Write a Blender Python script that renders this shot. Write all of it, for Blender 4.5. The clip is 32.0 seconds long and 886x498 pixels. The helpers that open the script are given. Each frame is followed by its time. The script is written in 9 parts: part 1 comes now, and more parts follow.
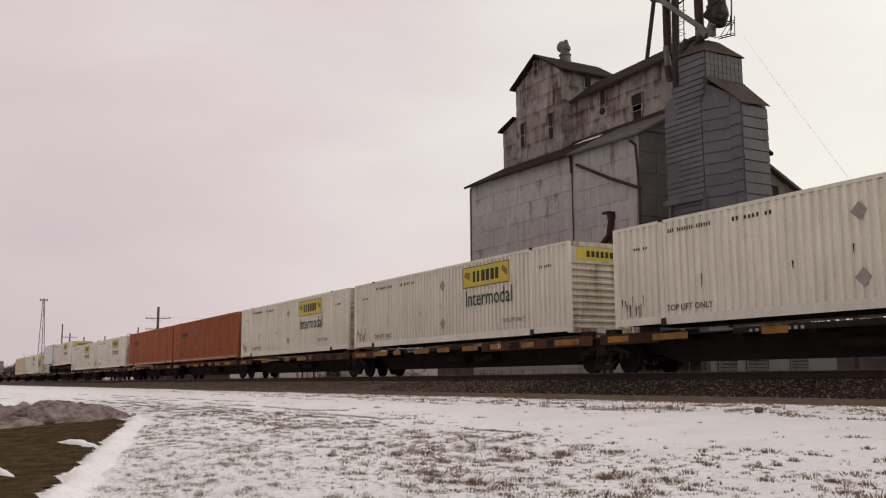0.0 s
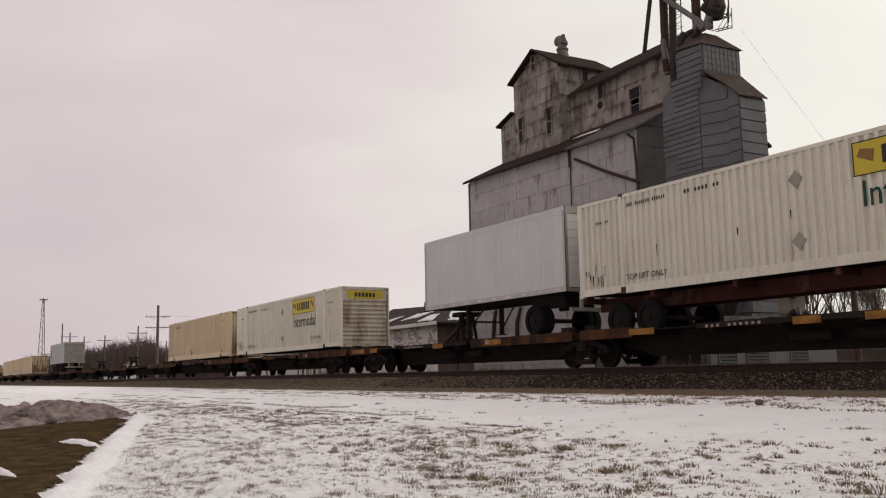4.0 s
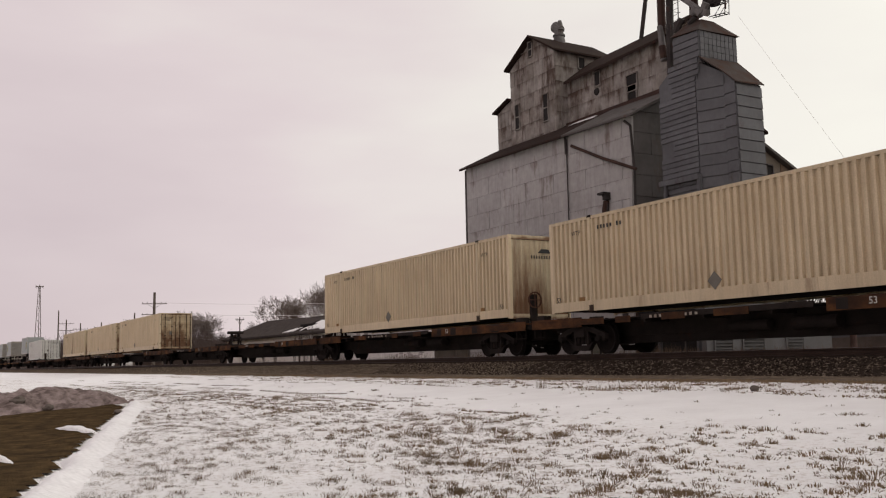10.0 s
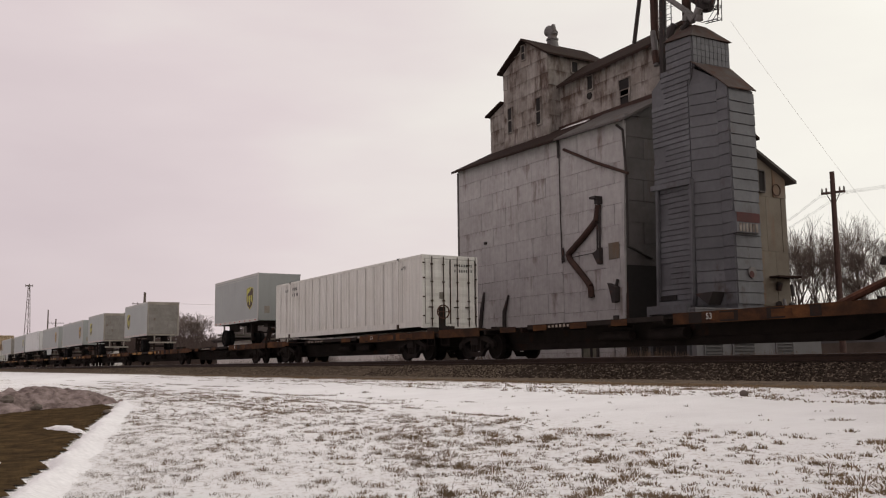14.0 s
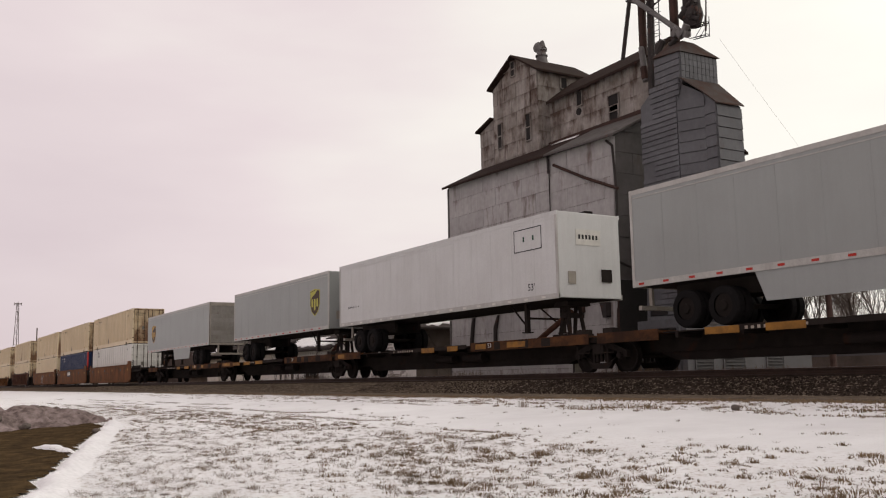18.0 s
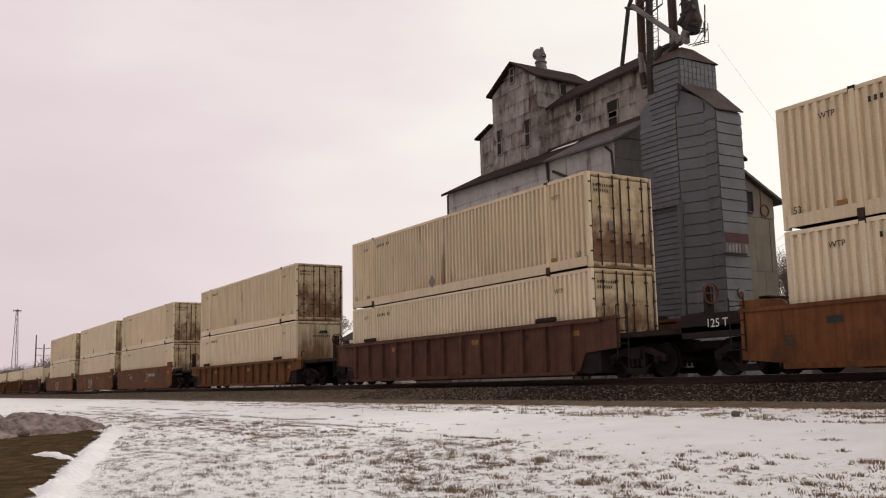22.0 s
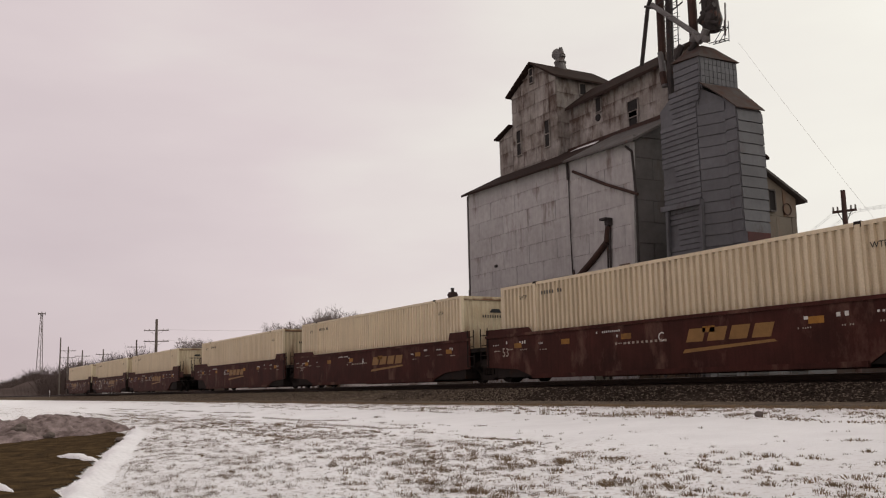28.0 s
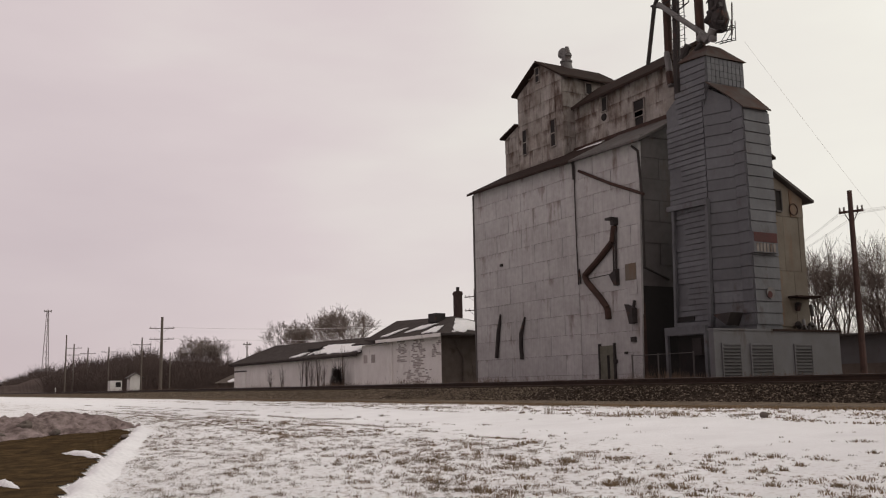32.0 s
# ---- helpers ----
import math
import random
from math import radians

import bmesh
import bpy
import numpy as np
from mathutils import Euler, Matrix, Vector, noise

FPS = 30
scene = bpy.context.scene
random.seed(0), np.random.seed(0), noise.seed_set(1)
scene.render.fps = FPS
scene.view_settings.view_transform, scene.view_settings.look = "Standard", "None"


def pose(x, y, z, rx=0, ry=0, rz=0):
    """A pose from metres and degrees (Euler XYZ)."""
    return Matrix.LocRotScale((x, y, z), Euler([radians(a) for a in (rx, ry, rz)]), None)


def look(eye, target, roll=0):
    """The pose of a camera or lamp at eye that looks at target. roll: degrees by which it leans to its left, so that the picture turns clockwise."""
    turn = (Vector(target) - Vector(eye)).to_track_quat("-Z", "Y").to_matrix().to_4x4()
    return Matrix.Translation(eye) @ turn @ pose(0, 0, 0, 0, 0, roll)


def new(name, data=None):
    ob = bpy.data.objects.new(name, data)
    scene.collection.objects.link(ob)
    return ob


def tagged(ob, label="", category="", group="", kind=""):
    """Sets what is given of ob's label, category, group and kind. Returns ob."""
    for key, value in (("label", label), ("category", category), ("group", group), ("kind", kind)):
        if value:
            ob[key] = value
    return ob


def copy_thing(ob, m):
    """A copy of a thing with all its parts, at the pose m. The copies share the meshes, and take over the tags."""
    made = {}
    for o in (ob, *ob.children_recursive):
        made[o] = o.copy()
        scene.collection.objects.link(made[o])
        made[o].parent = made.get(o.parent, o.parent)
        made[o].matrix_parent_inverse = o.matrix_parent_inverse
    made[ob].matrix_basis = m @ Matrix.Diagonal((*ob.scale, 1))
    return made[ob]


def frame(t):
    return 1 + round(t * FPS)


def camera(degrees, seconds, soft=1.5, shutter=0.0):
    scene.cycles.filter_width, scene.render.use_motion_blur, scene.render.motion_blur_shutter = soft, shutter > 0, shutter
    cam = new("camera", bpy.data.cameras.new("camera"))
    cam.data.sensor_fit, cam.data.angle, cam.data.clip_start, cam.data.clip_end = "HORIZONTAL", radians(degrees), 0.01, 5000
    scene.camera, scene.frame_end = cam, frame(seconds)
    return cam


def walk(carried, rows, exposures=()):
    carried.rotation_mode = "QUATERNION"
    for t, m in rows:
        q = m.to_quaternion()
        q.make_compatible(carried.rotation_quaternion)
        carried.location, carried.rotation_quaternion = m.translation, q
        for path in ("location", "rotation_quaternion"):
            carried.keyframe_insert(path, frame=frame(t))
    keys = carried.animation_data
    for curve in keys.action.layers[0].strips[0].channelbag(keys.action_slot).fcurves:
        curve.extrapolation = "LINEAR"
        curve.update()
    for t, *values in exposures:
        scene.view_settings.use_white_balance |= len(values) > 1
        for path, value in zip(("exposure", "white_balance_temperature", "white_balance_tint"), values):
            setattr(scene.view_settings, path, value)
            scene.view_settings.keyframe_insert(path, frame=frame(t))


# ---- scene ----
EYE = 1.4                      # lens height over the near lawn
RAIL = EYE + 0.12              # top of rail
TRACK_Y = 19.12                # middle of the track
SPEED = 29.73                  # metres per second
cam = camera(51.0, 32.0, 1.15)
VIEWS = (
    (0.0, 7.947, 0.471, 60.198),
    (0.5, 7.967, 0.196, 60.258),
    (1.0, 7.984, 0.355, 60.311),
    (1.5, 7.978, 0.321, 60.297),
    (2.0, 7.920, 0.421, 60.240),
    (2.5, 7.819, 1.202, 60.297),
    (3.0, 7.696, 1.224, 60.298),
    (3.5, 7.652, 1.103, 60.297),
    (5.5, 7.844, 1.172, 59.552),
    (6.0, 7.240, 1.790, 58.785),
    (6.5, 6.832, 1.708, 59.271),
    (7.0, 6.637, 2.253, 59.780),
    (7.5, 7.046, 1.905, 59.544),
    (8.0, 7.333, 1.835, 59.762),
    (8.5, 7.183, 1.047, 59.684),
    (9.0, 7.063, 1.030, 59.760),
    (9.5, 6.968, 1.091, 59.896),
    (10.0, 6.868, 1.102, 60.010),
    (10.5, 6.865, 0.761, 60.065),
    (11.0, 6.965, 0.721, 60.067),
    (11.5, 7.027, 0.999, 60.009),
    (12.0, 7.035, 1.296, 59.857),
    (12.5, 7.019, 1.707, 59.783),
    (13.0, 6.967, 1.771, 59.594),
    (13.5, 7.041, 0.523, 59.355),
    (14.0, 7.013, 0.657, 59.436),
    (14.5, 7.290, 0.777, 58.834),
    (16.5, 7.986, 0.798, 58.995),
    (17.0, 7.978, 0.980, 58.951),
    (17.5, 7.972, 0.927, 58.912),
    (18.0, 7.983, 1.016, 58.905),
    (18.5, 7.987, 0.995, 58.954),
    (19.0, 7.991, 1.110, 58.993),
    (19.5, 7.999, 1.202, 58.963),
    (20.0, 8.047, 1.119, 58.899),
    (20.5, 8.194, 1.141, 58.895),
    (21.0, 8.263, 1.333, 58.902),
    (21.5, 8.321, 1.223, 58.821),
    (22.0, 8.375, 1.080, 58.890),
    (22.5, 8.428, 1.132, 59.060),
    (23.0, 8.470, 1.252, 59.381),
    (23.5, 8.524, 1.211, 59.460),
    (24.0, 8.555, 1.256, 59.487),
    (24.5, 8.633, 1.154, 59.411),
    (26.5, 8.665, 1.476, 59.440),
    (27.0, 8.545, 1.226, 60.079),
    (27.5, 8.531, 1.128, 60.342),
    (28.0, 8.468, 1.245, 60.172),
    (28.5, 8.420, 1.127, 60.222),
    (29.0, 8.385, 1.156, 60.309),
    (29.5, 8.322, 1.152, 60.317),
    (30.0, 8.251, 1.086, 60.279),
    (30.5, 8.242, 0.971, 60.275),
    (31.0, 8.266, 1.070, 60.343),
    (31.5, 8.332, 0.917, 60.370),
    (32.0, 8.414, 0.983, 60.464),
)
walk(cam, [(t, pose(0, 0, EYE, 90 + p, r, w)) for t, p, r, w in VIEWS],
     exposures=[(t, e, 6500, 10.0) for t, e in ((0, 0.0), (3, 0.0), (6, 0.0), (9, 0.03), (12, 0.04), (14, 0.04), (17, 0.15), (21, 0.20), (24, 0.13), (25, 0.08), (27, -0.04), (28, -0.02), (30, -0.02), (32, -0.07))])

# ---- sky and sun: an even overcast ----
world = bpy.data.worlds.new("overcast")
scene.world = world
world.use_nodes = True
wt = world.node_tree
wt.nodes.clear()
w_out = wt.nodes.new("ShaderNodeOutputWorld")
w_bg = wt.nodes.new("ShaderNodeBackground")
w_sky = wt.nodes.new("ShaderNodeTexSky")
w_sky.sky_type = "NISHITA"
w_sky.sun_disc = False
w_sky.sun_elevation = radians(31)
w_sky.sun_rotation = radians(20)
w_co = wt.nodes.new("ShaderNodeTexCoord")
SUNWARD = Vector((0.26, 0.80, 0.52)).normalized()
w_dot = wt.nodes.new("ShaderNodeVectorMath")
w_dot.operation = "DOT_PRODUCT"
w_dot.inputs[1].default_value = SUNWARD
w_map = wt.nodes.new("ShaderNodeMapping")
w_map.inputs["Scale"].default_value = (1.0, 1.0, 3.5)
w_noise = wt.nodes.new("ShaderNodeTexNoise")
w_noise.inputs["Scale"].default_value = 1.6
w_noise.inputs["Detail"].default_value = 5
w_noise.inputs["Roughness"].default_value = 0.5
w_cloud = wt.nodes.new("ShaderNodeMapRange")
w_cloud.inputs["From Min"].default_value = 0.3
w_cloud.inputs["From Max"].default_value = 0.7
w_cloud.inputs["To Min"].default_value = -0.22
w_cloud.inputs["To Max"].default_value = 0.22
w_sum = wt.nodes.new("ShaderNodeMath")
w_unit = wt.nodes.new("ShaderNodeMapRange")
w_unit.inputs["From Min"].default_value = -1.0
w_ramp = wt.nodes.new("ShaderNodeValToRGB")
els = w_ramp.color_ramp.elements
els[0].position, els[0].color = 0.0, (0.22, 0.19, 0.205, 1)
els[1].position, els[1].color = 1.0, (0.98, 0.96, 0.88, 1)
for pos, col in ((0.36, (0.60, 0.505, 0.525, 1)), (0.55, (0.71, 0.615, 0.62, 1)), (0.72, (0.82, 0.775, 0.725, 1)), (0.86, (0.90, 0.87, 0.79, 1))):
    e = els.new(pos)
    e.color = col
w_scale = wt.nodes.new("ShaderNodeVectorMath")
w_scale.operation = "SCALE"
w_scale.inputs["Scale"].default_value = 0.004
w_add = wt.nodes.new("ShaderNodeVectorMath")
w_add.operation = "ADD"
wt.links.new(w_co.outputs["Generated"], w_dot.inputs[0])
wt.links.new(w_co.outputs["Generated"], w_map.inputs["Vector"])
wt.links.new(w_map.outputs["Vector"], w_noise.inputs["Vector"])
wt.links.new(w_noise.outputs["Fac"], w_cloud.inputs["Value"])
wt.links.new(w_dot.outputs["Value"], w_sum.inputs[0])
wt.links.new(w_cloud.outputs["Result"], w_sum.inputs[1])
wt.links.new(w_sum.outputs[0], w_unit.inputs["Value"])
wt.links.new(w_unit.outputs["Result"], w_ramp.inputs["Fac"])
wt.links.new(w_sky.outputs["Color"], w_scale.inputs[0])
wt.links.new(w_scale.outputs["Vector"], w_add.inputs[0])
wt.links.new(w_ramp.outputs["Color"], w_add.inputs[1])
wt.links.new(w_add.outputs["Vector"], w_bg.inputs["Color"])
w_bg.inputs["Strength"].default_value = 1.0
wt.links.new(w_bg.outputs["Background"], w_out.inputs["Surface"])

sun = new("sun", bpy.data.lights.new("sun", "SUN"))
sun.data.energy = 0.6
sun.data.angle = radians(25)
sun.data.color = (1.0, 0.96, 0.92)
sun.matrix_basis = look(Vector((0, 0, 0)) + SUNWARD * 80, (0, 0, 0))


# ---- materials ----
def surf(name, base, dark=None, scale=1.0, mix=0.5, rough=0.7, metal=0.0, bump=0.15, fine=30.0,
         rust=None, rust_amount=0.0, streak=1.0, vary=0.0, rust_scale=1.2, grime=0.0, spec=0.2, own=True, sheet=0.0, low=0.0):
    """A worn surface: base colour with blotches of dark, fine grain, and patches or streaks of rust."""
    m = bpy.data.materials.new(name)
    m.use_nodes = True
    nt = m.node_tree
    bsdf = nt.nodes["Principled BSDF"]
    co = nt.nodes.new("ShaderNodeTexCoord")
    big = nt.nodes.new("ShaderNodeTexNoise")
    big.inputs["Scale"].default_value = scale
    big.inputs["Detail"].default_value = 6
    big.inputs["Roughness"].default_value = 0.6
    grain = nt.nodes.new("ShaderNodeTexNoise")
    grain.inputs["Scale"].default_value = fine
    grain.inputs["Detail"].default_value = 3
    info = nt.nodes.new("ShaderNodeObjectInfo")
    off = nt.nodes.new("ShaderNodeVectorMath")
    off.operation = "MULTIPLY_ADD"
    off.inputs[1].default_value = (37, 53, 71) if own else (0, 0, 0)
    comb = nt.nodes.new("ShaderNodeCombineXYZ")
    for s in ("X", "Y", "Z"):
        nt.links.new(info.outputs["Random"], comb.inputs[s])
    nt.links.new(comb.outputs["Vector"], off.inputs[0])
    nt.links.new(co.outputs["Object"], off.inputs[2])
    nt.links.new(off.outputs["Vector"], big.inputs["Vector"])
    nt.links.new(off.outputs["Vector"], grain.inputs["Vector"])
    dark = dark or tuple(c * 0.6 for c in base)
    ramp = nt.nodes.new("ShaderNodeMapRange")
    ramp.inputs["From Min"].default_value = 0.35
    ramp.inputs["From Max"].default_value = 0.7
    ramp.inputs["To Max"].default_value = mix
    nt.links.new(big.outputs["Fac"], ramp.inputs["Value"])
    c1 = nt.nodes.new("ShaderNodeMix")
    c1.data_type = "RGBA"
    c1.inputs["A"].default_value = (*base, 1)
    c1.inputs["B"].default_value = (*dark, 1)
    nt.links.new(ramp.outputs["Result"], c1.inputs["Factor"])
    out = c1.outputs["Result"]
    g = nt.nodes.new("ShaderNodeMapRange")
    g.inputs["To Min"].default_value = 0.8
    g.inputs["To Max"].default_value = 1.2
    nt.links.new(grain.outputs["Fac"], g.inputs["Value"])
    gm = nt.nodes.new("ShaderNodeVectorMath")
    gm.operation = "SCALE"
    nt.links.new(out, gm.inputs[0])
    nt.links.new(g.outputs["Result"], gm.inputs["Scale"])
    out = gm.outputs["Vector"]
    if vary:
        hs = nt.nodes.new("ShaderNodeMapRange")
        hs.inputs["To Min"].default_value = 1 - vary
        hs.inputs["To Max"].default_value = 1 + vary
        nt.links.new(info.outputs["Random"], hs.inputs["Value"])
        vm = nt.nodes.new("ShaderNodeVectorMath")
        vm.operation = "SCALE"
        nt.links.new(out, vm.inputs[0])
        nt.links.new(hs.outputs["Result"], vm.inputs["Scale"])
        out = vm.outputs["Vector"]
    if grime:
        gp = nt.nodes.new("ShaderNodeMapping")
        gp.inputs["Scale"].default_value = (5.0, 5.0, 0.22)
        nt.links.new(off.outputs["Vector"], gp.inputs["Vector"])
        gn = nt.nodes.new("ShaderNodeTexNoise")
        gn.inputs["Scale"].default_value = 1.3
        gn.inputs["Detail"].default_value = 6
        gn.inputs["Roughness"].default_value = 0.7
        nt.links.new(gp.outputs["Vector"], gn.inputs["Vector"])
        gr = nt.nodes.new("ShaderNodeMapRange")
        gr.inputs["From Min"].default_value = 0.42
        gr.inputs["From Max"].default_value = 0.72
        gr.inputs["To Min"].default_value = 1.0
        gr.inputs["To Max"].default_value = 1.0 - grime
        nt.links.new(gn.outputs["Fac"], gr.inputs["Value"])
        gs = nt.nodes.new("ShaderNodeVectorMath")
        gs.operation = "SCALE"
        nt.links.new(out, gs.inputs[0])
        nt.links.new(gr.outputs["Result"], gs.inputs["Scale"])
        out = gs.outputs["Vector"]
    if rust:
        mp = nt.nodes.new("ShaderNodeMapping")
        mp.inputs["Scale"].default_value = (1, 1, 1 / streak)
        nt.links.new(off.outputs["Vector"], mp.inputs["Vector"])
        rn = nt.nodes.new("ShaderNodeTexNoise")
        rn.inputs["Scale"].default_value = rust_scale
        rn.inputs["Detail"].default_value = 7
        rn.inputs["Roughness"].default_value = 0.65
        nt.links.new(mp.outputs["Vector"], rn.inputs["Vector"])
        rr = nt.nodes.new("ShaderNodeMapRange")
        rr.inputs["From Min"].default_value = 0.68 - 0.3 * rust_amount
        rr.inputs["From Max"].default_value = 0.80 - 0.2 * rust_amount
        rr.inputs["To Max"].default_value = 0.9
        rv = rn.outputs["Fac"]
        if sheet:
            # each sheet rusts by its own share, and first along its edges, where water sits
            sp = nt.nodes.new("ShaderNodeSeparateXYZ")
            nt.links.new(co.outputs["Generated"], sp.inputs[0])
            ed = nt.nodes.new("ShaderNodeMapRange")
            ed.inputs["From Min"].default_value = 0.62
            ed.inputs["From Max"].default_value = 1.0
            ed.inputs["To Max"].default_value = 0.13 * sheet
            nt.links.new(sp.outputs["Z"], ed.inputs["Value"])
            own_share = nt.nodes.new("ShaderNodeMapRange")
            own_share.inputs["To Min"].default_value = -0.10 * sheet
            own_share.inputs["To Max"].default_value = 0.08 * sheet
            nt.links.new(info.outputs["Random"], own_share.inputs["Value"])
            for extra in (ed, own_share):
                ad = nt.nodes.new("ShaderNodeMath")
                nt.links.new(rv, ad.inputs[0])
                nt.links.new(extra.outputs["Result"], ad.inputs[1])
                rv = ad.outputs[0]
        if low:
            # splash and road salt: rust climbs from the foot of the part
            lz = nt.nodes.new("ShaderNodeSeparateXYZ")
            nt.links.new(co.outputs["Generated"], lz.inputs[0])
            lr = nt.nodes.new("ShaderNodeMapRange")
            lr.inputs["From Min"].default_value = 0.05
            lr.inputs["From Max"].default_value = 1.05
            lr.inputs["To Min"].default_value = 0.12 * low
            lr.inputs["To Max"].default_value = -0.22 * low
            nt.links.new(lz.outputs["Z"], lr.inputs["Value"])
            la = nt.nodes.new("ShaderNodeMath")
            nt.links.new(rv, la.inputs[0])
            nt.links.new(lr.outputs["Result"], la.inputs[1])
            rv = la.outputs[0]
        nt.links.new(rv, rr.inputs["Value"])
        c2 = nt.nodes.new("ShaderNodeMix")
        c2.data_type = "RGBA"
        c2.inputs["B"].default_value = (*rust, 1)
        nt.links.new(out, c2.inputs["A"])
        nt.links.new(rr.outputs["Result"], c2.inputs["Factor"])
        out = c2.outputs["Result"]
    nt.links.new(out, bsdf.inputs["Base Color"])
    bsdf.inputs["Roughness"].default_value = rough
    bsdf.inputs["Metallic"].default_value = metal
    bsdf.inputs["Specular IOR Level"].default_value = spec
    if bump:
        bp = nt.nodes.new("ShaderNodeBump")
        bp.inputs["Strength"].default_value = bump
        bp.inputs["Distance"].default_value = 0.02
        nt.links.new(grain.outputs["Fac"], bp.inputs["Height"])
        nt.links.new(bp.outputs["Normal"], bsdf.inputs["Normal"])
    return m


RUST = (0.13, 0.055, 0.03)
RUST2 = (0.09, 0.045, 0.03)
M_OFFW = surf("off white container paint", (0.69, 0.655, 0.555), (0.58, 0.535, 0.44), 0.8, 0.6, 0.55, rust=RUST, rust_amount=0.12, streak=5, vary=0.06, grime=0.16)
M_ORANGE = surf("orange container paint", (0.34, 0.105, 0.045), (0.26, 0.080, 0.038), 0.7, 0.6, 0.5, rust=RUST2, rust_amount=0.08, streak=5, vary=0.12, grime=0.35, spec=0.05)
M_BEIGE = surf("cream container paint", (0.62, 0.508, 0.345), (0.51, 0.40, 0.262), 0.6, 0.7, 0.55, rust=RUST, rust_amount=0.15, streak=6, vary=0.10, grime=0.24)
M_CREAM = surf("pale cream container paint", (0.665, 0.56, 0.395), (0.56, 0.46, 0.31), 0.6, 0.6, 0.55, rust=RUST, rust_amount=0.12, streak=6, vary=0.07, grime=0.20)
M_DOOR = surf("rust stained door paint", (0.54, 0.43, 0.28), (0.38, 0.26, 0.14), 1.2, 0.8, 0.65, rust=(0.115, 0.050, 0.024), rust_amount=1.05, streak=1.8, rust_scale=1.7, grime=0.3, low=1.1)
M_NOSE = surf("rust streaked bulkhead paint", (0.57, 0.48, 0.335), (0.44, 0.34, 0.21), 0.9, 0.7, 0.65, rust=(0.14, 0.066, 0.032), rust_amount=1.02, streak=5, grime=0.3, low=1.0)
M_OFFNOSE = surf("stained off white bulkhead paint", (0.58, 0.53, 0.44), (0.40, 0.33, 0.24), 0.9, 0.7, 0.65, rust=RUST, rust_amount=0.62, streak=3, grime=0.3)
M_WHITE = surf("white reefer paint", (0.63, 0.615, 0.575), (0.53, 0.505, 0.455), 0.7, 0.7, 0.5, rust=RUST, rust_amount=0.10, streak=5, grime=0.2)
M_BLUE = surf("blue container paint", (0.013, 0.024, 0.075), (0.009, 0.015, 0.042), 0.8, 0.7, 0.5, rust=RUST2, rust_amount=0.08, streak=4, grime=0.4)
M_GREY = surf("grey trailer paint", (0.305, 0.318, 0.308), (0.262, 0.270, 0.258), 0.6, 0.6, 0.5, bump=0.04, fine=60, vary=0.05, grime=0.05)
M_TRIM = surf("pale trailer rail", (0.47, 0.455, 0.43), (0.34, 0.32, 0.295), 1.5, 0.7, 0.5, 0.2, grime=0.15)
M_TRAIL = surf("dull trailer rail", (0.33, 0.30, 0.26), (0.20, 0.17, 0.14), 1.5, 0.8, 0.5, 0.3)
M_RDOOR = surf("dull grey door panels", (0.25, 0.235, 0.215), (0.17, 0.15, 0.13), 1.0, 0.8, 0.6, rust=RUST2, rust_amount=0.25, streak=3, grime=0.2)
M_TWHITE = surf("white trailer paint", (0.56, 0.56, 0.55), (0.47, 0.465, 0.45), 0.7, 0.6, 0.5, bump=0.04, grime=0.08)
M_DARK = surf("grimy black steel", (0.030, 0.024, 0.021), (0.017, 0.014, 0.013), 2, 0.7, 0.9, 0.0, rust=(0.045, 0.022, 0.014), rust_amount=0.3, spec=0.05)
M_WHEEL = surf("worn wheel steel", (0.020, 0.016, 0.014), (0.011, 0.009, 0.008), 3, 0.7, 0.85, 0.1, spec=0.08)
M_SPINE = surf("faded yellow brown car paint", (0.125, 0.055, 0.023), (0.030, 0.018, 0.013), 0.9, 1.0, 0.8, rust=(0.032, 0.019, 0.014), rust_amount=0.8, spec=0.05, streak=0.6)
M_YEL = surf("yellow car paint", (0.34, 0.16, 0.03), (0.13, 0.065, 0.02), 2, 0.9, 0.7, rust=RUST2, rust_amount=0.4)
M_WELLBR = surf("brown well car paint", (0.180, 0.074, 0.029), (0.095, 0.042, 0.020), 0.7, 0.9, 0.7, rust=(0.062, 0.034, 0.021), rust_amount=0.50, streak=1.6, grime=0.42, spec=0.05)
M_WELLYE = surf("ochre well car paint", (0.165, 0.074, 0.029), (0.085, 0.042, 0.021), 0.8, 0.9, 0.7, rust=(0.055, 0.030, 0.020), rust_amount=0.52, streak=1.4, grime=0.4, spec=0.05)
M_CHORD = surf("orange worn chord paint", (0.30, 0.135, 0.030), (0.16, 0.07, 0.022), 1.6, 0.9, 0.7, rust=RUST2, rust_amount=0.5, spec=0.05)
M_WELLRD = surf("dull red brown well car paint", (0.125, 0.060, 0.040), (0.065, 0.036, 0.027), 0.9, 0.9, 0.75, rust=(0.05, 0.029, 0.021), rust_amount=0.5, streak=1.6, grime=0.35, spec=0.05)
M_WELLMA = surf("maroon well car paint", (0.066, 0.023, 0.018), (0.034, 0.015, 0.012), 1.1, 0.9, 0.65, rust=(0.135, 0.075, 0.056), rust_amount=0.45, streak=2, grime=0.25, spec=0.05)
M_INK = surf("black lettering", (0.03, 0.03, 0.03), None, 4, 0.3, 0.6, bump=0)
M_PALE = surf("white lettering", (0.62, 0.60, 0.55), None, 4, 0.5, 0.6, bump=0)
M_GREEN = surf("green lettering", (0.012, 0.055, 0.034), None, 4, 0.3, 0.5, bump=0)
M_SIGNY = surf("yellow sign vinyl", (0.52, 0.41, 0.05), (0.42, 0.33, 0.04), 3, 0.4, 0.5, bump=0)
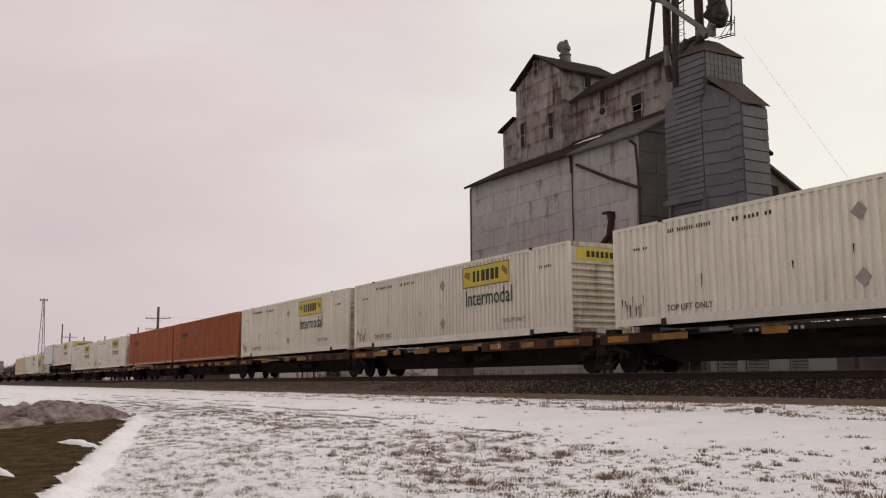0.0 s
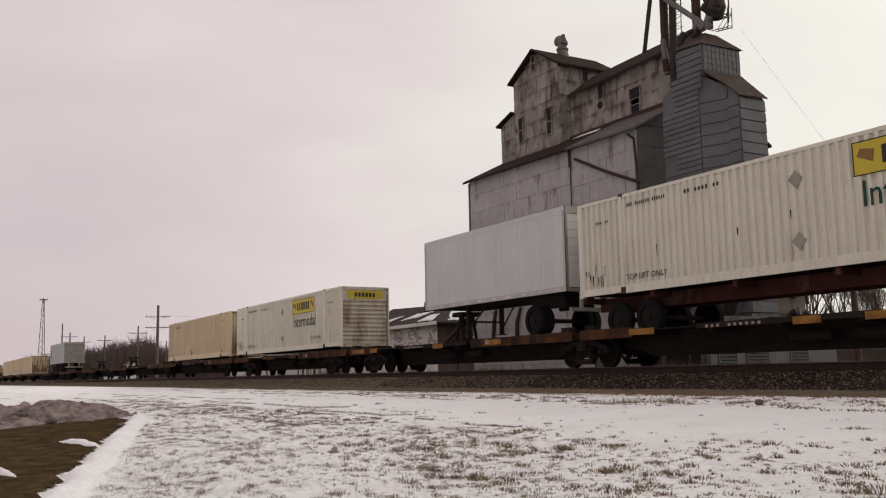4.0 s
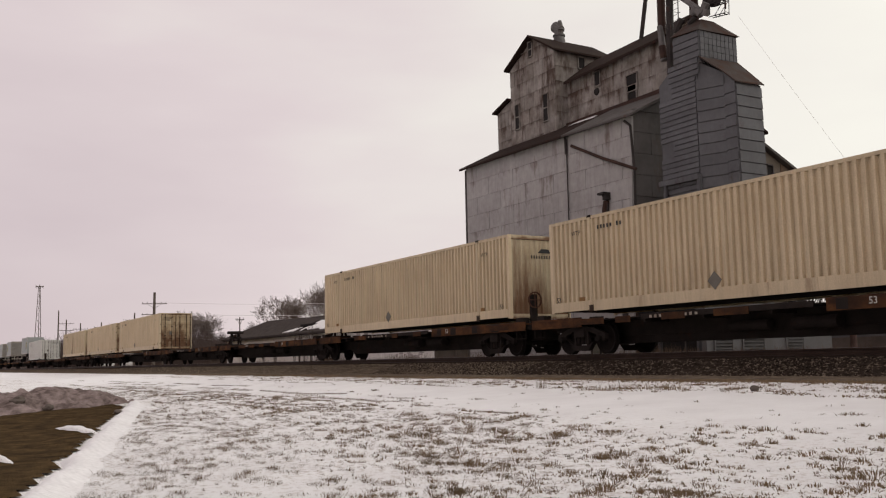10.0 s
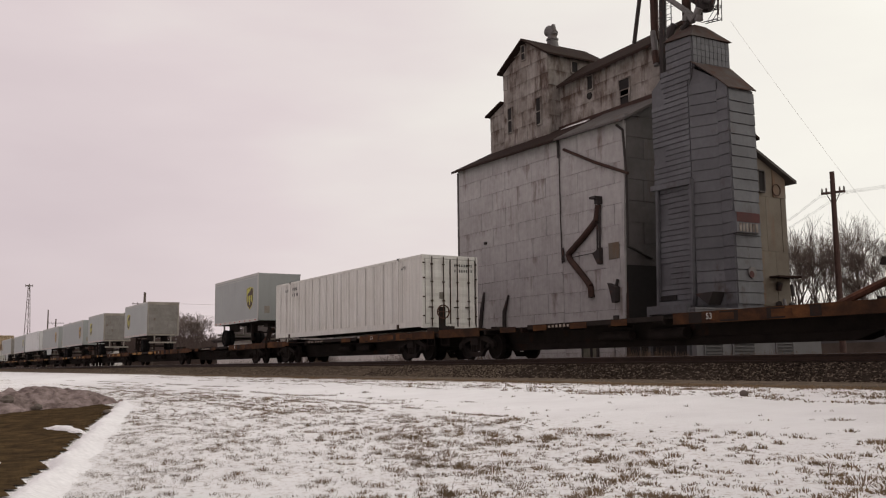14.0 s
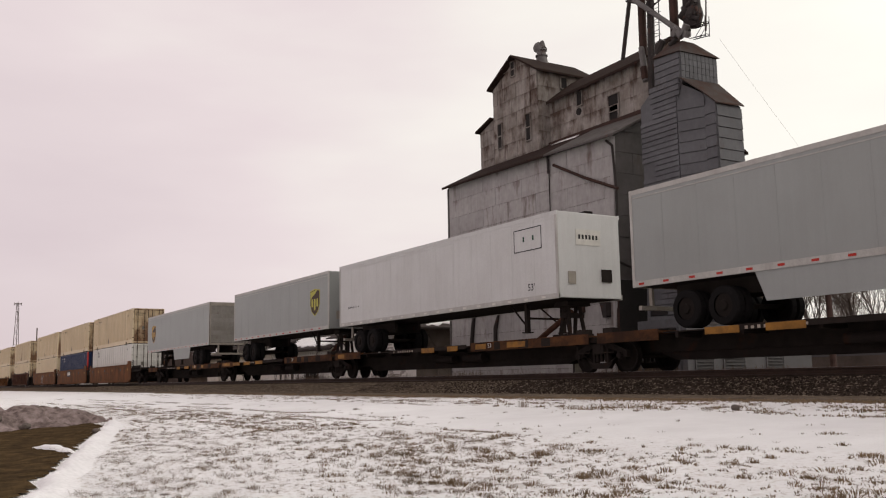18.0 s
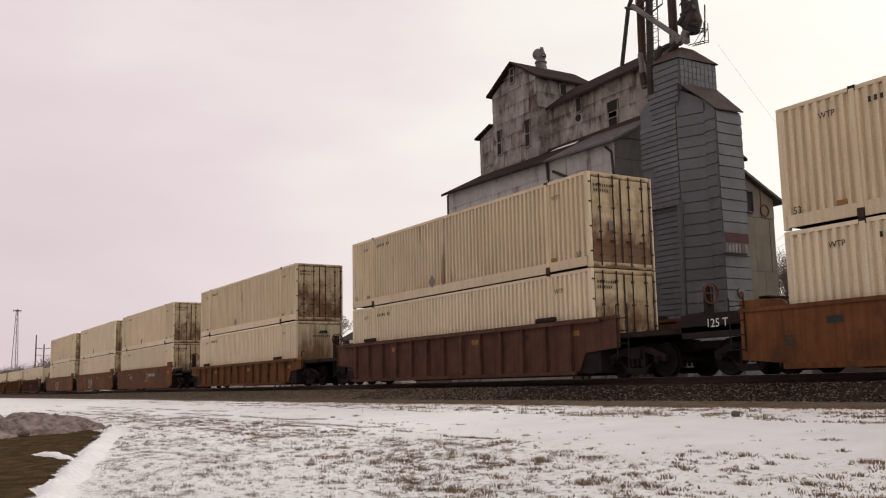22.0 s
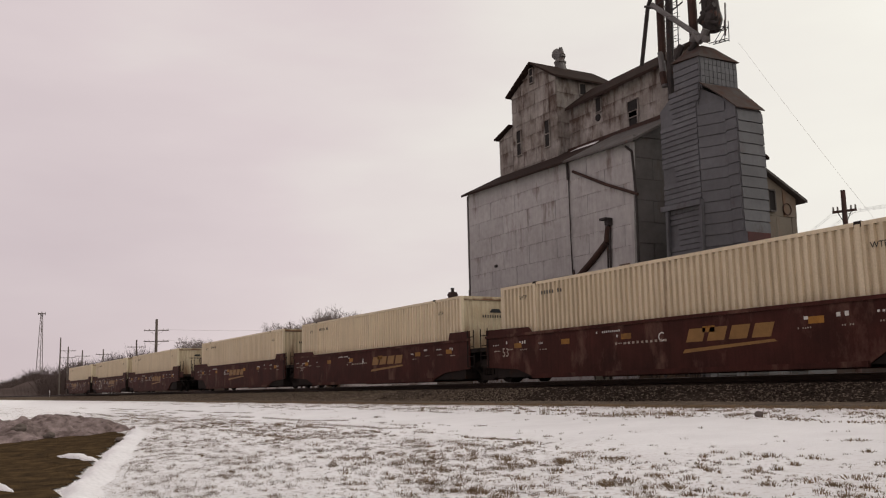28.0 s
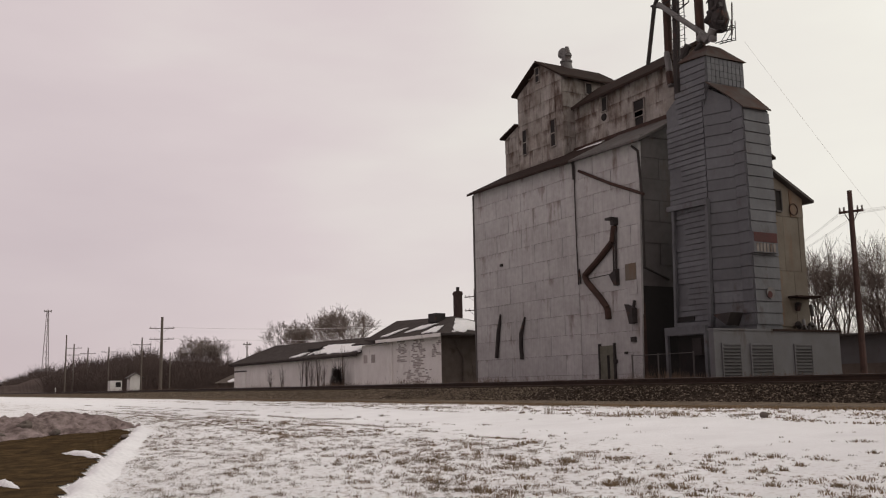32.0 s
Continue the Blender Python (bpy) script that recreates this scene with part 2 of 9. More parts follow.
M_GOLD = surf("faded gold lettering", (0.25, 0.135, 0.045), None, 4, 0.6, 0.6, bump=0)
M_BROWN = surf("shield brown", (0.045, 0.022, 0.012), None, 4, 0.3, 0.5, bump=0)
M_SHGOLD = surf("shield gold", (0.42, 0.25, 0.05), None, 4, 0.3, 0.5, bump=0)
M_SHLIME = surf("faded shield yellow", (0.40, 0.37, 0.07), None, 4, 0.3, 0.5, bump=0)
M_RED = surf("red reflector", (0.40, 0.03, 0.02), None, 4, 0.3, 0.5, bump=0)
M_PLAC = surf("grey placard", (0.17, 0.155, 0.13), None, 4, 0.5, 0.6, bump=0)
M_RUBBER = surf("tyre rubber", (0.014, 0.013, 0.013), None, 4, 0.5, 0.95, bump=0.1, spec=0.03)
M_GRAF = surf("faded graffiti paint", (0.38, 0.33, 0.275), (0.17, 0.115, 0.085), 3, 0.8, 0.7, bump=0)
M_GRAFD = surf("dark graffiti paint", (0.03, 0.025, 0.022), (0.1, 0.05, 0.03), 3, 0.8, 0.7, bump=0)


# ---- mesh helpers ----
JOINED = ("marking", "emblem_shape", "reflector_strip", "panel_seam", "lettering", "lattice", "mesh", "graffiti", "rust_run", "rod_guide", "hitch_rust")


def box(bm, x0, x1, y0, y1, z0, z1):
    v = [bm.verts.new((x, y, z)) for x in (x0, x1) for y in (y0, y1) for z in (z0, z1)]
    for f in ((0, 1, 3, 2), (4, 6, 7, 5), (0, 4, 5, 1), (2, 3, 7, 6), (0, 2, 6, 4), (1, 5, 7, 3)):
        bm.faces.new([v[i] for i in f])
    return v


def boxes(*rows):
    bm = bmesh.new()
    for r in rows:
        box(bm, *r)
    return bm


def slab(bm, pts, axis, a, b):
    """A prism: the outline pts drawn in the plane across the axis, from a to b along it."""
    def at(p, w):
        if axis == "y":
            return (p[0], w, p[1])
        if axis == "x":
            return (w, p[0], p[1])
        return (p[0], p[1], w)
    lo = [bm.verts.new(at(p, a)) for p in pts]
    hi = [bm.verts.new(at(p, b)) for p in pts]
    n = len(pts)
    bm.faces.new(lo)
    bm.faces.new(hi)
    for i in range(n):
        bm.faces.new((lo[i], lo[(i + 1) % n], hi[(i + 1) % n], hi[i]))
    bmesh.ops.recalc_face_normals(bm, faces=bm.faces)
    return bm


def tube(bm, p, q, r0, r1=None, n=8):
    r1 = r0 if r1 is None else r1
    p, q = Vector(p), Vector(q)
    d = (q - p).normalized()
    u = d.orthogonal().normalized()
    w = d.cross(u)
    a, b = [], []
    for i in range(n):
        t = 2 * math.pi * i / n
        o = u * math.cos(t) + w * math.sin(t)
        a.append(bm.verts.new(p + o * r0))
        b.append(bm.verts.new(q + o * r1))
    for i in range(n):
        bm.faces.new((a[i], a[(i + 1) % n], b[(i + 1) % n], b[i]))
    bm.faces.new(a[::-1])
    bm.faces.new(b)
    return bm


def tubes(*rows, n=8):
    bm = bmesh.new()
    for r in rows:
        tube(bm, *r, n=n)
    return bm


def mesh_of(name, bm, material, bevel=0.0):
    if bevel:
        bmesh.ops.bevel(bm, geom=list(bm.edges), offset=bevel, segments=1, affect="EDGES")
    me = bpy.data.meshes.new(name)
    bm.normal_update()
    bm.to_mesh(me)
    bm.free()
    me.materials.append(material)
    return me


def part(name, bm, material, parent, label="", m=None, bevel=0.0):
    me = bm if isinstance(bm, bpy.types.Mesh) else mesh_of(name, bm, material, bevel)
    ob = new(name, me)
    ob.parent = parent
    if m is not None:
        ob.matrix_basis = m
    if label:
        ob["label"] = label
    if name in JOINED:
        ob["kind"] = "stuff"
    return ob


def thing(name, label, category, m=None, group="", kind=""):
    ob = new(name)
    ob.empty_display_size = 0.2
    if m is not None:
        ob.matrix_basis = m
    return tagged(ob, label, category, group, kind)


def solid(name, bm, material, label, category, m=None, group="", kind="", bevel=0.0):
    ob = new(name, mesh_of(name, bm, material, bevel))
    if m is not None:
        ob.matrix_basis = m
    return tagged(ob, label, category, group, kind)


WORDS = {}


def word(text, size, material):
    """A mesh of lettering in the built-in font, in its xy plane, starting at the origin."""
    key = (text, size, material.name)
    if key not in WORDS:
        cu = bpy.data.curves.new("lettering", "FONT")
        cu.body, cu.size = text, size
        cu.offset = 0.006 * size
        cu.resolution_u = 2
        ob = bpy.data.objects.new("lettering", cu)
        scene.collection.objects.link(ob)
        dg = bpy.context.evaluated_depsgraph_get()
        me = bpy.data.meshes.new_from_object(ob.evaluated_get(dg))
        bpy.data.objects.remove(ob)
        me.materials.clear()
        me.materials.append(material)
        WORDS[key] = me
    return WORDS[key]


def on_front(x, z, y=0.0):
    """A pose for lettering on a face that looks towards -y."""
    return pose(x, y, z, 90, 0, 0)


def bars(x0, x1, z0, z1, y, n, seed=0):
    """Unreadable writing: a row of plain bars on a face that looks towards -y."""
    rnd = random.Random(seed)
    bm = bmesh.new()
    w = (x1 - x0) / n
    for i in range(n):
        if rnd.random() < 0.15:
            continue
        a, h = x0 + i * w, z1 - z0
        box(bm, a, a + 0.48 * w, y - 0.003, y + 0.001, z0 + 0.14 * h, z1 - (0.12 + 0.16 * rnd.random()) * h)
    return bm


# ---- the train's loads ----
M_RODS = surf("rusty rod steel", (0.045, 0.03, 0.022), (0.05, 0.03, 0.02), 4, 0.8, 0.8, 0.2)
CL, CH, CW = 16.154, 2.896, 2.60      # a fifty-three foot container


def corrugated(x0, x1, z0, z1, y, pitch, depth, bm=None, flip=1):
    """A pressed side sheet: trapezoid ribs that stand upright, as one sheet with a lip behind."""
    bm = bm or bmesh.new()
    n = max(1, round((x1 - x0) / pitch))
    p = (x1 - x0) / n
    line = [(x0, 0)]
    for i in range(n):
        a = x0 + i * p
        line += [(a + 0.34 * p, 0), (a + 0.44 * p, depth), (a + 0.84 * p, depth), (a + 0.94 * p, 0)]
    line.append((x1, 0))
    lo = [bm.verts.new((x, y + flip * d, z0)) for x, d in line]
    hi = [bm.verts.new((x, y + flip * d, z1)) for x, d in line]
    for i in range(len(line) - 1):
        bm.faces.new((lo[i], lo[i + 1], hi[i + 1], hi[i]))
    return bm


def ribbed_end(x, z0, z1, y0, y1, pitch, depth, flip=-1):
    """A bulkhead pressed in level ribs, across an end of the box."""
    bm = bmesh.new()
    n = round((z1 - z0) / pitch)
    p = (z1 - z0) / n
    line = [(z0, 0)]
    for i in range(n):
        a = z0 + i * p
        line += [(a + 0.12 * p, 0), (a + 0.3 * p, depth), (a + 0.7 * p, depth), (a + 0.88 * p, 0)]
    line.append((z1, 0))
    lo = [bm.verts.new((x + flip * d, y0, z)) for z, d in line]
    hi = [bm.verts.new((x + flip * d, y1, z)) for z, d in line]
    for i in range(len(line) - 1):
        bm.faces.new((lo[i], hi[i], hi[i + 1], lo[i + 1]))
    return bm


def upright_end(x, z0, z1, y0, y1, pitch, depth, flip=-1):
    """A bulkhead pressed in upright ribs."""
    bm = bmesh.new()
    n = round((y1 - y0) / pitch)
    p = (y1 - y0) / n
    line = [(y0, 0)]
    for i in range(n):
        a = y0 + i * p
        line += [(a + 0.12 * p, 0), (a + 0.3 * p, depth), (a + 0.7 * p, depth), (a + 0.88 * p, 0)]
    line.append((y1, 0))
    lo = [bm.verts.new((x + flip * d, y, z0)) for y, d in line]
    hi = [bm.verts.new((x + flip * d, y, z1)) for y, d in line]
    for i in range(len(line) - 1):
        bm.faces.new((lo[i], lo[i + 1], hi[i + 1], hi[i]))
    return bm


def diamond(x, z, y, r):
    bm = bmesh.new()
    slab(bm, [(x - r, z), (x, z - r), (x + r, z), (x, z + r)], "y", y - 0.006, y + 0.004)
    return bm


def ring(bm, c, r, w, axis, n=20):
    """A hand wheel: a ring of square section about the axis."""
    c = Vector(c)
    vs = []
    for i in range(n):
        t = 2 * math.pi * i / n
        row = []
        for rr, h in ((r - w, -w), (r + w, -w), (r + w, w), (r - w, w)):
            a, b = rr * math.cos(t), rr * math.sin(t)
            row.append(bm.verts.new(c + Vector((h, a, b) if axis == "x" else (a, h, b))))
        vs.append(row)
    for i in range(n):
        for k in range(4):
            bm.faces.new((vs[i][k], vs[(i + 1) % n][k], vs[(i + 1) % n][(k + 1) % 4], vs[i][(k + 1) % 4]))
    return bm


def container(label, paint, end_paint, pitch, depth, end, seed=0, skirt=0.26):
    """A container with its posts, rails, castings, sheets, roof and both ends; the end that leads the train is 'door', 'ribs' or 'nose'."""
    c = thing("container", label, "container")
    h = CW / 2
    q0, q1 = 2.02, CL - 2.02                               # lifting posts
    for y, f in ((-h, 1), (h, -1)):
        ys = (y, y + f * 0.06)
        y0, y1 = min(ys), max(ys)
        for a, b in ((0.14, q0 - 0.07), (q0 + 0.07, q1 - 0.07), (q1 + 0.07, CL - 0.14)):
            part("side_panel", corrugated(a, b, skirt, CH - 0.09, y + f * 0.008, pitch, depth, flip=f), paint, c)
        part("bottom_rail", boxes((0.1, q0 - 0.07, y0, y1, 0.05, skirt), (q0 + 0.07, q1 - 0.07, y0, y1, 0.02, skirt),
                                  (q1 + 0.07, CL - 0.1, y0, y1, 0.05, skirt)), paint, c)
        part("top_rail", boxes((0.1, CL - 0.1, y0, y1, CH - 0.09, CH)), paint, c)
        for x in (q0, q1):
            part("lifting_post", boxes((x - 0.07, x + 0.07, y0 - 0.028 if f > 0 else y0, y1 if f > 0 else y1 + 0.028, 0.02, CH - 0.05)), paint, c, bevel=0.01)
            part("post_foot", boxes((x - 0.085, x + 0.085, y0 - 0.034 if f > 0 else y0, y1 if f > 0 else y1 + 0.034, 0.0, 0.20)), M_RODS, c, "rusty foot of the lifting post")
            part("corner_casting", boxes((x - 0.09, x + 0.09, y0 - 0.008, y1 + 0.008, CH - 0.11, CH + 0.02)), M_DARK, c, "dark lifting casting")
        for x in (0.0, CL - 0.14):
            part("corner_post", boxes((x, x + 0.14, y0, y1 + 0.08 if f > 0 else y1, 0, CH)), paint, c, bevel=0.012)
    part("roof", boxes((0.05, CL - 0.05, -h + 0.03, h - 0.03, CH - 0.05, CH - 0.012)), paint, c)
    part("floor", boxes((0.05, CL - 0.05, -h + 0.03, h - 0.03, 0.08, 0.16)), M_DARK, c)
    part("rear_bulkhead", upright_end(0.04, 0.1, CH - 0.08, -h + 0.1, h - 0.1, 0.28, 0.03, flip=1), end_paint, c)
    part("end_sill", boxes((CL - 0.10, CL - 0.001, -h + 0.13, h - 0.13, 0, 0.16)), end_paint, c)
    part("end_header", boxes((CL - 0.10, CL - 0.001, -h + 0.13, h - 0.13, CH - 0.14, CH)), end_paint, c)
    if end == "door":
        for y0, y1 in ((-h + 0.13, -0.006), (0.006, h - 0.13)):
            d = part("door", ribbed_end(CL - 0.015, 0.17, CH - 0.15, y0, y1, 0.62, 0.018), end_paint, c, "rust-streaked door leaf")
            for k in (0.27, 0.73):
                y = y0 + (y1 - y0) * k
                part("lock_rod", tubes(((CL + 0.022, y, 0.06), (CL + 0.022, y, CH - 0.06), 0.022)), M_RODS, d, "rusty locking rod")
            for k in (0.27, 0.73):
                y = y0 + (y1 - y0) * k
                part("door_handle", boxes((CL, CL + 0.04, y - 0.16, y + 0.05, 0.80, 0.84)), M_RODS, d)
            if y0 < -0.1:
                part("data_plate", boxes((CL - 0.004, CL + 0.004, y0 + 0.66, y0 + 0.86, 1.15, 1.42)), M_PLAC, d)
            for k in (0.27, 0.73):
                y = y0 + (y1 - y0) * k
                part("rod_guide", boxes(*[(CL - 0.002, CL + 0.03, y - 0.06, y + 0.06, z, z + 0.05) for z in (0.35, 1.05, 1.8, 2.5)]), M_RODS, d)
            part("door_gasket", boxes((CL - 0.012, CL + 0.002, y0 - 0.004, y0 + 0.022, 0.17, CH - 0.15), (CL - 0.012, CL + 0.002, y1 - 0.022, y1 + 0.004, 0.17, CH - 0.15)), M_RODS, d, "dark door gasket")
            for z in (0.45, 1.2, 1.95, 2.55):
                yy = -h + 0.03 if y0 < -0.1 else h - 0.15
                part("hinge", boxes((CL, CL + 0.015, yy, yy + 0.10, z, z + 0.05)), M_RODS, d)
    elif end == "ribs":
        part("front_bulkhead", ribbed_end(CL - 0.02, 0.17, CH - 0.66, -h + 0.13, h - 0.13, 0.20, 0.045), end_paint, c)
        part("front_panel", boxes((CL - 0.05, CL - 0.02, -h + 0.13, h - 0.13, CH - 0.66, CH - 0.14)), end_paint, c)
    else:
        part("front_bulkhead", upright_end(CL - 0.02, 0.17, CH - 0.15, -h + 0.13, h - 0.13, 0.21, 0.035), end_paint, c)
        part("owner_mark", slab(bmesh.new(), [(-0.05, CH - 0.60), (0.50, CH - 0.60), (0.40, CH - 0.46), (0.08, CH - 0.46)], "x", CL - 0.012, CL - 0.006), M_INK, c)
        bm = bmesh.new()
        for i in range(9):
            box(bm, CL - 0.014, CL - 0.008, -0.35 + i * 0.11, -0.305 + i * 0.11, CH - 0.80, CH - 0.69)
        part("marking", bm, M_INK, c)
    return c


def letter(parent, text, size, material, m, name="lettering"):
    ob = new(name, word(text, size, material))
    ob["kind"] = "stuff"
    ob.parent = parent
    ob.matrix_basis = m
    return ob


def ribbed_container():
    c = container("off-white ribbed steel container with a yellow sign", M_OFFW, M_OFFNOSE, 0.25, 0.06, "ribs")
    y = -CW / 2 - 0.004
    s = part("sign", boxes((9.75, 12.85, y - 0.006, y + 0.01, CH - 0.98, CH - 0.22)), M_SIGNY, c, "yellow name board with black bars")
    part("sign_rim", boxes((9.75, 12.85, y - 0.009, y - 0.007, CH - 0.98, CH - 0.955), (9.75, 12.85, y - 0.009, y - 0.007, CH - 0.245, CH - 0.22),
                           (9.75, 9.78, y - 0.009, y - 0.007, CH - 0.955, CH - 0.245), (12.82, 12.85, y - 0.009, y - 0.007, CH - 0.955, CH - 0.245)), M_INK, s)
    bm = bmesh.new()
    for x0, w in ((10.47, 0.16), (10.75, 0.16), (11.05, 0.22), (11.35, 0.22), (11.67, 0.22), (11.97, 0.20)):
        box(bm, x0, x0 + w, y - 0.012, y - 0.006, CH - 0.80, CH - 0.40)
    part("marking", bm, M_INK, s)
    part("scroll", slab(bmesh.new(), [(9.85, CH - 0.55), (10.25, CH - 0.72), (10.30, CH - 0.45), (9.95, CH - 0.38)], "y", y - 0.010, y - 0.006), M_GOLD, s)
    part("scroll", slab(bmesh.new(), [(12.35, CH - 0.50), (12.70, CH - 0.75), (12.75, CH - 0.55), (12.45, CH - 0.36)], "y", y - 0.010, y - 0.006), M_GOLD, s)
    letter(c, "Intermodal", 0.82, M_GREEN, on_front(9.90, CH - 1.66, y - 0.004) @ Matrix.Diagonal((0.86, 1.0, 1.0, 1.0)))
    s = part("nose_sign", boxes((CL - 0.022, CL - 0.012, -0.95, 0.95, CH - 0.58, CH - 0.18)), M_SIGNY, c, "yellow name board on the bulkhead")
    bm = bmesh.new()
    for i in range(6):
        box(bm, CL - 0.012, CL - 0.008, -0.55 + i * 0.19, -0.42 + i * 0.19, CH - 0.48, CH - 0.28)
    part("marking", bm, M_INK, s)
    rnd = random.Random(17)
    bm = bmesh.new()
    for k in range(13):
        x = 0.35 + k * 0.11 + rnd.uniform(-0.03, 0.03) if k < 9 else rnd.uniform(3, 12)
        z = 0.62 + rnd.uniform(-0.1, 0.25) if k < 9 else rnd.uniform(0.5, 1.5)
        w, drop = rnd.uniform(0.012, 0.03), rnd.uniform(0.12, 0.34)
        slab(bm, [(x - w * 0.4, z - drop), (x + w * 0.3, z - drop), (x + w, z), (x - w, z + 0.03)], "y", y - 0.006, y - 0.002)
    part("rust_run", bm, M_RODS, c, "runs of rust below a dent")
    letter(c, "TOP LIFT ONLY", 0.24, M_INK, on_front(2.15, 0.38, y - 0.002))
    letter(c, "TOP LIFT ONLY", 0.20, M_INK, on_front(12.35, 0.52, y - 0.002))
    part("marking", bars(2.3, 3.9, CH - 0.42, CH - 0.26, y, 18, 3), M_INK, c)
    part("marking", bars(4.6, 5.9, CH - 0.44, CH - 0.28, y, 10, 4), M_INK, c)
    part("marking", bars(0.9, 1.5, CH - 0.75, CH - 0.62, y, 6, 5), M_INK, c)
    part("marking", bars(14.6, 15.3, CH - 0.75, CH - 0.62, y, 7, 6), M_INK, c)
    for x, z in ((8.2, 0.72), (8.2, CH - 0.72)):
        part("placard", diamond(x, z, y, 0.21), M_TRAIL, c, "grey diamond placard holder")
    return c


def orange_container():
    c = container("orange ribbed steel container with black name bars", M_ORANGE, M_ORANGE, 0.25, 0.034, "ribs")
    y = -CW / 2 - 0.004
    bm = bmesh.new()
    for i in range(9):
        box(bm, 2.5 + i * 0.19, 2.64 + i * 0.19, y - 0.004, y, 1.86, 2.10)
    box(bm, 2.45, 4.25, y - 0.004, y, 1.78, 1.82)
    part("marking", bm, M_INK, c)
    for x, z in ((6.5, 2.1), (6.5, 0.95)):
        part("placard", diamond(x, z, y, 0.20), M_PLAC, c, "grey diamond placard")
    letter(c, "TOP LIFT ONLY", 0.22, M_INK, on_front(12.0, 0.55, y - 0.002))
    part("marking", bars(12.0, 13.5, CH - 0.42, CH - 0.27, y, 14, 7), M_INK, c)
    part("marking", bars(2.4, 3.6, 0.55, 0.66, y, 12, 8), M_INK, c)
    bm = bmesh.new()
    for i in range(26):
        box(bm, 0.4 + i * 0.6, 0.72 + i * 0.6, y - 0.004, y, 0.10, 0.15)
    part("reflector_strip", bm, M_PALE, c)
    s = part("nose_sign", boxes((CL - 0.018, CL - 0.012, -0.9, 0.9, CH - 0.60, CH - 0.20)), M_INK, c)
    for yy, z in ((0.45, 1.6), (0.45, 0.5)):
        part("placard", slab(bmesh.new(), [(yy - 0.2, z), (yy, z - 0.2), (yy + 0.2, z), (yy, z + 0.2)], "x", CL - 0.016, CL - 0.004), M_PLAC, c)
    return c


def parcel_container(paint, end, patch=False):
    words = {"door": "cream corrugated container, rust-streaked doors leading",
             "nose": "cream corrugated container, rust-stained bulkhead leading"}
    c = container(words[end] + (", one dark panel" if patch else ""), paint, M_DOOR if end == "door" else M_NOSE, 0.225, 0.075, end, skirt=0.34)
    y = -CW / 2 - 0.004
    part("placard", diamond(6.95, 0.52, y, 0.24), M_PLAC, c, "weathered diamond placard")
    letter(c, "WTP", 0.20, M_INK, on_front(1.15, CH - 0.52, y - 0.002))
    letter(c, "WTP", 0.20, M_INK, on_front(CL - 1.75, CH - 0.62, y - 0.002))
    part("marking", bars(2.4, 3.7, CH - 0.48, CH - 0.30, y, 9, 11), M_INK, c)
    letter(c, "53", 0.24, M_INK, on_front(0.3, 0.34, y - 0.002))
    letter(c, "53", 0.24, M_INK, on_front(CL - 0.62, 0.34, y - 0.002))
    for x in (1.45, CL - 1.85):
        part("plate", boxes((x, x + 0.26, y - 0.006, y + 0.004, 0.34, 0.46)), M_GOLD, c, "small rusty yellow plate")
    if patch:
        part("dark_panel", boxes((7.66, 7.84, y - 0.004, y + 0.03, 0.3, CH - 0.1)), M_NOSE, c, "dirty replaced panel")
    bm = bmesh.new()
    for i in range(9):
        box(bm, CL - 0.004, CL + 0.002, -1.05 + i * 0.085, -1.015 + i * 0.085, CH - 0.44, CH - 0.35)
        if i < 7:
            box(bm, CL - 0.004, CL + 0.002, -1.05 + i * 0.085, -1.015 + i * 0.085, CH - 0.60, CH - 0.51)
    if end == "door":
        part("marking", bm, M_INK, c)
    else:
        bm.free()
    return c


def plain_container(label, paint, pitch, depth):
    """The white and the blue boxes: broad flat panels with narrow seams."""
    c = container(label, paint, paint, pitch, depth, "door")
    y = -CW / 2 - 0.004
    ink = M_PALE if paint == M_BLUE else M_INK
    letter(c, "WTP", 0.20, ink, on_front(1.38, CH - 0.5, y - 0.002))
    letter(c, "WTP", 0.20, ink, on_front(CL - 1.75, CH - 0.5, y - 0.002))
    part("marking", bars(2.40, 3.05, CH - 0.50, CH - 0.26, y, 4, 21), ink, c)
    part("marking", bars(2.40, 3.20, CH - 0.80, CH - 0.56, y, 6, 22), ink, c)
    if paint == M_BLUE:
        part("red_post", boxes((CL - 0.145, CL + 0.003, y - 0.006, y + 0.12, 0.02, CH - 0.02)), M_RED, c, "red corner post")
    else:
        part("panel_seam", boxes(*[(x, x + 0.022, y - 0.010, y + 0.004, 0.27, CH - 0.10) for x in [0.75 + 0.86 * k for k in range(17)] if abs(x - 2.02) > 0.12 and abs(x - 14.13) > 0.12]), M_TRIM, c, "narrow grey panel seams")
    bm = bmesh.new()
    for i in range(8):
        box(bm, CL + 0.000, CL + 0.006, 0.2 + i * 0.11, 0.24 + i * 0.11, CH - 0.44, CH - 0.33)
        box(bm, CL + 0.000, CL + 0.006, 0.2 + i * 0.11, 0.24 + i * 0.11, CH - 0.66, CH - 0.55)
    part("marking", bm, ink, c)
    return c


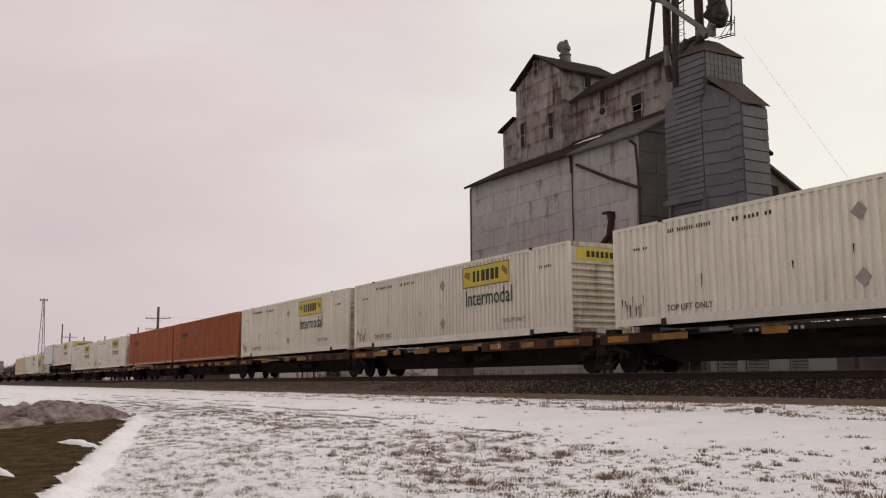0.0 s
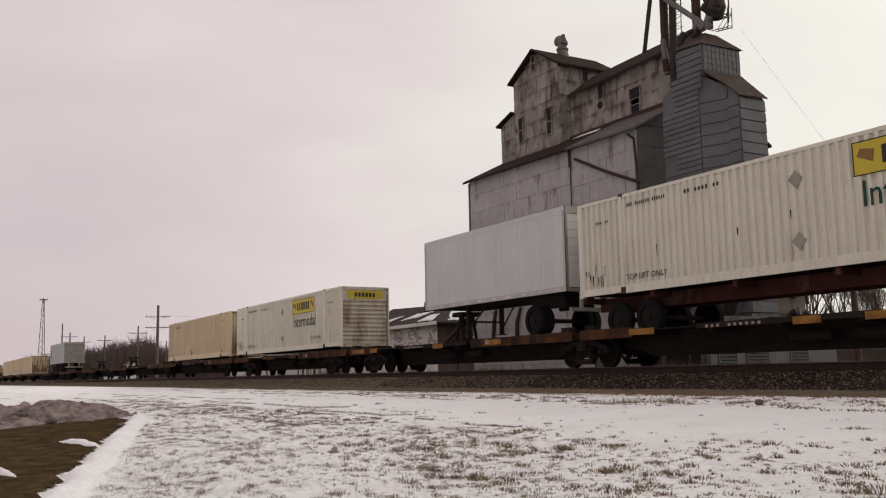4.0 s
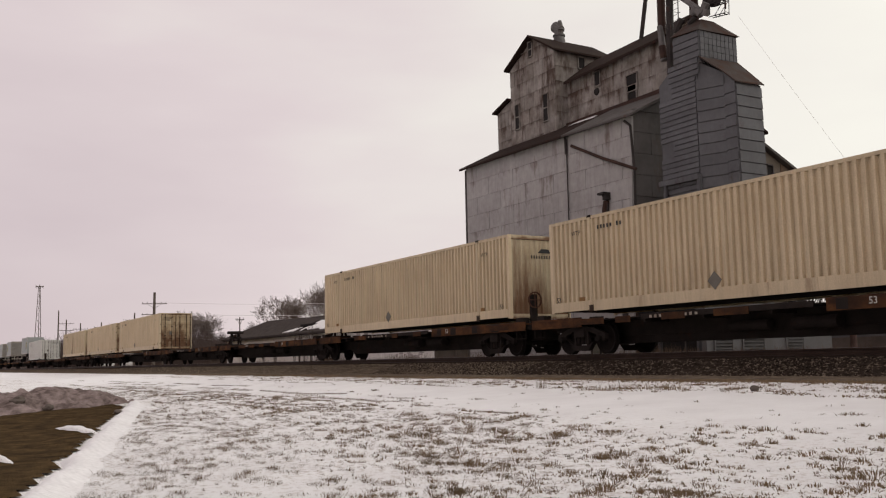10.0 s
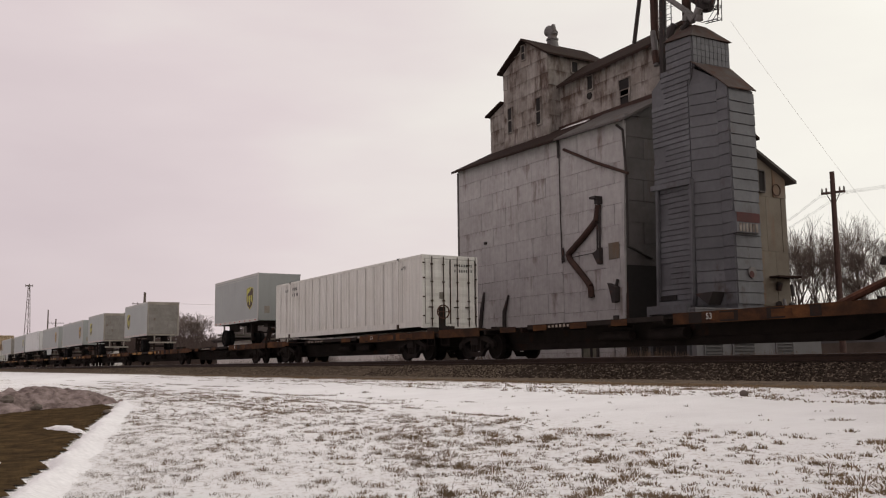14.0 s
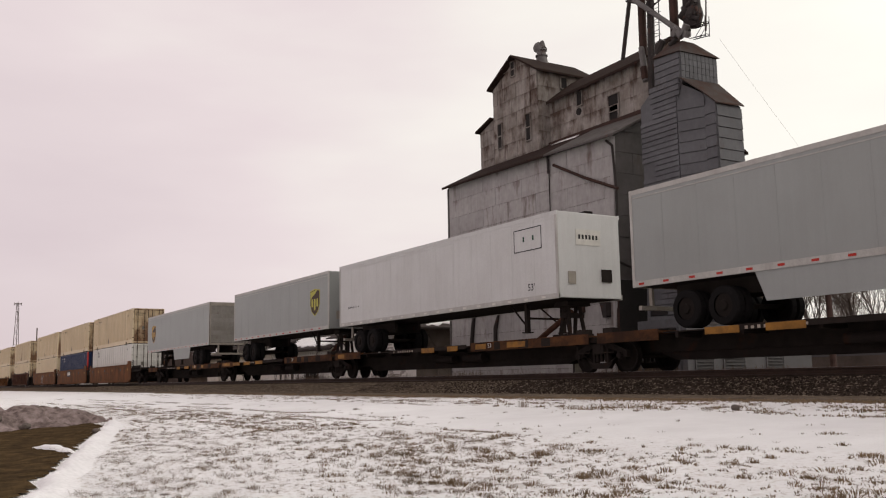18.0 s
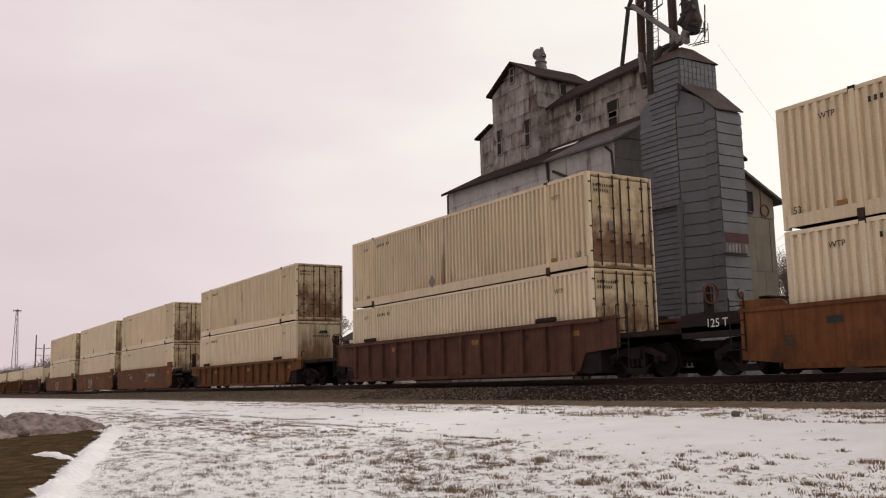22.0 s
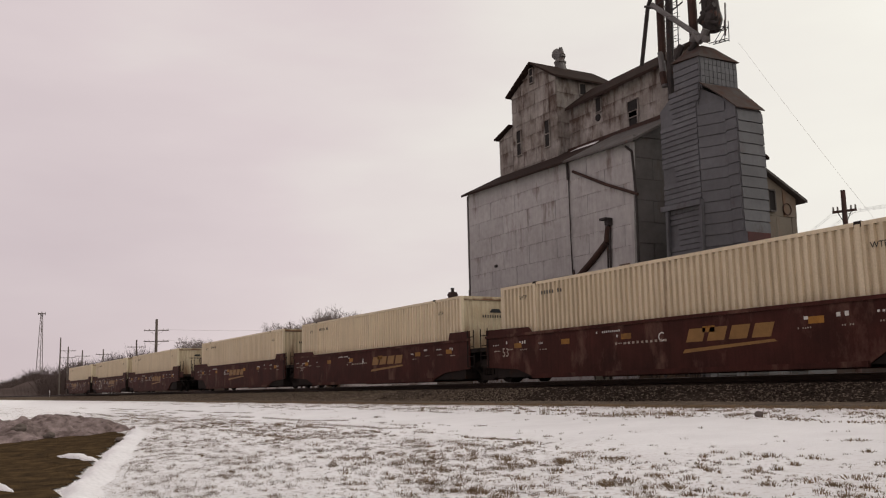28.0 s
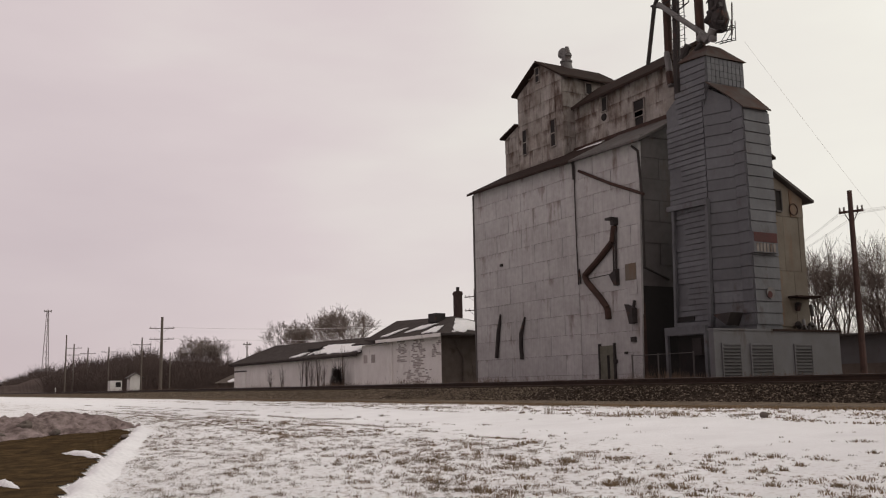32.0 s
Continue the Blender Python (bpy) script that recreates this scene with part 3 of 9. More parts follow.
# ---- highway trailers that ride on the cars ----
def shield(parent, x, z, y, w, edge):
    """A brown shield with a yellow border and plain bars for its letters."""
    def outline(k):
        pts = [(-0.5, 0.52), (0, 0.60), (0.5, 0.52), (0.5, -0.1), (0.34, -0.42), (0, -0.62), (-0.34, -0.42), (-0.5, -0.1)]
        return [(x + a * w * k, z + b * w * 0.95 * k) for a, b in pts]
    s = part("shield", slab(bmesh.new(), outline(1.0), "y", y - 0.008, y), edge, parent, "brown and yellow shield emblem")
    part("shield_field", slab(bmesh.new(), outline(0.92), "y", y - 0.012, y - 0.007), M_BROWN, s)
    part("emblem_sweep", slab(bmesh.new(), [(x - 0.44 * w, z + 0.44 * w), (x + 0.30 * w, z + 0.52 * w), (x + 0.05 * w, z + 0.36 * w), (x - 0.30 * w, z + 0.22 * w), (x - 0.44 * w, z + 0.06 * w)], "y", y - 0.0135, y - 0.011), edge, s)
    bm = bmesh.new()
    for i in (-1, 0, 1):
        q0, q1 = x + (i * 0.26 - 0.085) * w, x + (i * 0.26 + 0.085) * w
        lo, hi = z - (0.34 if i == 0 else 0.20) * w, z + 0.14 * w
        slab(bm, [(q0 + 0.03 * w, lo), (q1 - 0.03 * w, lo), (q1, lo + 0.06 * w), (q1, hi - 0.06 * w), (q1 - 0.03 * w, hi), (q0 + 0.03 * w, hi), (q0, hi - 0.06 * w), (q0, lo + 0.06 * w)], "y", y - 0.016, y - 0.011)
    part("emblem_shape", bm, edge, s)
    return s


def wheel_mesh():
    bm = bmesh.new()
    prof = [(-0.13, 0.30), (-0.13, 0.46), (-0.09, 0.50), (0.09, 0.50), (0.13, 0.46), (0.13, 0.30)]
    n = 20
    rows = []
    for i in range(n):
        t = 2 * math.pi * i / n
        rows.append([bm.verts.new((r * math.cos(t), a, r * math.sin(t))) for a, r in prof])
    for i in range(n):
        for k in range(len(prof) - 1):
            bm.faces.new((rows[i][k], rows[i][k + 1], rows[(i + 1) % n][k + 1], rows[(i + 1) % n][k]))
    return mesh_of("tyre", bm, M_RUBBER)


TYRE = wheel_mesh()
HUB = mesh_of("hub", tubes(((0, -0.10, 0), (0, 0.10, 0), 0.29, 0.27), ((0, -0.15, 0), (0, -0.10, 0), 0.12, 0.14), n=16), M_WHEEL)


def trailer(label, paint, length, nose, deck, height, skirt=False, mark=None, edge=None, tint=None, legs=True, word_text="", stripe=True):
    """A van trailer: box on wheels at its rear, landing legs near its nose. nose: -1 rides nose to the train's tail, 1 nose first.
    Its own x runs from 0 to length along the train; z = 0 is the platform it stands on."""
    t = thing("semi_trailer", label, "trailer")
    h = 1.28
    z0, z1 = deck, deck + height
    part("body_side", boxes((0.04, length - 0.04, -h, -h + 0.04, z0 + 0.16, z1 - 0.13)), paint, t)
    part("body_side", boxes((0.04, length - 0.04, h - 0.04, h, z0 + 0.16, z1 - 0.13)), paint, t)
    bm = bmesh.new()
    n = int(length / 1.22)
    for i in range(1, n):
        box(bm, i * length / n - 0.012, i * length / n + 0.012, -h - 0.004, -h + 0.01, z0 + 0.16, z1 - 0.13)
    part("panel_seam", bm, paint, t)
    part("top_rail", boxes((0, length, -h - 0.012, -h + 0.05, z1 - 0.13, z1), (0, length, h - 0.05, h + 0.012, z1 - 0.13, z1)), M_TRIM if stripe else paint, t, "pale aluminium top rail")
    part("bottom_rail", boxes((0, length, -h - 0.012, -h + 0.05, z0, z0 + 0.16), (0, length, h - 0.05, h + 0.012, z0, z0 + 0.16)), M_TRIM, t, "pale aluminium bottom rail")
    part("roof", boxes((0.02, length - 0.02, -h + 0.05, h - 0.05, z1 - 0.05, z1 - 0.012)), paint, t)
    part("floor", boxes((0.02, length - 0.02, -h + 0.05, h - 0.05, z0 + 0.02, z0 + 0.14)), M_DARK, t)
    bm = bmesh.new()
    i = 0.25
    while i < length - 0.4:
        box(bm, i, i + 0.20, -h - 0.018, -h - 0.011, z0 + 0.05, z0 + 0.11)
        i += 0.93
    part("reflector_strip", bm, M_RED if paint != M_TWHITE else M_PALE, t, "row of short red reflectors")
    part("top_seam", boxes((0.02, length - 0.02, -h - 0.010, -h, z1 - 0.24, z1 - 0.215)), M_TRIM if stripe else paint, t)
    part("corner_post", boxes((0.0, 0.10, -h - 0.014, -h + 0.03, z0, z1 - 0.13), (length - 0.10, length, -h - 0.014, -h + 0.03, z0, z1 - 0.13)), M_TRIM, t, "pale corner posts")
    rear_x, front_x = (length, 0) if nose < 0 else (0, length)
    s = 1 if nose < 0 else -1
    # rear frame with a roll-up door of level slats
    fr = part("rear_frame", boxes(*[(min(rear_x - s * 0.08, rear_x), max(rear_x - s * 0.08, rear_x), a, b, c, d) for a, b, c, d in
                                    ((-h, -h + 0.12, z0, z1), (h - 0.12, h, z0, z1), (-h + 0.12, h - 0.12, z1 - 0.22, z1), (-h + 0.12, h - 0.12, z0, z0 + 0.12))]), M_TRAIL, t)
    rd = part("roll_door", boxes((min(rear_x - s * 0.075, rear_x - s * 0.06), max(rear_x - s * 0.075, rear_x - s * 0.06), -h + 0.12, h - 0.12, z0 + 0.12, z1 - 0.22)), M_RDOOR if paint == M_GREY else paint, t)
    for k in range(9):
        za = z0 + 0.12 + k * (height - 0.34) / 9
        bm = bmesh.new()
        box(bm, min(rear_x - s * 0.06, rear_x - s * 0.03), max(rear_x - s * 0.06, rear_x - s * 0.03), -h + 0.12, h - 0.12, za + 0.006, za + (height - 0.34) / 9 - 0.006)
        part("slat", bm, M_RDOOR if paint == M_GREY else paint, rd)
    part("rear_bumper", boxes((min(rear_x - s * 0.12, rear_x), max(rear_x - s * 0.12, rear_x), -1.1, 1.1, z0 - 0.62, z0 - 0.50),
                              (min(rear_x - s * 0.12, rear_x), max(rear_x - s * 0.12, rear_x), -0.7, -0.62, z0 - 0.5, z0),
                              (min(rear_x - s * 0.12, rear_x), max(rear_x - s * 0.12, rear_x), 0.62, 0.7, z0 - 0.5, z0)), M_TRAIL, t)
    nz = part("nose_panel", boxes((min(front_x, front_x + s * 0.05), max(front_x, front_x + s * 0.05), -h + 0.02, h - 0.02, z0 + 0.02, z1 - 0.02)), paint, t, bevel=0.02)
    part("nose_box", boxes((min(front_x - s * 0.05, front_x), max(front_x - s * 0.05, front_x), 0.45, 0.85, z0 + 0.55, z0 + 0.95)), M_DARK, nz)
    part("nose_plate", boxes((min(front_x - s * 0.02, front_x), max(front_x - s * 0.02, front_x), -0.9, -0.6, z0 + 0.45, z0 + 0.85)), M_TRAIL, nz)
    # axles
    ax = [rear_x - s * 1.9] + ([rear_x - s * 3.15] if length > 10 else [])
    bm = bmesh.new()
    bm.free()
    for y in (-0.62, 0.50):
        part("slider_rail", boxes((min(ax) - 0.9, max(ax) + 0.9, y, y + 0.12, z0 - 0.42, z0)), M_DARK, t)
    for a in ax:
        w = part("axle", tubes(((a, -1.0, 0.5), (a, 1.0, 0.5), 0.07)), M_DARK, t)
        for y in (-1.12, -0.82, 0.82, 1.12):
            tw = part("wheel", TYRE, None, w, m=pose(a, y, 0.5))
            if abs(y) > 1:
                ob = new("hub", HUB)
                ob.parent = w
                ob.matrix_basis = pose(a, y, 0.5, 0, 0, 0 if y < 0 else 180)
    bm = bmesh.new()
    lx = front_x + s * 2.4
    for y in (-0.75, 0.75):
        box(bm, lx - 0.07, lx + 0.07, y - 0.07, y + 0.07, 0.30, z0)
        box(bm, lx - 0.16, lx + 0.16, y - 0.12, y + 0.12, 0.26, 0.30)
    tube(bm, (lx, -0.75, 0.75), (lx, 0.75, 0.75), 0.035)
    tube(bm, (lx, -0.75, 0.45), (lx + s * 1.1, -0.6, z0), 0.03)
    tube(bm, (lx, 0.75, 0.45), (lx + s * 1.1, 0.6, z0), 0.03)
    part("landing_gear", bm, M_DARK, t)
    if skirt:
        a, b = sorted((rear_x - s * 4.2, rear_x - s * 8.4))
        part("side_skirt", slab(bmesh.new(), [(a, z0), (b, z0), (b - 0.3, z0 - 0.72), (a + 0.3, z0 - 0.72)], "y", -h + 0.02, -h + 0.05), paint, t, "grey side skirt")
    if mark is not None:
        shield(t, mark + 0.28, z0 + height * 0.50, -h - 0.004, 1.15, edge or M_SHGOLD)
    if word_text:
        b = part("name_board", boxes((length - 2.3, length - 0.8, -h - 0.006, -h, z1 - 1.1, z1 - 0.35)), M_TWHITE, t)
        part("board_rim", boxes((length - 2.3, length - 0.8, -h - 0.012, -h - 0.006, z1 - 1.1, z1 - 1.07), (length - 2.3, length - 0.8, -h - 0.012, -h - 0.006, z1 - 0.38, z1 - 0.35),
                                (length - 2.3, length - 2.27, -h - 0.012, -h - 0.006, z1 - 1.07, z1 - 0.38), (length - 0.83, length - 0.8, -h - 0.012, -h - 0.006, z1 - 1.07, z1 - 0.38)), M_INK, b)
        part("marking", bars(length - 2.15, length - 0.95, z1 - 0.82, z1 - 0.55, -h - 0.006, 7, 31), M_GREEN, b)
        nb = part("name_board", boxes((min(front_x, front_x - s * 0.012), max(front_x, front_x - s * 0.012), -0.55, 0.45, z1 - 1.05, z1 - 0.55)), M_PALE, t, "framed name board on the nose")
        for k in range(6):
            part("marking", boxes((min(front_x - s * 0.012, front_x - s * 0.016), max(front_x - s * 0.012, front_x - s * 0.016), -0.45 + k * 0.14, -0.37 + k * 0.14, z1 - 0.86, z1 - 0.72)), M_INK, nb)
        letter(t, "53'", 0.32, M_INK, on_front(length - 1.6, z0 + 0.35, -h - 0.006))
        part("marking", bars(0.8, 2.0, z0 + 0.75, z0 + 0.86, -h - 0.004, 11, 32), M_INK, t)
    return t


def chassis(length):
    """The bare road chassis under one container."""
    t = thing("container_chassis", "rusty red container chassis on road wheels", "chassis")
    z0 = 1.22
    part("main_beam", boxes((0, length, -0.55, -0.43, z0 - 0.40, z0), (0, length, 0.43, 0.55, z0 - 0.40, z0)), M_WELLMA, t)
    bm = bmesh.new()
    for x in (0.05, 3, 6, 9, 12, length - 0.2):
        box(bm, x, x + 0.14, -1.25, 1.25, z0 - 0.16, z0)
    part("cross_beam", bm, M_WELLMA, t)
    for a in (1.6, 2.85):
        w = part("axle", tubes(((a, -1.0, 0.5), (a, 1.0, 0.5), 0.07)), M_DARK, t)
        for y in (-1.12, 1.12):
            part("wheel", TYRE, None, w, m=pose(a, y, 0.5))
            ob = new("hub", HUB)
            ob.parent = w
            ob.matrix_basis = pose(a, y, 0.5, 0, 0, 0 if y < 0 else 180)
    bm = bmesh.new()
    for y in (-0.7, 0.7):
        box(bm, length - 3.1, length - 2.96, y - 0.07, y + 0.07, 0.3, z0)
        tube(bm, (length - 3, y, 0.5), (length - 1.6, y * 0.8, z0), 0.04)
        tube(bm, (length - 3, y, 0.5), (length - 4.6, y * 0.8, z0), 0.04)
    part("landing_gear", bm, M_DARK, t)
    return t


# ---- railway cars ----
M_GRAFS = surf("faded smear of pale paint", (0.115, 0.062, 0.048), (0.06, 0.03, 0.024), 2.5, 0.9, 0.8, bump=0)
M_GRAFO = surf("rusty orange smear of paint", (0.15, 0.062, 0.036), (0.07, 0.030, 0.022), 5, 0.9, 0.8, bump=0)
M_GRAFP = surf("dull violet graffiti paint", (0.20, 0.15, 0.18), (0.09, 0.05, 0.05), 3, 0.8, 0.7, bump=0)
def disc_wheel():
    bm = bmesh.new()
    prof = [(0.08, 0.10), (0.05, 0.14), (0.02, 0.36), (0.06, 0.42), (0.06, 0.455), (-0.03, 0.46), (-0.035, 0.49), (-0.065, 0.49), (-0.065, 0.36), (-0.02, 0.34), (-0.05, 0.14), (-0.05, 0.10)]
    n = 24
    rows = []
    for i in range(n):
        t = 2 * math.pi * i / n
        rows.append([bm.verts.new((r * math.cos(t), -a, r * math.sin(t))) for a, r in prof])
    for i in range(n):
        for k in range(len(prof) - 1):
            bm.faces.new((rows[i][k], rows[i][k + 1], rows[(i + 1) % n][k + 1], rows[(i + 1) % n][k]))
    bmesh.ops.recalc_face_normals(bm, faces=bm.faces)
    return mesh_of("wheel", bm, M_WHEEL)


WHEEL = disc_wheel()
AXLE = mesh_of("axle", tubes(((0, -0.95, 0), (0, 0.95, 0), 0.085), n=10), M_DARK)
CAP = mesh_of("bearing_cap", tubes(((0, 0, 0), (0, -0.10, 0), 0.11, 0.09), n=10), M_WHEEL)
SPRING = mesh_of("spring", tubes(*[((x, 0, 0.30), (x, 0, 0.55), 0.055) for x in (-0.18, 0, 0.18)], n=8), M_DARK)


def side_frame_cast():
    """A cast frame: an arch and a lower bar, with two windows and the spring nest between."""
    bm = bmesh.new()
    for s in (-1, 1):
        slab(bm, [(s * 1.14, 0.60), (s * 1.14, 0.42), (s * 0.78, 0.42), (s * 0.74, 0.58), (s * 0.34, 0.70), (s * 0.34, 0.82), (s * 0.62, 0.80)], "y", -0.07, 0.07)
        slab(bm, [(s * 0.82, 0.50), (s * 0.70, 0.46), (s * 0.36, 0.12), (s * 0.30, 0.12), (s * 0.30, 0.24)], "y", -0.07, 0.07)
        slab(bm, [(s * 0.34, 0.82), (s * 0.26, 0.82), (s * 0.26, 0.12), (s * 0.34, 0.12)], "y", -0.06, 0.06)
    box(bm, -0.36, 0.36, -0.075, 0.075, 0.10, 0.27)
    box(bm, -0.36, 0.36, -0.07, 0.07, 0.72, 0.84)
    return mesh_of("side_frame", bm, M_DARK)


FRAME = side_frame_cast()
BOLSTER = mesh_of("bolster", boxes((-0.24, 0.24, -1.15, 1.15, 0.52, 0.78), (-0.45, 0.45, -0.45, 0.45, 0.76, 0.92)), M_DARK)


def truck(parent, x):
    """A two-axle bogie; z = 0 is the rail top."""
    t = part("bogie", BOLSTER, None, parent, "grimy two-axle bogie", m=pose(x, 0, 0))
    for y, r in ((-1.0, 0), (1.0, 180)):
        part("side_frame", FRAME, None, t, m=pose(0, y, 0))
        part("spring_nest", SPRING, None, t, m=pose(0, y, 0))
        for a in (-0.89, 0.89):
            part("wheel", WHEEL, None, t, m=pose(a, y * 0.77, 0.46, 0, 0, r))
            part("bearing_cap", CAP, None, t, m=pose(a, y * 1.07, 0.46, 0, 0, r))
    for a in (-0.89, 0.89):
        part("axle", AXLE, None, t, m=pose(a, 0, 0.46))
    return t


def coupler(parent, x, s):
    bm = boxes((min(x, x + s * 0.9), max(x, x + s * 0.9), -0.13, 0.13, 0.72, 0.94), (min(x + s * 0.75, x + s * 1.05), max(x + s * 0.75, x + s * 1.05), -0.2, 0.2, 0.66, 1.0))
    part("coupler", bm, M_DARK, parent, bevel=0.03)


def brake_stand(parent, x, z):
    bm = boxes((x - 0.06, x + 0.06, -0.90, -0.66, z - 0.5, z + 0.55))
    p = part("brake_stand", bm, M_DARK, parent, "dark hand brake stand")
    part("brake_wheel", ring(tubes(((x + 0.10, -0.78, z + 0.12), (x + 0.10, -0.78, z + 0.60), 0.018), ((x + 0.10, -1.02, z + 0.36), (x + 0.10, -0.54, z + 0.36), 0.018)), (x + 0.10, -0.78, z + 0.36), 0.26, 0.02, "x"), M_WELLRD, p, "rusty red brake wheel")


def spine_unit(length, yellow, front_end, stand, stand_up, seed, note, brake):
    """One platform of an articulated spine car, from x = 0 to length; z = 0 is the rail top."""
    rnd = random.Random(seed)
    c = thing("spine_car", note, "rail car")
    paint = M_SPINE
    part("spine_beam", boxes((0.5, length - 0.5, -0.36, 0.36, 0.52, 1.02), (0.3, length - 0.3, -0.42, 0.42, 1.02, 1.06)), M_DARK, c, "dark box beam")
    bm = bmesh.new()
    slab(bm, [(1.6, 0.52), (length - 1.6, 0.52), (length - 2.3, 0.30), (2.3, 0.30)], "y", -0.30, 0.30)
    part("beam_belly", bm, M_DARK, c)
    # wheel platforms with edge plates at both ends and outriggers between
    pl = length * 0.36
    for a, b in ((0.15, pl * 0.42), (length - pl, length - 0.15)):
        for f in (-1, 1):
            y0, y1 = sorted((f * 0.42, f * 1.26))
            d = part("deck", boxes((a, b, y0, y1, 1.02, 1.08)), paint, c, "worn deck plate")
            y0, y1 = sorted((f * 1.26, f * 1.30))
            part("deck_edge", boxes((a, b, y0, y1, 0.82, 1.12)), paint, d, "rusty yellow-brown edge plate")
    part("deck_edge", boxes((length * 0.30, length * 0.62, -1.285, -1.245, 0.94, 1.08)), M_DARK, c, "grimy walkway edge")
    part("walkway", boxes((length * 0.16, length * 0.63, -1.24, -0.44, 1.00, 1.03)), M_DARK, c)
    for k in range(4):
        x = length * (0.66 + 0.07 * k) + rnd.uniform(-0.2, 0.2)
        part("stain_plate", boxes((x, x + rnd.uniform(0.25, 0.6), -1.304, -1.296, 0.84, 1.10)), M_DARK, c, "sooty patch plate")
    x = 1.0
    while x < length - 0.6:
        part("outrigger", boxes((x, x + 0.10, -1.24, 1.24, 0.86, 1.00)), M_DARK, c)
        x += 2.2
    x = 0.5
    while x < length - 1.4:
        if rnd.random() < 0.55:
            w = 0.5 + rnd.random() * 0.9
            part("yellow_panel", boxes((x, x + w, -1.306, -1.290, 0.88, 1.06)), M_YEL if yellow else M_SPINE, c, "worn yellow panel")
        x += 1.9
    for x in (0.35, length - 0.75):
        part("pedestal", boxes((x, x + 0.4, -1.24, -0.95, 1.08, 1.262)), M_DARK, c)
        part("pedestal", boxes((x, x + 0.4, 0.95, 1.24, 1.08, 1.262)), M_DARK, c)
    part("marking", bars(length * 0.32, length * 0.32 + 1.9, 0.94, 1.05, -1.292, 10, seed), M_GRAF, c)
    letter(c, "53", 0.22, M_PALE, on_front(length * 0.70, 0.92, -1.312))
    part("brake_cylinder", tubes(((length * 0.45, -0.62, 0.62), (length * 0.52, -0.62, 0.62), 0.14), n=12), M_DARK, c)
    part("air_tank", tubes(((length * 0.56, -0.60, 0.62), (length * 0.63, -0.60, 0.62), 0.17), n=12), M_DARK, c)
    if stand:
        # a trailer hitch: four legs, a head plate, a brace
        sx = stand
        if stand_up:
            hitch_under(c, sx, 2.10)
        else:
            part("hitch_stand", boxes((sx - 1.3, sx + 0.1, -0.3, 0.3, 1.06, 1.24)), M_DARK, c, "folded trailer hitch")
    for s, x in ((-1, 0), (1, length)):
        bm = bmesh.new()
        box(bm, min(x, x - s * 0.5), max(x, x - s * 0.5), -1.15, 1.15, 0.86, 1.02)
        part("end_sill", bm, M_DARK, c)
        part("grab_iron", tubes(((x - s * 0.2, -1.22, 0.55), (x - s * 0.2, -1.22, 1.0), 0.015), ((x - s * 0.75, -1.22, 0.55), (x - s * 0.75, -1.22, 1.0), 0.015), ((x - s * 0.2, -1.22, 0.56), (x - s * 0.75, -1.22, 0.56), 0.015)), M_DARK, c)
    if front_end:
        coupler(c, length, 1)
    if brake:
        brake_stand(c, length - 0.35, 1.5)
    return c


def ribbon(bm, pts, wide, y):
    """A flat stroke of paint along a line of points on a side that looks towards -y."""
    pairs = []
    for i, p in enumerate(pts):
        q0, q1 = pts[max(0, i - 1)], pts[min(len(pts) - 1, i + 1)]
        dx, dz = q1[0] - q0[0], q1[1] - q0[1]
        d = math.hypot(dx, dz) or 1
        w = wide * (0.75 + 0.25 * math.sin(i * 0.9))
        pairs.append((bm.verts.new((p[0] - dz / d * w, y, p[1] + dx / d * w)), bm.verts.new((p[0] + dz / d * w, y, p[1] - dx / d * w))))
    for (a0, a1), (b0, b1) in zip(pairs, pairs[1:]):
        bm.faces.new((a0, a1, b1, b0))


def strokes(rnd, x, z, h, n):
    """A sprayed tag of n meaningless strokes, h high, that starts at x, z."""
    lines = []
    for g in range(n):
        w = h * rnd.uniform(0.45, 0.8)
        kind, lean = rnd.randrange(5), h * rnd.uniform(0.05, 0.22)
        m = 16
        if kind == 0:
            ph = rnd.uniform(0, 6)
            pts = [(0.5 + 0.5 * math.cos(ph + 6.6 * i / m), 0.5 + 0.5 * math.sin(ph + 6.6 * i / m)) for i in range(m + 1)]
        elif kind == 1:
            pts = [(0.05 + 0.9 * i / m, abs(math.sin(2 * math.pi * i / m)) ** 0.7) for i in range(m + 1)]
        elif kind == 2:
            pts = [(0.2, 1.1 - 1.2 * i / 6) for i in range(7)] + [(0.2 + 0.7 * math.sin(0.35 * i), -0.05 + 0.06 * i) for i in range(1, 10)]
        elif kind == 3:
            pts = [(0.5 + 0.45 * math.sin(1.5 + 5.2 * i / m), 1.0 - i / m) for i in range(m + 1)]
        else:
            pts = [(0.0, 0.0), (0.12, 0.5), (0.25, 1.0), (0.36, 0.62), (0.5, 0.3), (0.64, 0.66), (0.78, 1.05), (0.88, 0.5), (1.0, -0.1)]
        lines.append([(x + u * w + v * lean, z + v * h) for u, v in pts])
        x += w * rnd.uniform(0.8, 1.1)
    if rnd.random() < 0.7:
        lines.append([(x - h * 2.2 + i * h * 0.25, z - 0.12 * h + 0.10 * h * math.sin(i * 0.8)) for i in range(9)])
    return lines


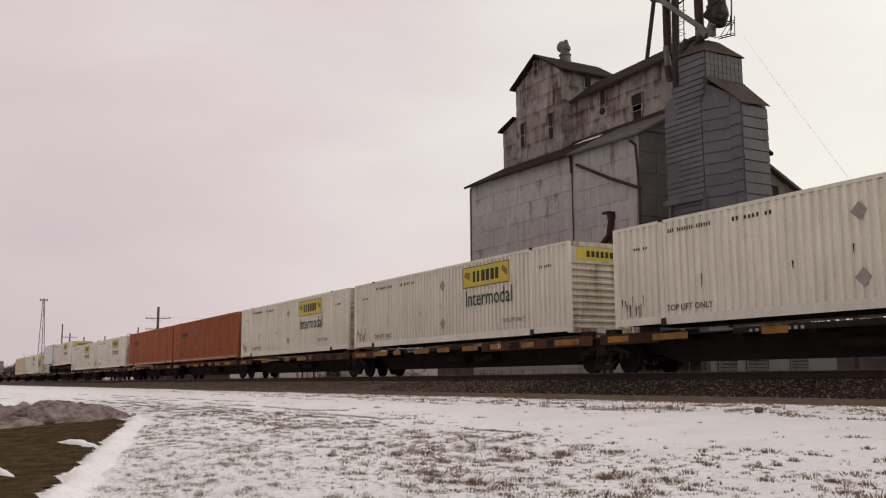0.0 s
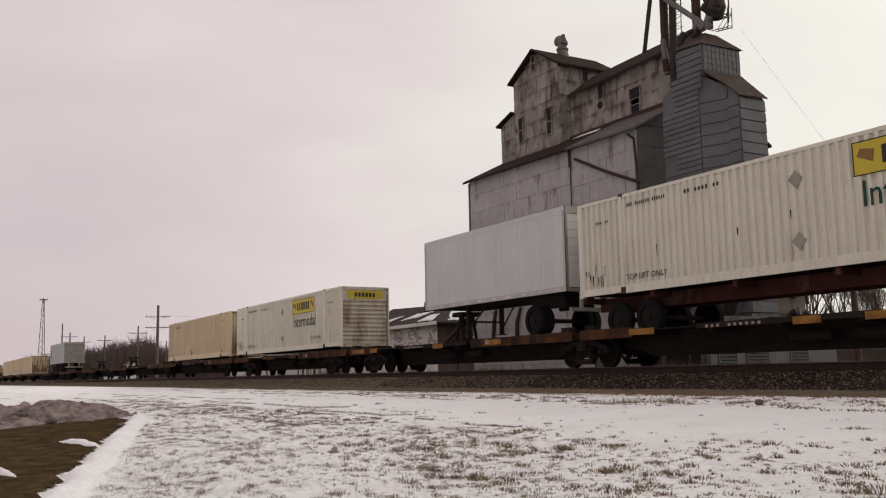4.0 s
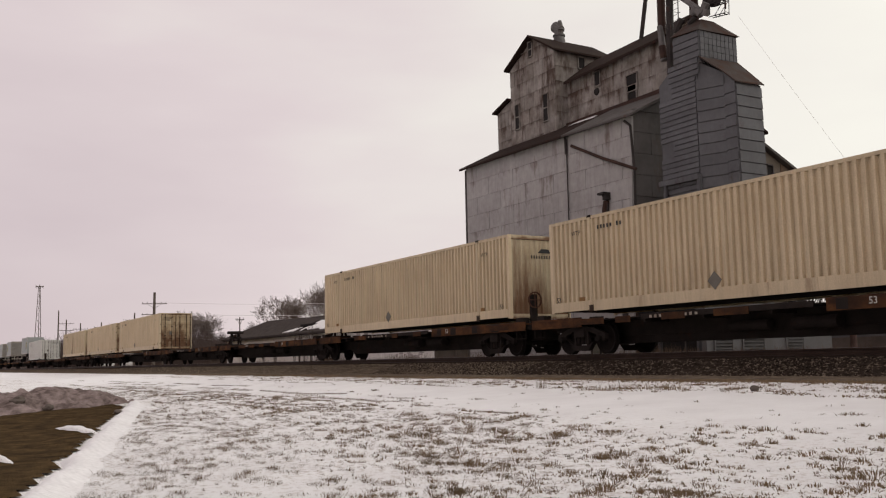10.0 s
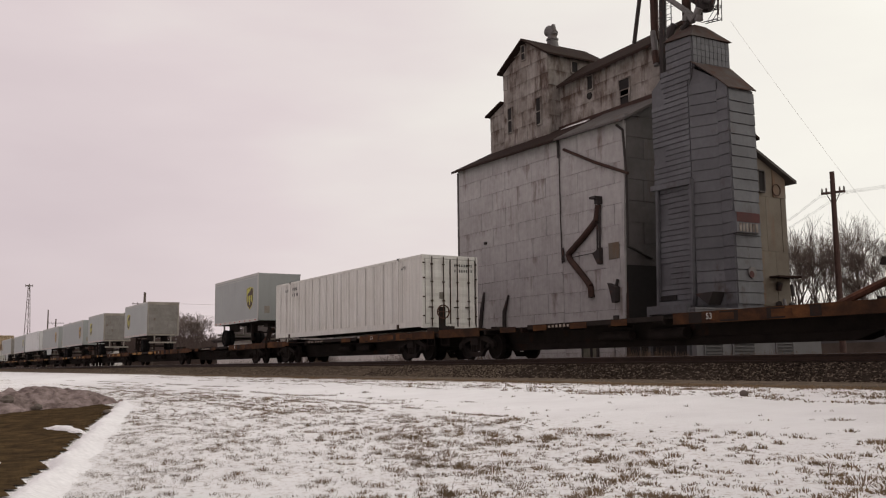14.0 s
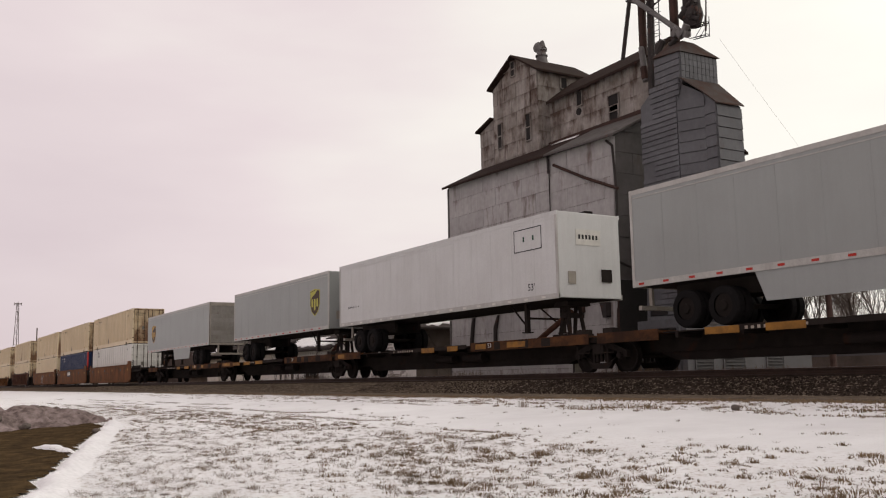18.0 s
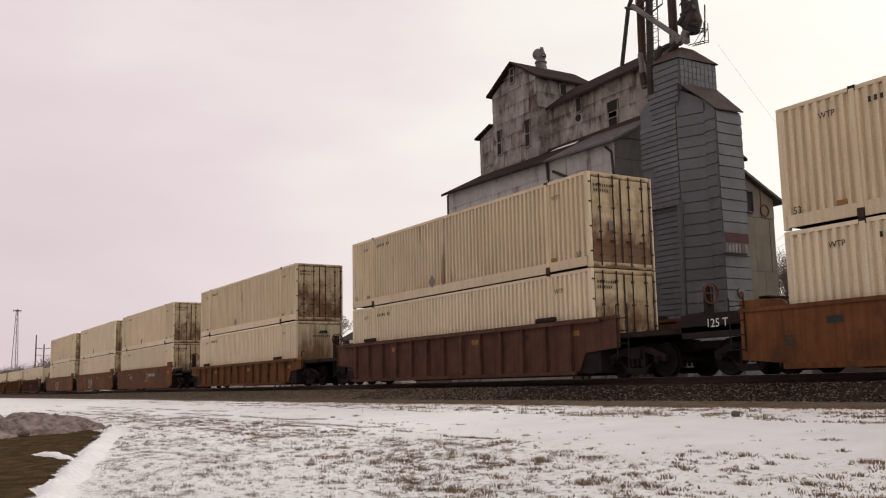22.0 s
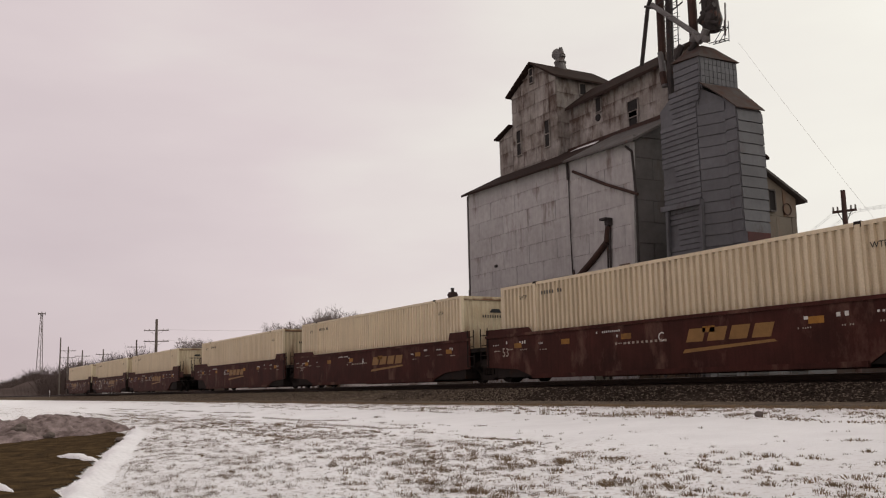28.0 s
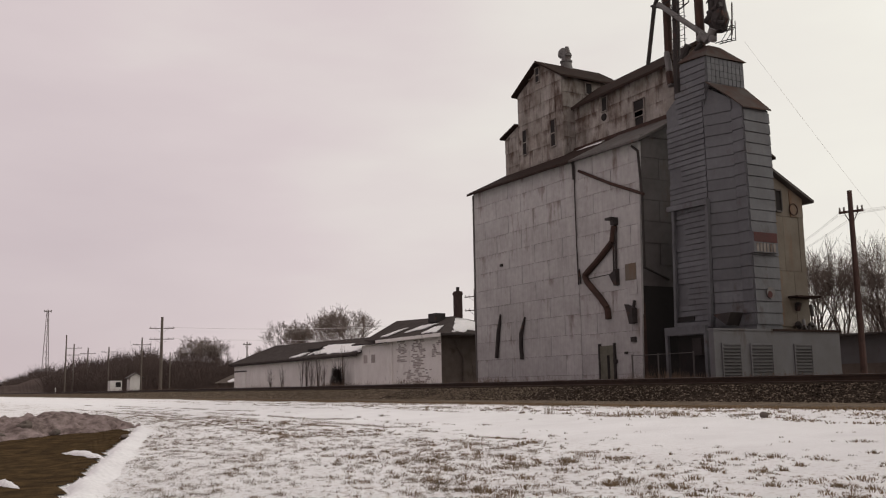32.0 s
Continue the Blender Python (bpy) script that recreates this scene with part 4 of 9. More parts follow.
def outline_tag(c, rnd, x, z, h, hi):
    """One tall meaningless letter drawn as a closed wavering outline, with a stroke or two inside."""
    w, lean = h * rnd.uniform(0.32, 0.5), rnd.uniform(-0.1, 0.18)
    lobes, ph, wave = rnd.choice((2, 3, 4)), rnd.uniform(0, 6), rnd.uniform(0.18, 0.42)
    n = 34
    loop = []
    for i in range(n + 1):
        t = 2 * math.pi * i / n
        r = 1 + wave * math.sin(lobes * t + ph)
        loop.append((x + w * 0.5 * r * math.cos(t) + lean * (0.5 + 0.5 * math.sin(t)), min(hi - 0.05, z + h * (0.5 + 0.48 * r * math.sin(t) / (1 + wave * 0.6)))))
    lines = [loop]
    if rnd.random() < 0.7:
        lines.append([(x - 0.22 * w + 0.3 * w * math.sin(0.5 * i + ph) + 0.04 * i * w, z + h * (0.15 + 0.065 * i)) for i in range(11)])
    bm = bmesh.new()
    for g, pts in enumerate(lines):
        ribbon(bm, pts, 0.0125, -1.4750 - 0.0005 * g)
    part("graffiti", bm, M_GRAF, c, "tall outlined scrawl")


def spray(c, rnd, a, b, hi, taper, scrawl):
    """Graffiti along a car's near side: thin pale tags on the maroon cars, one fat outlined piece or tall dark strokes on the brown ones."""
    if taper:
        plans = [(a + 1.2 + (b - a - 3.5) * (k + rnd.uniform(0.0, 0.5)) / (2 * scrawl), rnd.uniform(0.75, 1.15), rnd.uniform(0.22, 0.42), rnd.choice((3, 4, 5)), 0.012, M_GRAF if k % 3 else M_GRAFP) for k in range(2 * scrawl)]
        for k in range(9 * (scrawl - 1)):
            cx, cz, r = a + 3.0 + rnd.random() * (b - a - 6), rnd.uniform(0.45, 1.3), rnd.uniform(0.06, 0.17)
            blot = [(cx + 1.6 * r * math.cos(0.35 * i) * rnd.uniform(0.5, 1.1), min(hi - 0.05, cz + r * math.sin(0.35 * i) * rnd.uniform(0.5, 1.1))) for i in range(18)]
            part("paint_blot", slab(bmesh.new(), blot, "y", -1.4706 - 0.0001 * k, -1.4695), (M_GRAFS, M_GRAFO, M_GRAFS)[k % 3], c, "faded patch of old paint")
        # tall letters in thin pale outline, one beside the other
        x = a + (3.6 if scrawl == 4 else 6.0)
        while scrawl > 2 and x < b - 3.4:
            if rnd.random() < 0.82:
                outline_tag(c, rnd, x, 0.30, rnd.uniform(0.95, 1.15), hi)
            x += rnd.uniform(0.6, 0.95)
        if scrawl == 3:
            for dx, size, mat, lift in ((-0.035, 1.36, M_GRAFD, 0.0), (0.0, 1.30, M_GRAF, 0.003)):
                letter(c, "Z", size, mat, on_front(a + 3.42 + dx, 0.46 + dx, -1.4765 - lift))
                letter(c, "N", size, mat, on_front(a + 4.28 + dx, 0.48 + dx, -1.4765 - lift))
            outline_tag(c, rnd, a + 2.25, 0.40, 0.6, hi)
            outline_tag(c, rnd, a + 2.80, 0.38, 0.65, hi)
    elif scrawl == 1:
        x = a + rnd.uniform(4, 9)
        plans = [(x, 0.42, 0.75, 4, 0.11, M_GRAFD), (x, 0.42, 0.75, 4, 0.055, M_GRAF), (x + 4.2, 0.6, 0.5, 3, 0.02, M_GRAFD)]
    else:
        plans = [(a + 1.0 + k * 3.6, 0.28, rnd.uniform(0.85, 1.05), 4, 0.035, M_GRAFD) for k in range(4)] + [(a + 4.3, 0.8, 0.32, 4, 0.014, M_GRAF), (a + 9.5, 0.7, 0.4, 3, 0.014, M_GRAF)]
    state = None
    for n, (x, z, h, count, wide, mat) in enumerate(plans):
        if scrawl == 1 and n == 1 and not taper:
            rnd.setstate(state)
        state = rnd.getstate()
        bm = bmesh.new()
        for g, pts in enumerate(strokes(rnd, x, z, h, count)):
            ribbon(bm, [(u, min(v, hi - 0.04)) for u, v in pts], wide, -1.4722 - 0.0006 * g - 0.0003 * n)
        part("graffiti", bm, mat, c, "sprayed scrawl")


def well_unit(length, a, b, hi, paint, ribs, front_end, rear_end, seed, note, side="", scrawl=0):
    """One well of a double-stack car, x from 0 to length; the well itself lies from a to b."""
    rnd = random.Random(seed)
    c = thing("well_car", note, "rail car")
    lo = 0.17
    # the maroon cars taper up over their bogies, the others end upright
    taper = side == "band"
    up = 2.2 if taper else 0.3
    cut = 2.2 if taper else 0.8 if ribs else 0.10
    la, lb = (0.80 if rear_end else 0.52, 0.80 if front_end else 0.52) if taper else (0.85, 0.85) if ribs else (0.35, 0.35)
    ea, eb = a - (1.1 if rear_end else 0.55 if taper else 0.2), b + (1.1 if front_end and taper else 0.5 if taper else 1.0 if ribs else 0.3)
    for y, f in ((-1.47, 1), (1.47, -1)):
        y0, y1 = sorted((y, y + f * 0.05))
        s = part("side_plate", slab(bmesh.new(), [(ea, la), (a + cut * 0.6, la - 0.10), (a + cut, lo), (b - cut, lo), (b - cut * 0.6, lb - 0.10), (eb, lb), (eb, hi), (ea, hi)], "y", y0, y1), paint, c, "weathered side plate")
        w0, w1 = sorted((y - f * 0.05, y + f * 0.06))
        part("top_chord", boxes((ea, eb, w0, w1, hi, hi + 0.09)), M_CHORD if paint == M_WELLYE else paint, s)
        if ribs:
            for x in (a + 2.27, a + 14.38):
                part("post_guide", boxes((x - 0.55, x + 0.45, w0, w1, hi + 0.09, hi + 0.24)), M_DARK, s, "rusty guide beside the lifting post", bevel=0.03)
        if not ribs:
            part("raised_end", slab(bmesh.new(), [(b - 1.0, hi + 0.09), (eb, hi + 0.09), (eb, hi + 0.36), (b - 0.9, hi + 0.36)], "y", y0, y1), paint, s)
            part("raised_end", slab(bmesh.new(), [(ea, hi + 0.09), (a + up, hi + 0.09), (a + up - 0.2, hi + 0.26), (ea, hi + 0.30)], "y", y0, y1), paint, s)
        part("bottom_chord", boxes((a + cut, b - cut, w0, w1, lo - 0.06, lo + 0.07)), paint, s)
        if ribs:
            n = 13
            for i in range(n):
                x = a + 1.05 + i * (b - a - 2.1) / (n - 1)
                r0, r1 = sorted((y - f * 0.13, y))
                part("rib", boxes((x - 0.05, x + 0.05, r0, r1, lo + 0.02, hi - 0.02)), paint, s)
            r0, r1 = sorted((y - f * 0.15, y + f * 0.05))
            part("outer_chord", boxes((a - 0.3, b + 0.3, r0, r1, hi - 0.05, hi + 0.06), (a + cut, b - cut, r0, r1, lo - 0.05, lo + 0.05)), paint, s)
    # Dark plates added behind the cuts, to hide the pale container's foot.
    if taper or ribs:
        for y in (-1.40, 1.36):
            for x0, x1 in ((a, a + cut + 0.1), (b - cut - 0.1, b)):
                part("inner_wall", boxes((x0, x1, y, y + 0.04, lo, 1.0)), M_DARK, c)
    part("well_floor", boxes((a, b, -1.2, -0.9, lo - 0.02, 0.345), (a, b, 0.9, 1.2, lo - 0.02, 0.345),
                             *[(a + (b - a) * k - 0.2, a + (b - a) * k + 0.2, -1.42, 1.42, lo - 0.03, lo + 0.04) for k in (0.02, 0.25, 0.5, 0.75, 0.98)]), M_DARK, c)
    for s, x in ((-1, a), (1, b)):
        part("end_bulkhead", boxes((min(x + s * 0.02, x + s * 0.12), max(x + s * 0.02, x + s * 0.12), -1.41, 1.41, lo, 1.25)), M_DARK, c)
        far = 0.08 if s < 0 else length - 0.08
        if taper and (front_end if s > 0 else rear_end):
            far = x + s * 2.05
        part("end_deck", boxes((min(x + s * 0.12, far), max(x + s * 0.12, far), -1.40, 1.40, 1.10, 1.24)), M_DARK, c)
        e = x + s * (0.95 if (front_end if s > 0 else rear_end) else 0.42)
        bm = bmesh.new()
        for dx in (0, 0.45):
            tube(bm, (e + dx * s, -1.50, 0.55), (e + dx * s, -1.50, hi + 0.38), 0.018)
        for z in (0.6, 0.95, 1.3, 1.65):
            tube(bm, (e, -1.50, z), (e + 0.45 * s, -1.50, z), 0.014)
        part("end_ladder", bm, M_DARK, c, "dark end ladder")
    for k in range(6):
        x = a + 1.0 + k * (b - a - 2) / 5 + rnd.uniform(-0.3, 0.3)
        part("data_panel", boxes((x, x + 0.42, -1.476, -1.470, hi - 0.40, hi - 0.24)), M_YEL if k % 2 or taper else M_INK, c)
    part("marking", bars(a + (b - a) * 0.38, a + (b - a) * 0.38 + 2.2, hi - 0.56, hi - 0.46, -1.472, 12, seed), M_GRAF if taper else M_INK, c)
    letter(c, "53", 0.42 if taper else 0.36, M_GRAF if taper else M_INK, on_front(a + (0.45 if taper else 0.1), 0.86 if taper else 0.62, -1.474))
    if side == "band":
        ex = 8.6 if scrawl == 4 else 10.1
        s = part("stripe_mark", slab(bmesh.new(), [(ex, 0.62), (ex + 3.1, 0.78), (ex + 3.0, 0.84), (ex + 0.1, 0.72)], "y", -1.476, -1.469), M_GOLD, c, "faded gold emblem")
        bm = bmesh.new()
        for i in range(4):
            x0 = ex + 0.15 + i * 0.73
            slab(bm, [(x0, 0.90), (x0 + 0.58, 0.90), (x0 + 0.72, 1.24), (x0 + 0.14, 1.24)], "y", -1.476, -1.469)
        part("emblem_shape", bm, M_GOLD, s)
        letter(c, "ABC"[seed % 3], 0.36, M_PALE, on_front(12.5 if scrawl == 4 else 9.2, 0.98, -1.474))
        part("marking", bars(6.6, 7.7, 1.34, 1.42, -1.472, 12, seed + 1), M_PALE, c)
        for k, x in enumerate((a - 0.1, a + 0.7, a + 1.5, a + 2.6, a + 6.4, b - 4.0, b - 2.9, b - 1.9, b - 0.9)):
            z = hi - rnd.uniform(0.22, 0.34)
            part("marking", bars(x, x + rnd.uniform(0.2, 0.5), z, z + rnd.choice((0.07, 0.10, 0.15)), -1.472, rnd.choice((2, 3, 5)), seed + k), M_PALE, c)
            part("marking", bars(x + 0.05, x + 0.45, z - 0.20, z - 0.14, -1.472, 6, seed + k + 9), M_GRAF, c)
    if paint == M_WELLBR:
        letter(c, "125 T", 0.30, M_PALE, on_front(max(0.15, ea - 1.15), 1.2, -1.405))
        for x0, x1, z in ((0.1, ea, 1.55), (eb, length - 0.1, 1.40)):
            part("end_plate", boxes((x0, x1, -1.40, -1.36, 0.95, z)), M_DARK, c)
    if paint == M_WELLBR and front_end and scrawl:
        s = part("name_plate", boxes((a + 10.2, a + 12.4, -1.479, -1.470, 0.92, 1.28)), M_INK, c, "black plate with pale bars")
        bm = bmesh.new()
        for i in range(4):
            box(bm, a + 10.42 + i * 0.5, a + 10.78 + i * 0.5, -1.483, -1.478, 0.99, 1.21)
        part("emblem_shape", bm, M_GRAF, s)
    if side == "plate":
        s = part("emblem_plate", boxes((7.4, 9.2, -1.478, -1.470, 0.85, 1.45)), M_INK, c, "black plate with pale bars")
        bm = bmesh.new()
        for i in range(3):
            box(bm, 7.55 + i * 0.55, 7.98 + i * 0.55, -1.482, -1.477, 1.0, 1.32)
        part("emblem_shape", bm, M_PALE, s)
    if scrawl:
        spray(c, rnd, a, b, hi, taper, scrawl)
    if taper:
        for s, x, on in ((-1, a, rear_end), (1, b, front_end)):
            if on:
                e = x + s * 2.0
                part("end_railing", tubes(((e, -1.42, 0.75), (e, -1.42, 2.2), 0.022), ((e - s * 0.75, -1.42, 0.75), (e - s * 0.75, -1.42, 2.2), 0.022), ((e, -1.42, 0.78), (e - s * 0.75, -1.42, 0.78), 0.022),
                                          ((e, -1.42, 1.75), (e - s * 0.75, -1.42, 1.25), 0.022), ((e, -1.42, 0.78), (e, -0.4, 0.78), 0.022)), M_DARK, c, "dark end railing")
                part("end_plate", boxes((min(e, e - s * 0.9), max(e, e - s * 0.9), -1.44, -1.38, 1.02, 1.42)), paint, c)
    if front_end:
        coupler(c, b + 2.0 if taper else length, 1)
    if rear_end:
        coupler(c, a - 2.0 if taper else 0, -1)
        brake_stand(c, a - 1.4 if taper else 0.5, 1.75)
    return c


def hitch_under(c, sx, top=2.285):
    """A raised hitch, which holds a trailer's nose or stands ready."""
    h = part("hitch_stand", boxes((sx - 0.55, sx + 0.5, -0.42, 0.42, 1.06, 1.24)), M_DARK, c, "raised trailer hitch")
    for dx in (-0.30, 0.20):
        for y in (-0.30, 0.30):
            part("leg", tubes(((sx + dx, y, 1.2), (sx + dx * 0.35, y * 0.75, top - 0.15), 0.065)), M_DARK, h)
    part("strut", tubes(((sx - 1.9, 0, 1.12), (sx - 0.05, 0, top - 0.32), 0.095)), M_WELLRD, h, "long rusty red diagonal strut")
    part("brace", tubes(((sx + 0.2, -0.30, 1.2), (sx - 0.12, -0.22, top - 0.25), 0.05)), M_DARK, h)
    part("hitch_plate", slab(bmesh.new(), [(sx - 0.42, top - 0.17), (sx + 0.36, top - 0.15), (sx + 0.30, top), (sx - 0.34, top)], "y", -0.45, 0.45), M_DARK, h)
    part("hitch_jaw", boxes((sx - 0.12, sx + 0.14, -0.36, 0.36, top - 0.52, top - 0.36)), M_DARK, h)


# ---- the consist: rear ends in metres along the track at the start of the clip ----
TRAIN = []                      # (object, x, z)


def load(ob, s, z):
    TRAIN.append((ob, s, z))
    return ob


FLAT = EYE + 1.385              # underside of a container on a spine car
WELL = EYE + 0.47               # underside of the lower container in a well
UPPER = EYE + 3.40
DECK = RAIL + 1.08

ribbed = ribbed_container()
orange = orange_container()
beige_door = parcel_container(M_BEIGE, "door")
beige_nose = parcel_container(M_BEIGE, "nose")
beige_patch = parcel_container(M_BEIGE, "nose", True)
beige_door_patch = parcel_container(M_BEIGE, "door", True)
cream_door = parcel_container(M_CREAM, "door")
cream_nose = parcel_container(M_CREAM, "nose")
white_box = plain_container("white smooth-panelled container with black bars", M_WHITE, 0.34, 0.022)
blue_box = plain_container("dark blue ribbed container with pale bars", M_BLUE, 0.30, 0.035)
USED = set()


def place(ob, s, z, group="containers on the train"):
    """The thing itself the first time it is asked for, a copy after that."""
    if ob.name in USED:
        ob = copy_thing(ob, pose(0, 0, 0))
    USED.add(ob.name)
    tagged(ob, group=group)
    return load(ob, s, z)


for s, ob in ((-20.99, ribbed), (-39.30, ribbed), (-56.15, ribbed), (-73.0, orange), (-89.6, orange), (-107.75, ribbed), (-124.5, ribbed), (-175.98, ribbed),
              (-193.6, beige_nose), (-303.45, beige_door), (-321.2, beige_door), (-339.7, beige_nose), (-390.0, beige_door), (-408.0, beige_door), (-426.1, beige_patch), (-464.1, white_box)):
    place(ob, s, FLAT)
place(ribbed, -141.5, EYE + 2.20)
for s, lower, upper in ((-630.45, white_box, beige_door), (-649.4, blue_box, beige_door), (-668.15, cream_nose, beige_nose), (-691.2, cream_door, beige_door_patch),
                        (-713.95, cream_nose, beige_door), (-736.8, cream_door, beige_door), (-755.9, cream_door, cream_door), (-775.4, cream_door, beige_door)):
    place(lower, s, WELL)
    place(upper, s, UPPER)
for s, ob in ((-798.4, cream_nose), (-817.3, cream_door), (-836.7, cream_door), (-859.35, cream_nose), (-878.2, cream_nose), (-897.2, cream_nose), (-920.1, cream_nose),
              (-938.8, cream_nose), (-957.9, cream_nose)):
    place(ob, s, WELL)

TH = "trailers on the train"
load(tagged(chassis(15.9), group=TH), -141.45, EYE + 2.20 - 1.22)
load(tagged(trailer("short white van trailer, plain smooth sides", M_TWHITE, 9.2, -1, 1.32, 2.72, stripe=False), group=TH), -151.4, DECK)
load(tagged(trailer("grey van trailer with a brown shield emblem", M_GREY, 13.65, -1, 1.22, 2.72, mark=1.1), group=TH), -264.1, DECK)
load(tagged(trailer("short grey van trailer, yellow shield emblem", M_GREY, 8.2, 1, 1.32, 2.75, mark=6.5, edge=M_SHLIME), group=TH), -475.25, DECK)
load(tagged(trailer("short grey van trailer, yellow shield, door leading", M_GREY, 8.5, -1, 1.32, 2.75, mark=1.3, edge=M_SHLIME), group=TH), -502.2, DECK)
load(tagged(trailer("short grey van trailer, yellow shield, door leading", M_GREY, 8.3, -1, 1.32, 2.75, mark=1.3, edge=M_SHLIME), group=TH), -520.05, DECK)
load(tagged(trailer("grey van trailer with a brown shield, nose leading", M_GREY, 13.55, 1, 1.22, 2.72, mark=11.6), group=TH), -537.05, DECK)
load(tagged(trailer("grey van trailer with side skirts and brown shield", M_GREY, 13.7, 1, 1.22, 2.72, skirt=True, mark=11.5), group=TH), -554.4, DECK)
load(tagged(trailer("white van trailer with a framed name board", M_TWHITE, 16.0, 1, 1.22, 2.75, word_text="board", stripe=False), group=TH), -573.7, DECK)
load(tagged(trailer("grey van trailer with a brown shield, nose leading", M_GREY, 13.5, 1, 1.22, 2.72, mark=11.6, edge=M_SHLIME), group=TH), -588.4, DECK)
load(tagged(trailer("long grey van trailer with skirts, door leading", M_GREY, 15.7, -1, 1.22, 2.72, skirt=True, mark=1.5), group=TH), -609.0, DECK)

# spine cars: rear joint, front joint, coupled at the front, hitch place, hitch raised
CARS = "cars of the freight train"
SPINES = ((-21.9, -4.2, 0, 0, 0), (-39.7, -21.9, 0, 0, 0), (-56.6, -39.7, 0, 0, 0), (-73.3, -56.6, 0, 0, 0), (-90.6, -73.3, 0, 0, 0), (-108.1, -90.6, 1, 0, 0),
          (-125.0, -108.1, 0, 0, 0), (-141.8, -125.0, 0, 0, 0), (-159.0, -141.8, 0, 1.2, 0), (-176.7, -159.0, 1, 0, 0), (-194.9, -176.7, 1, 0, 0),
          (-212.3, -194.9, 0, 16.2, 1), (-229.3, -212.3, 0, 16.3, 1), (-247.2, -229.3, 0, 16.9, 1), (-265.2, -247.2, 0, 1.2, 0), (-286.2, -265.2, 1, 18.6, 1),
          (-304.5, -286.2, 0, 0, 0), (-322.5, -304.5, 0, 0, 0), (-340.6, -322.5, 1, 0, 0), (-357.6, -340.6, 0, 16.6, 1), (-373.0, -357.6, 0, 14.9, 1),
          (-391.1, -373.0, 0, 0, 0), (-409.1, -391.1, 0, 0, 0), (-427.3, -409.1, 1, 0, 0), (-446.9, -427.3, 0, 18.4, 1), (-465.6, -446.9, 1, 2.0, 0),
          (-484.0, -465.6, 1, 0, 0), (-503.0, -484.0, 0, 0, 0), (-520.9, -503.0, 0, 0, 0), (-538.7, -520.9, 1, 0, 0), (-556.2, -538.7, 0, 0, 0),
          (-574.4, -556.2, 0, 0, 0), (-591.0, -574.4, 0, 0, 0), (-608.7, -591.0, 0, 0, 0))
KINGPINS = (-263.1, -468.05, -501.2, -519.05, -524.5, -541.7, -558.7, -575.9, -607.3, -150.4, -126.6)
COUPLED = {a for a, *_ in SPINES if any(b == a and f for _, b, f, *_ in SPINES)} | {-608.7}
for i, (a, b, front, hitch, up) in enumerate(SPINES):
    yellow = i < 9 or 26 < i
    unit = spine_unit(b - a - 0.1, yellow, front, hitch, up, 100 + i, "worn yellow-brown spine car platform" + (" with a raised hitch" if up else ""), b in (-90.6, -446.9, -176.7, -322.5, -409.1, -520.9))
    for k in KINGPINS:
        if a + 0.5 < k < b - 0.5:
            hitch_under(unit, k - a)
    truck(unit, 2.4 if a in COUPLED else 0.0)
    if front:
        truck(unit, b - a - 2.4)
    load(tagged(unit, group=CARS), a + 0.05, RAIL)

WELLS = ((-631.9, -610.6, 1, 0, "br", 0, "", 0), (-650.85, -631.9, 0, 0, "br", 0, "plate", 0), (-671.6, -650.85, 0, 1, "br", 0, "", 1),
         (-694.6, -671.6, 1, 1, "rd", 1, "", 0), (-717.6, -694.6, 1, 1, "ye", 1, "", 0), (-738.3, -717.6, 1, 0, "br", 0, "", 3),
         (-757.7, -738.3, 0, 0, "br", 0, "", 1), (-779.0, -757.7, 0, 1, "br", 0, "", 1), (-799.8, -779.0, 1, 0, "rd", 1, "", 1),
         (-818.9, -799.8, 0, 0, "ye", 1, "", 0), (-840.0, -818.9, 0, 1, "ye", 1, "", 0), (-860.7, -840.0, 1, 0, "bn", 0, "band", 0),
         (-879.7, -860.7, 0, 0, "bn", 0, "band", 0), (-900.5, -879.7, 0, 1, "bn", 0, "band", 0), (-921.6, -900.5, 1, 0, "bn", 0, "band", 2),
         (-940.5, -921.6, 0, 0, "bn", 0, "band", 3), (-962.3, -940.5, 0, 1, "bn", 0, "band", 4))
PAINT = {"br": (M_WELLBR, "brown smooth-sided well car"), "rd": (M_WELLRD, "dull red-brown well car with outside ribs"),
         "ye": (M_WELLYE, "ochre well car with outside ribs"), "bn": (M_WELLMA, "maroon smooth-sided well car with a gold emblem")}
SILL = (1.47, 1.47, 1.47, 1.66, 1.28, 1.55, 1.55, 1.55, 1.60, 1.70, 1.70, 1.52, 1.52, 1.52, 1.52, 1.52, 1.52)
BOXES = [s for _, s, z in TRAIN if z == WELL]
for i, (a, b, front, rear, col, ribs, side, scrawl) in enumerate(WELLS):
    box_x = [s for s in BOXES if a < s < b][0] - a
    paint, note = PAINT[col]
    unit = well_unit(b - a - 0.1, box_x - 0.25, box_x + 16.40, SILL[i], paint, ribs, front, rear, 300 + i, note + (", sprayed with graffiti" if scrawl else ""), side, scrawl)
    band = side == "band"
    truck(unit, (box_x - 0.1 if band else 2.0) if rear else 0.0)
    if front:
        truck(unit, box_x + 16.2 if band else b - a - 2.0)
    load(tagged(unit, group=CARS), a + 0.05, RAIL)


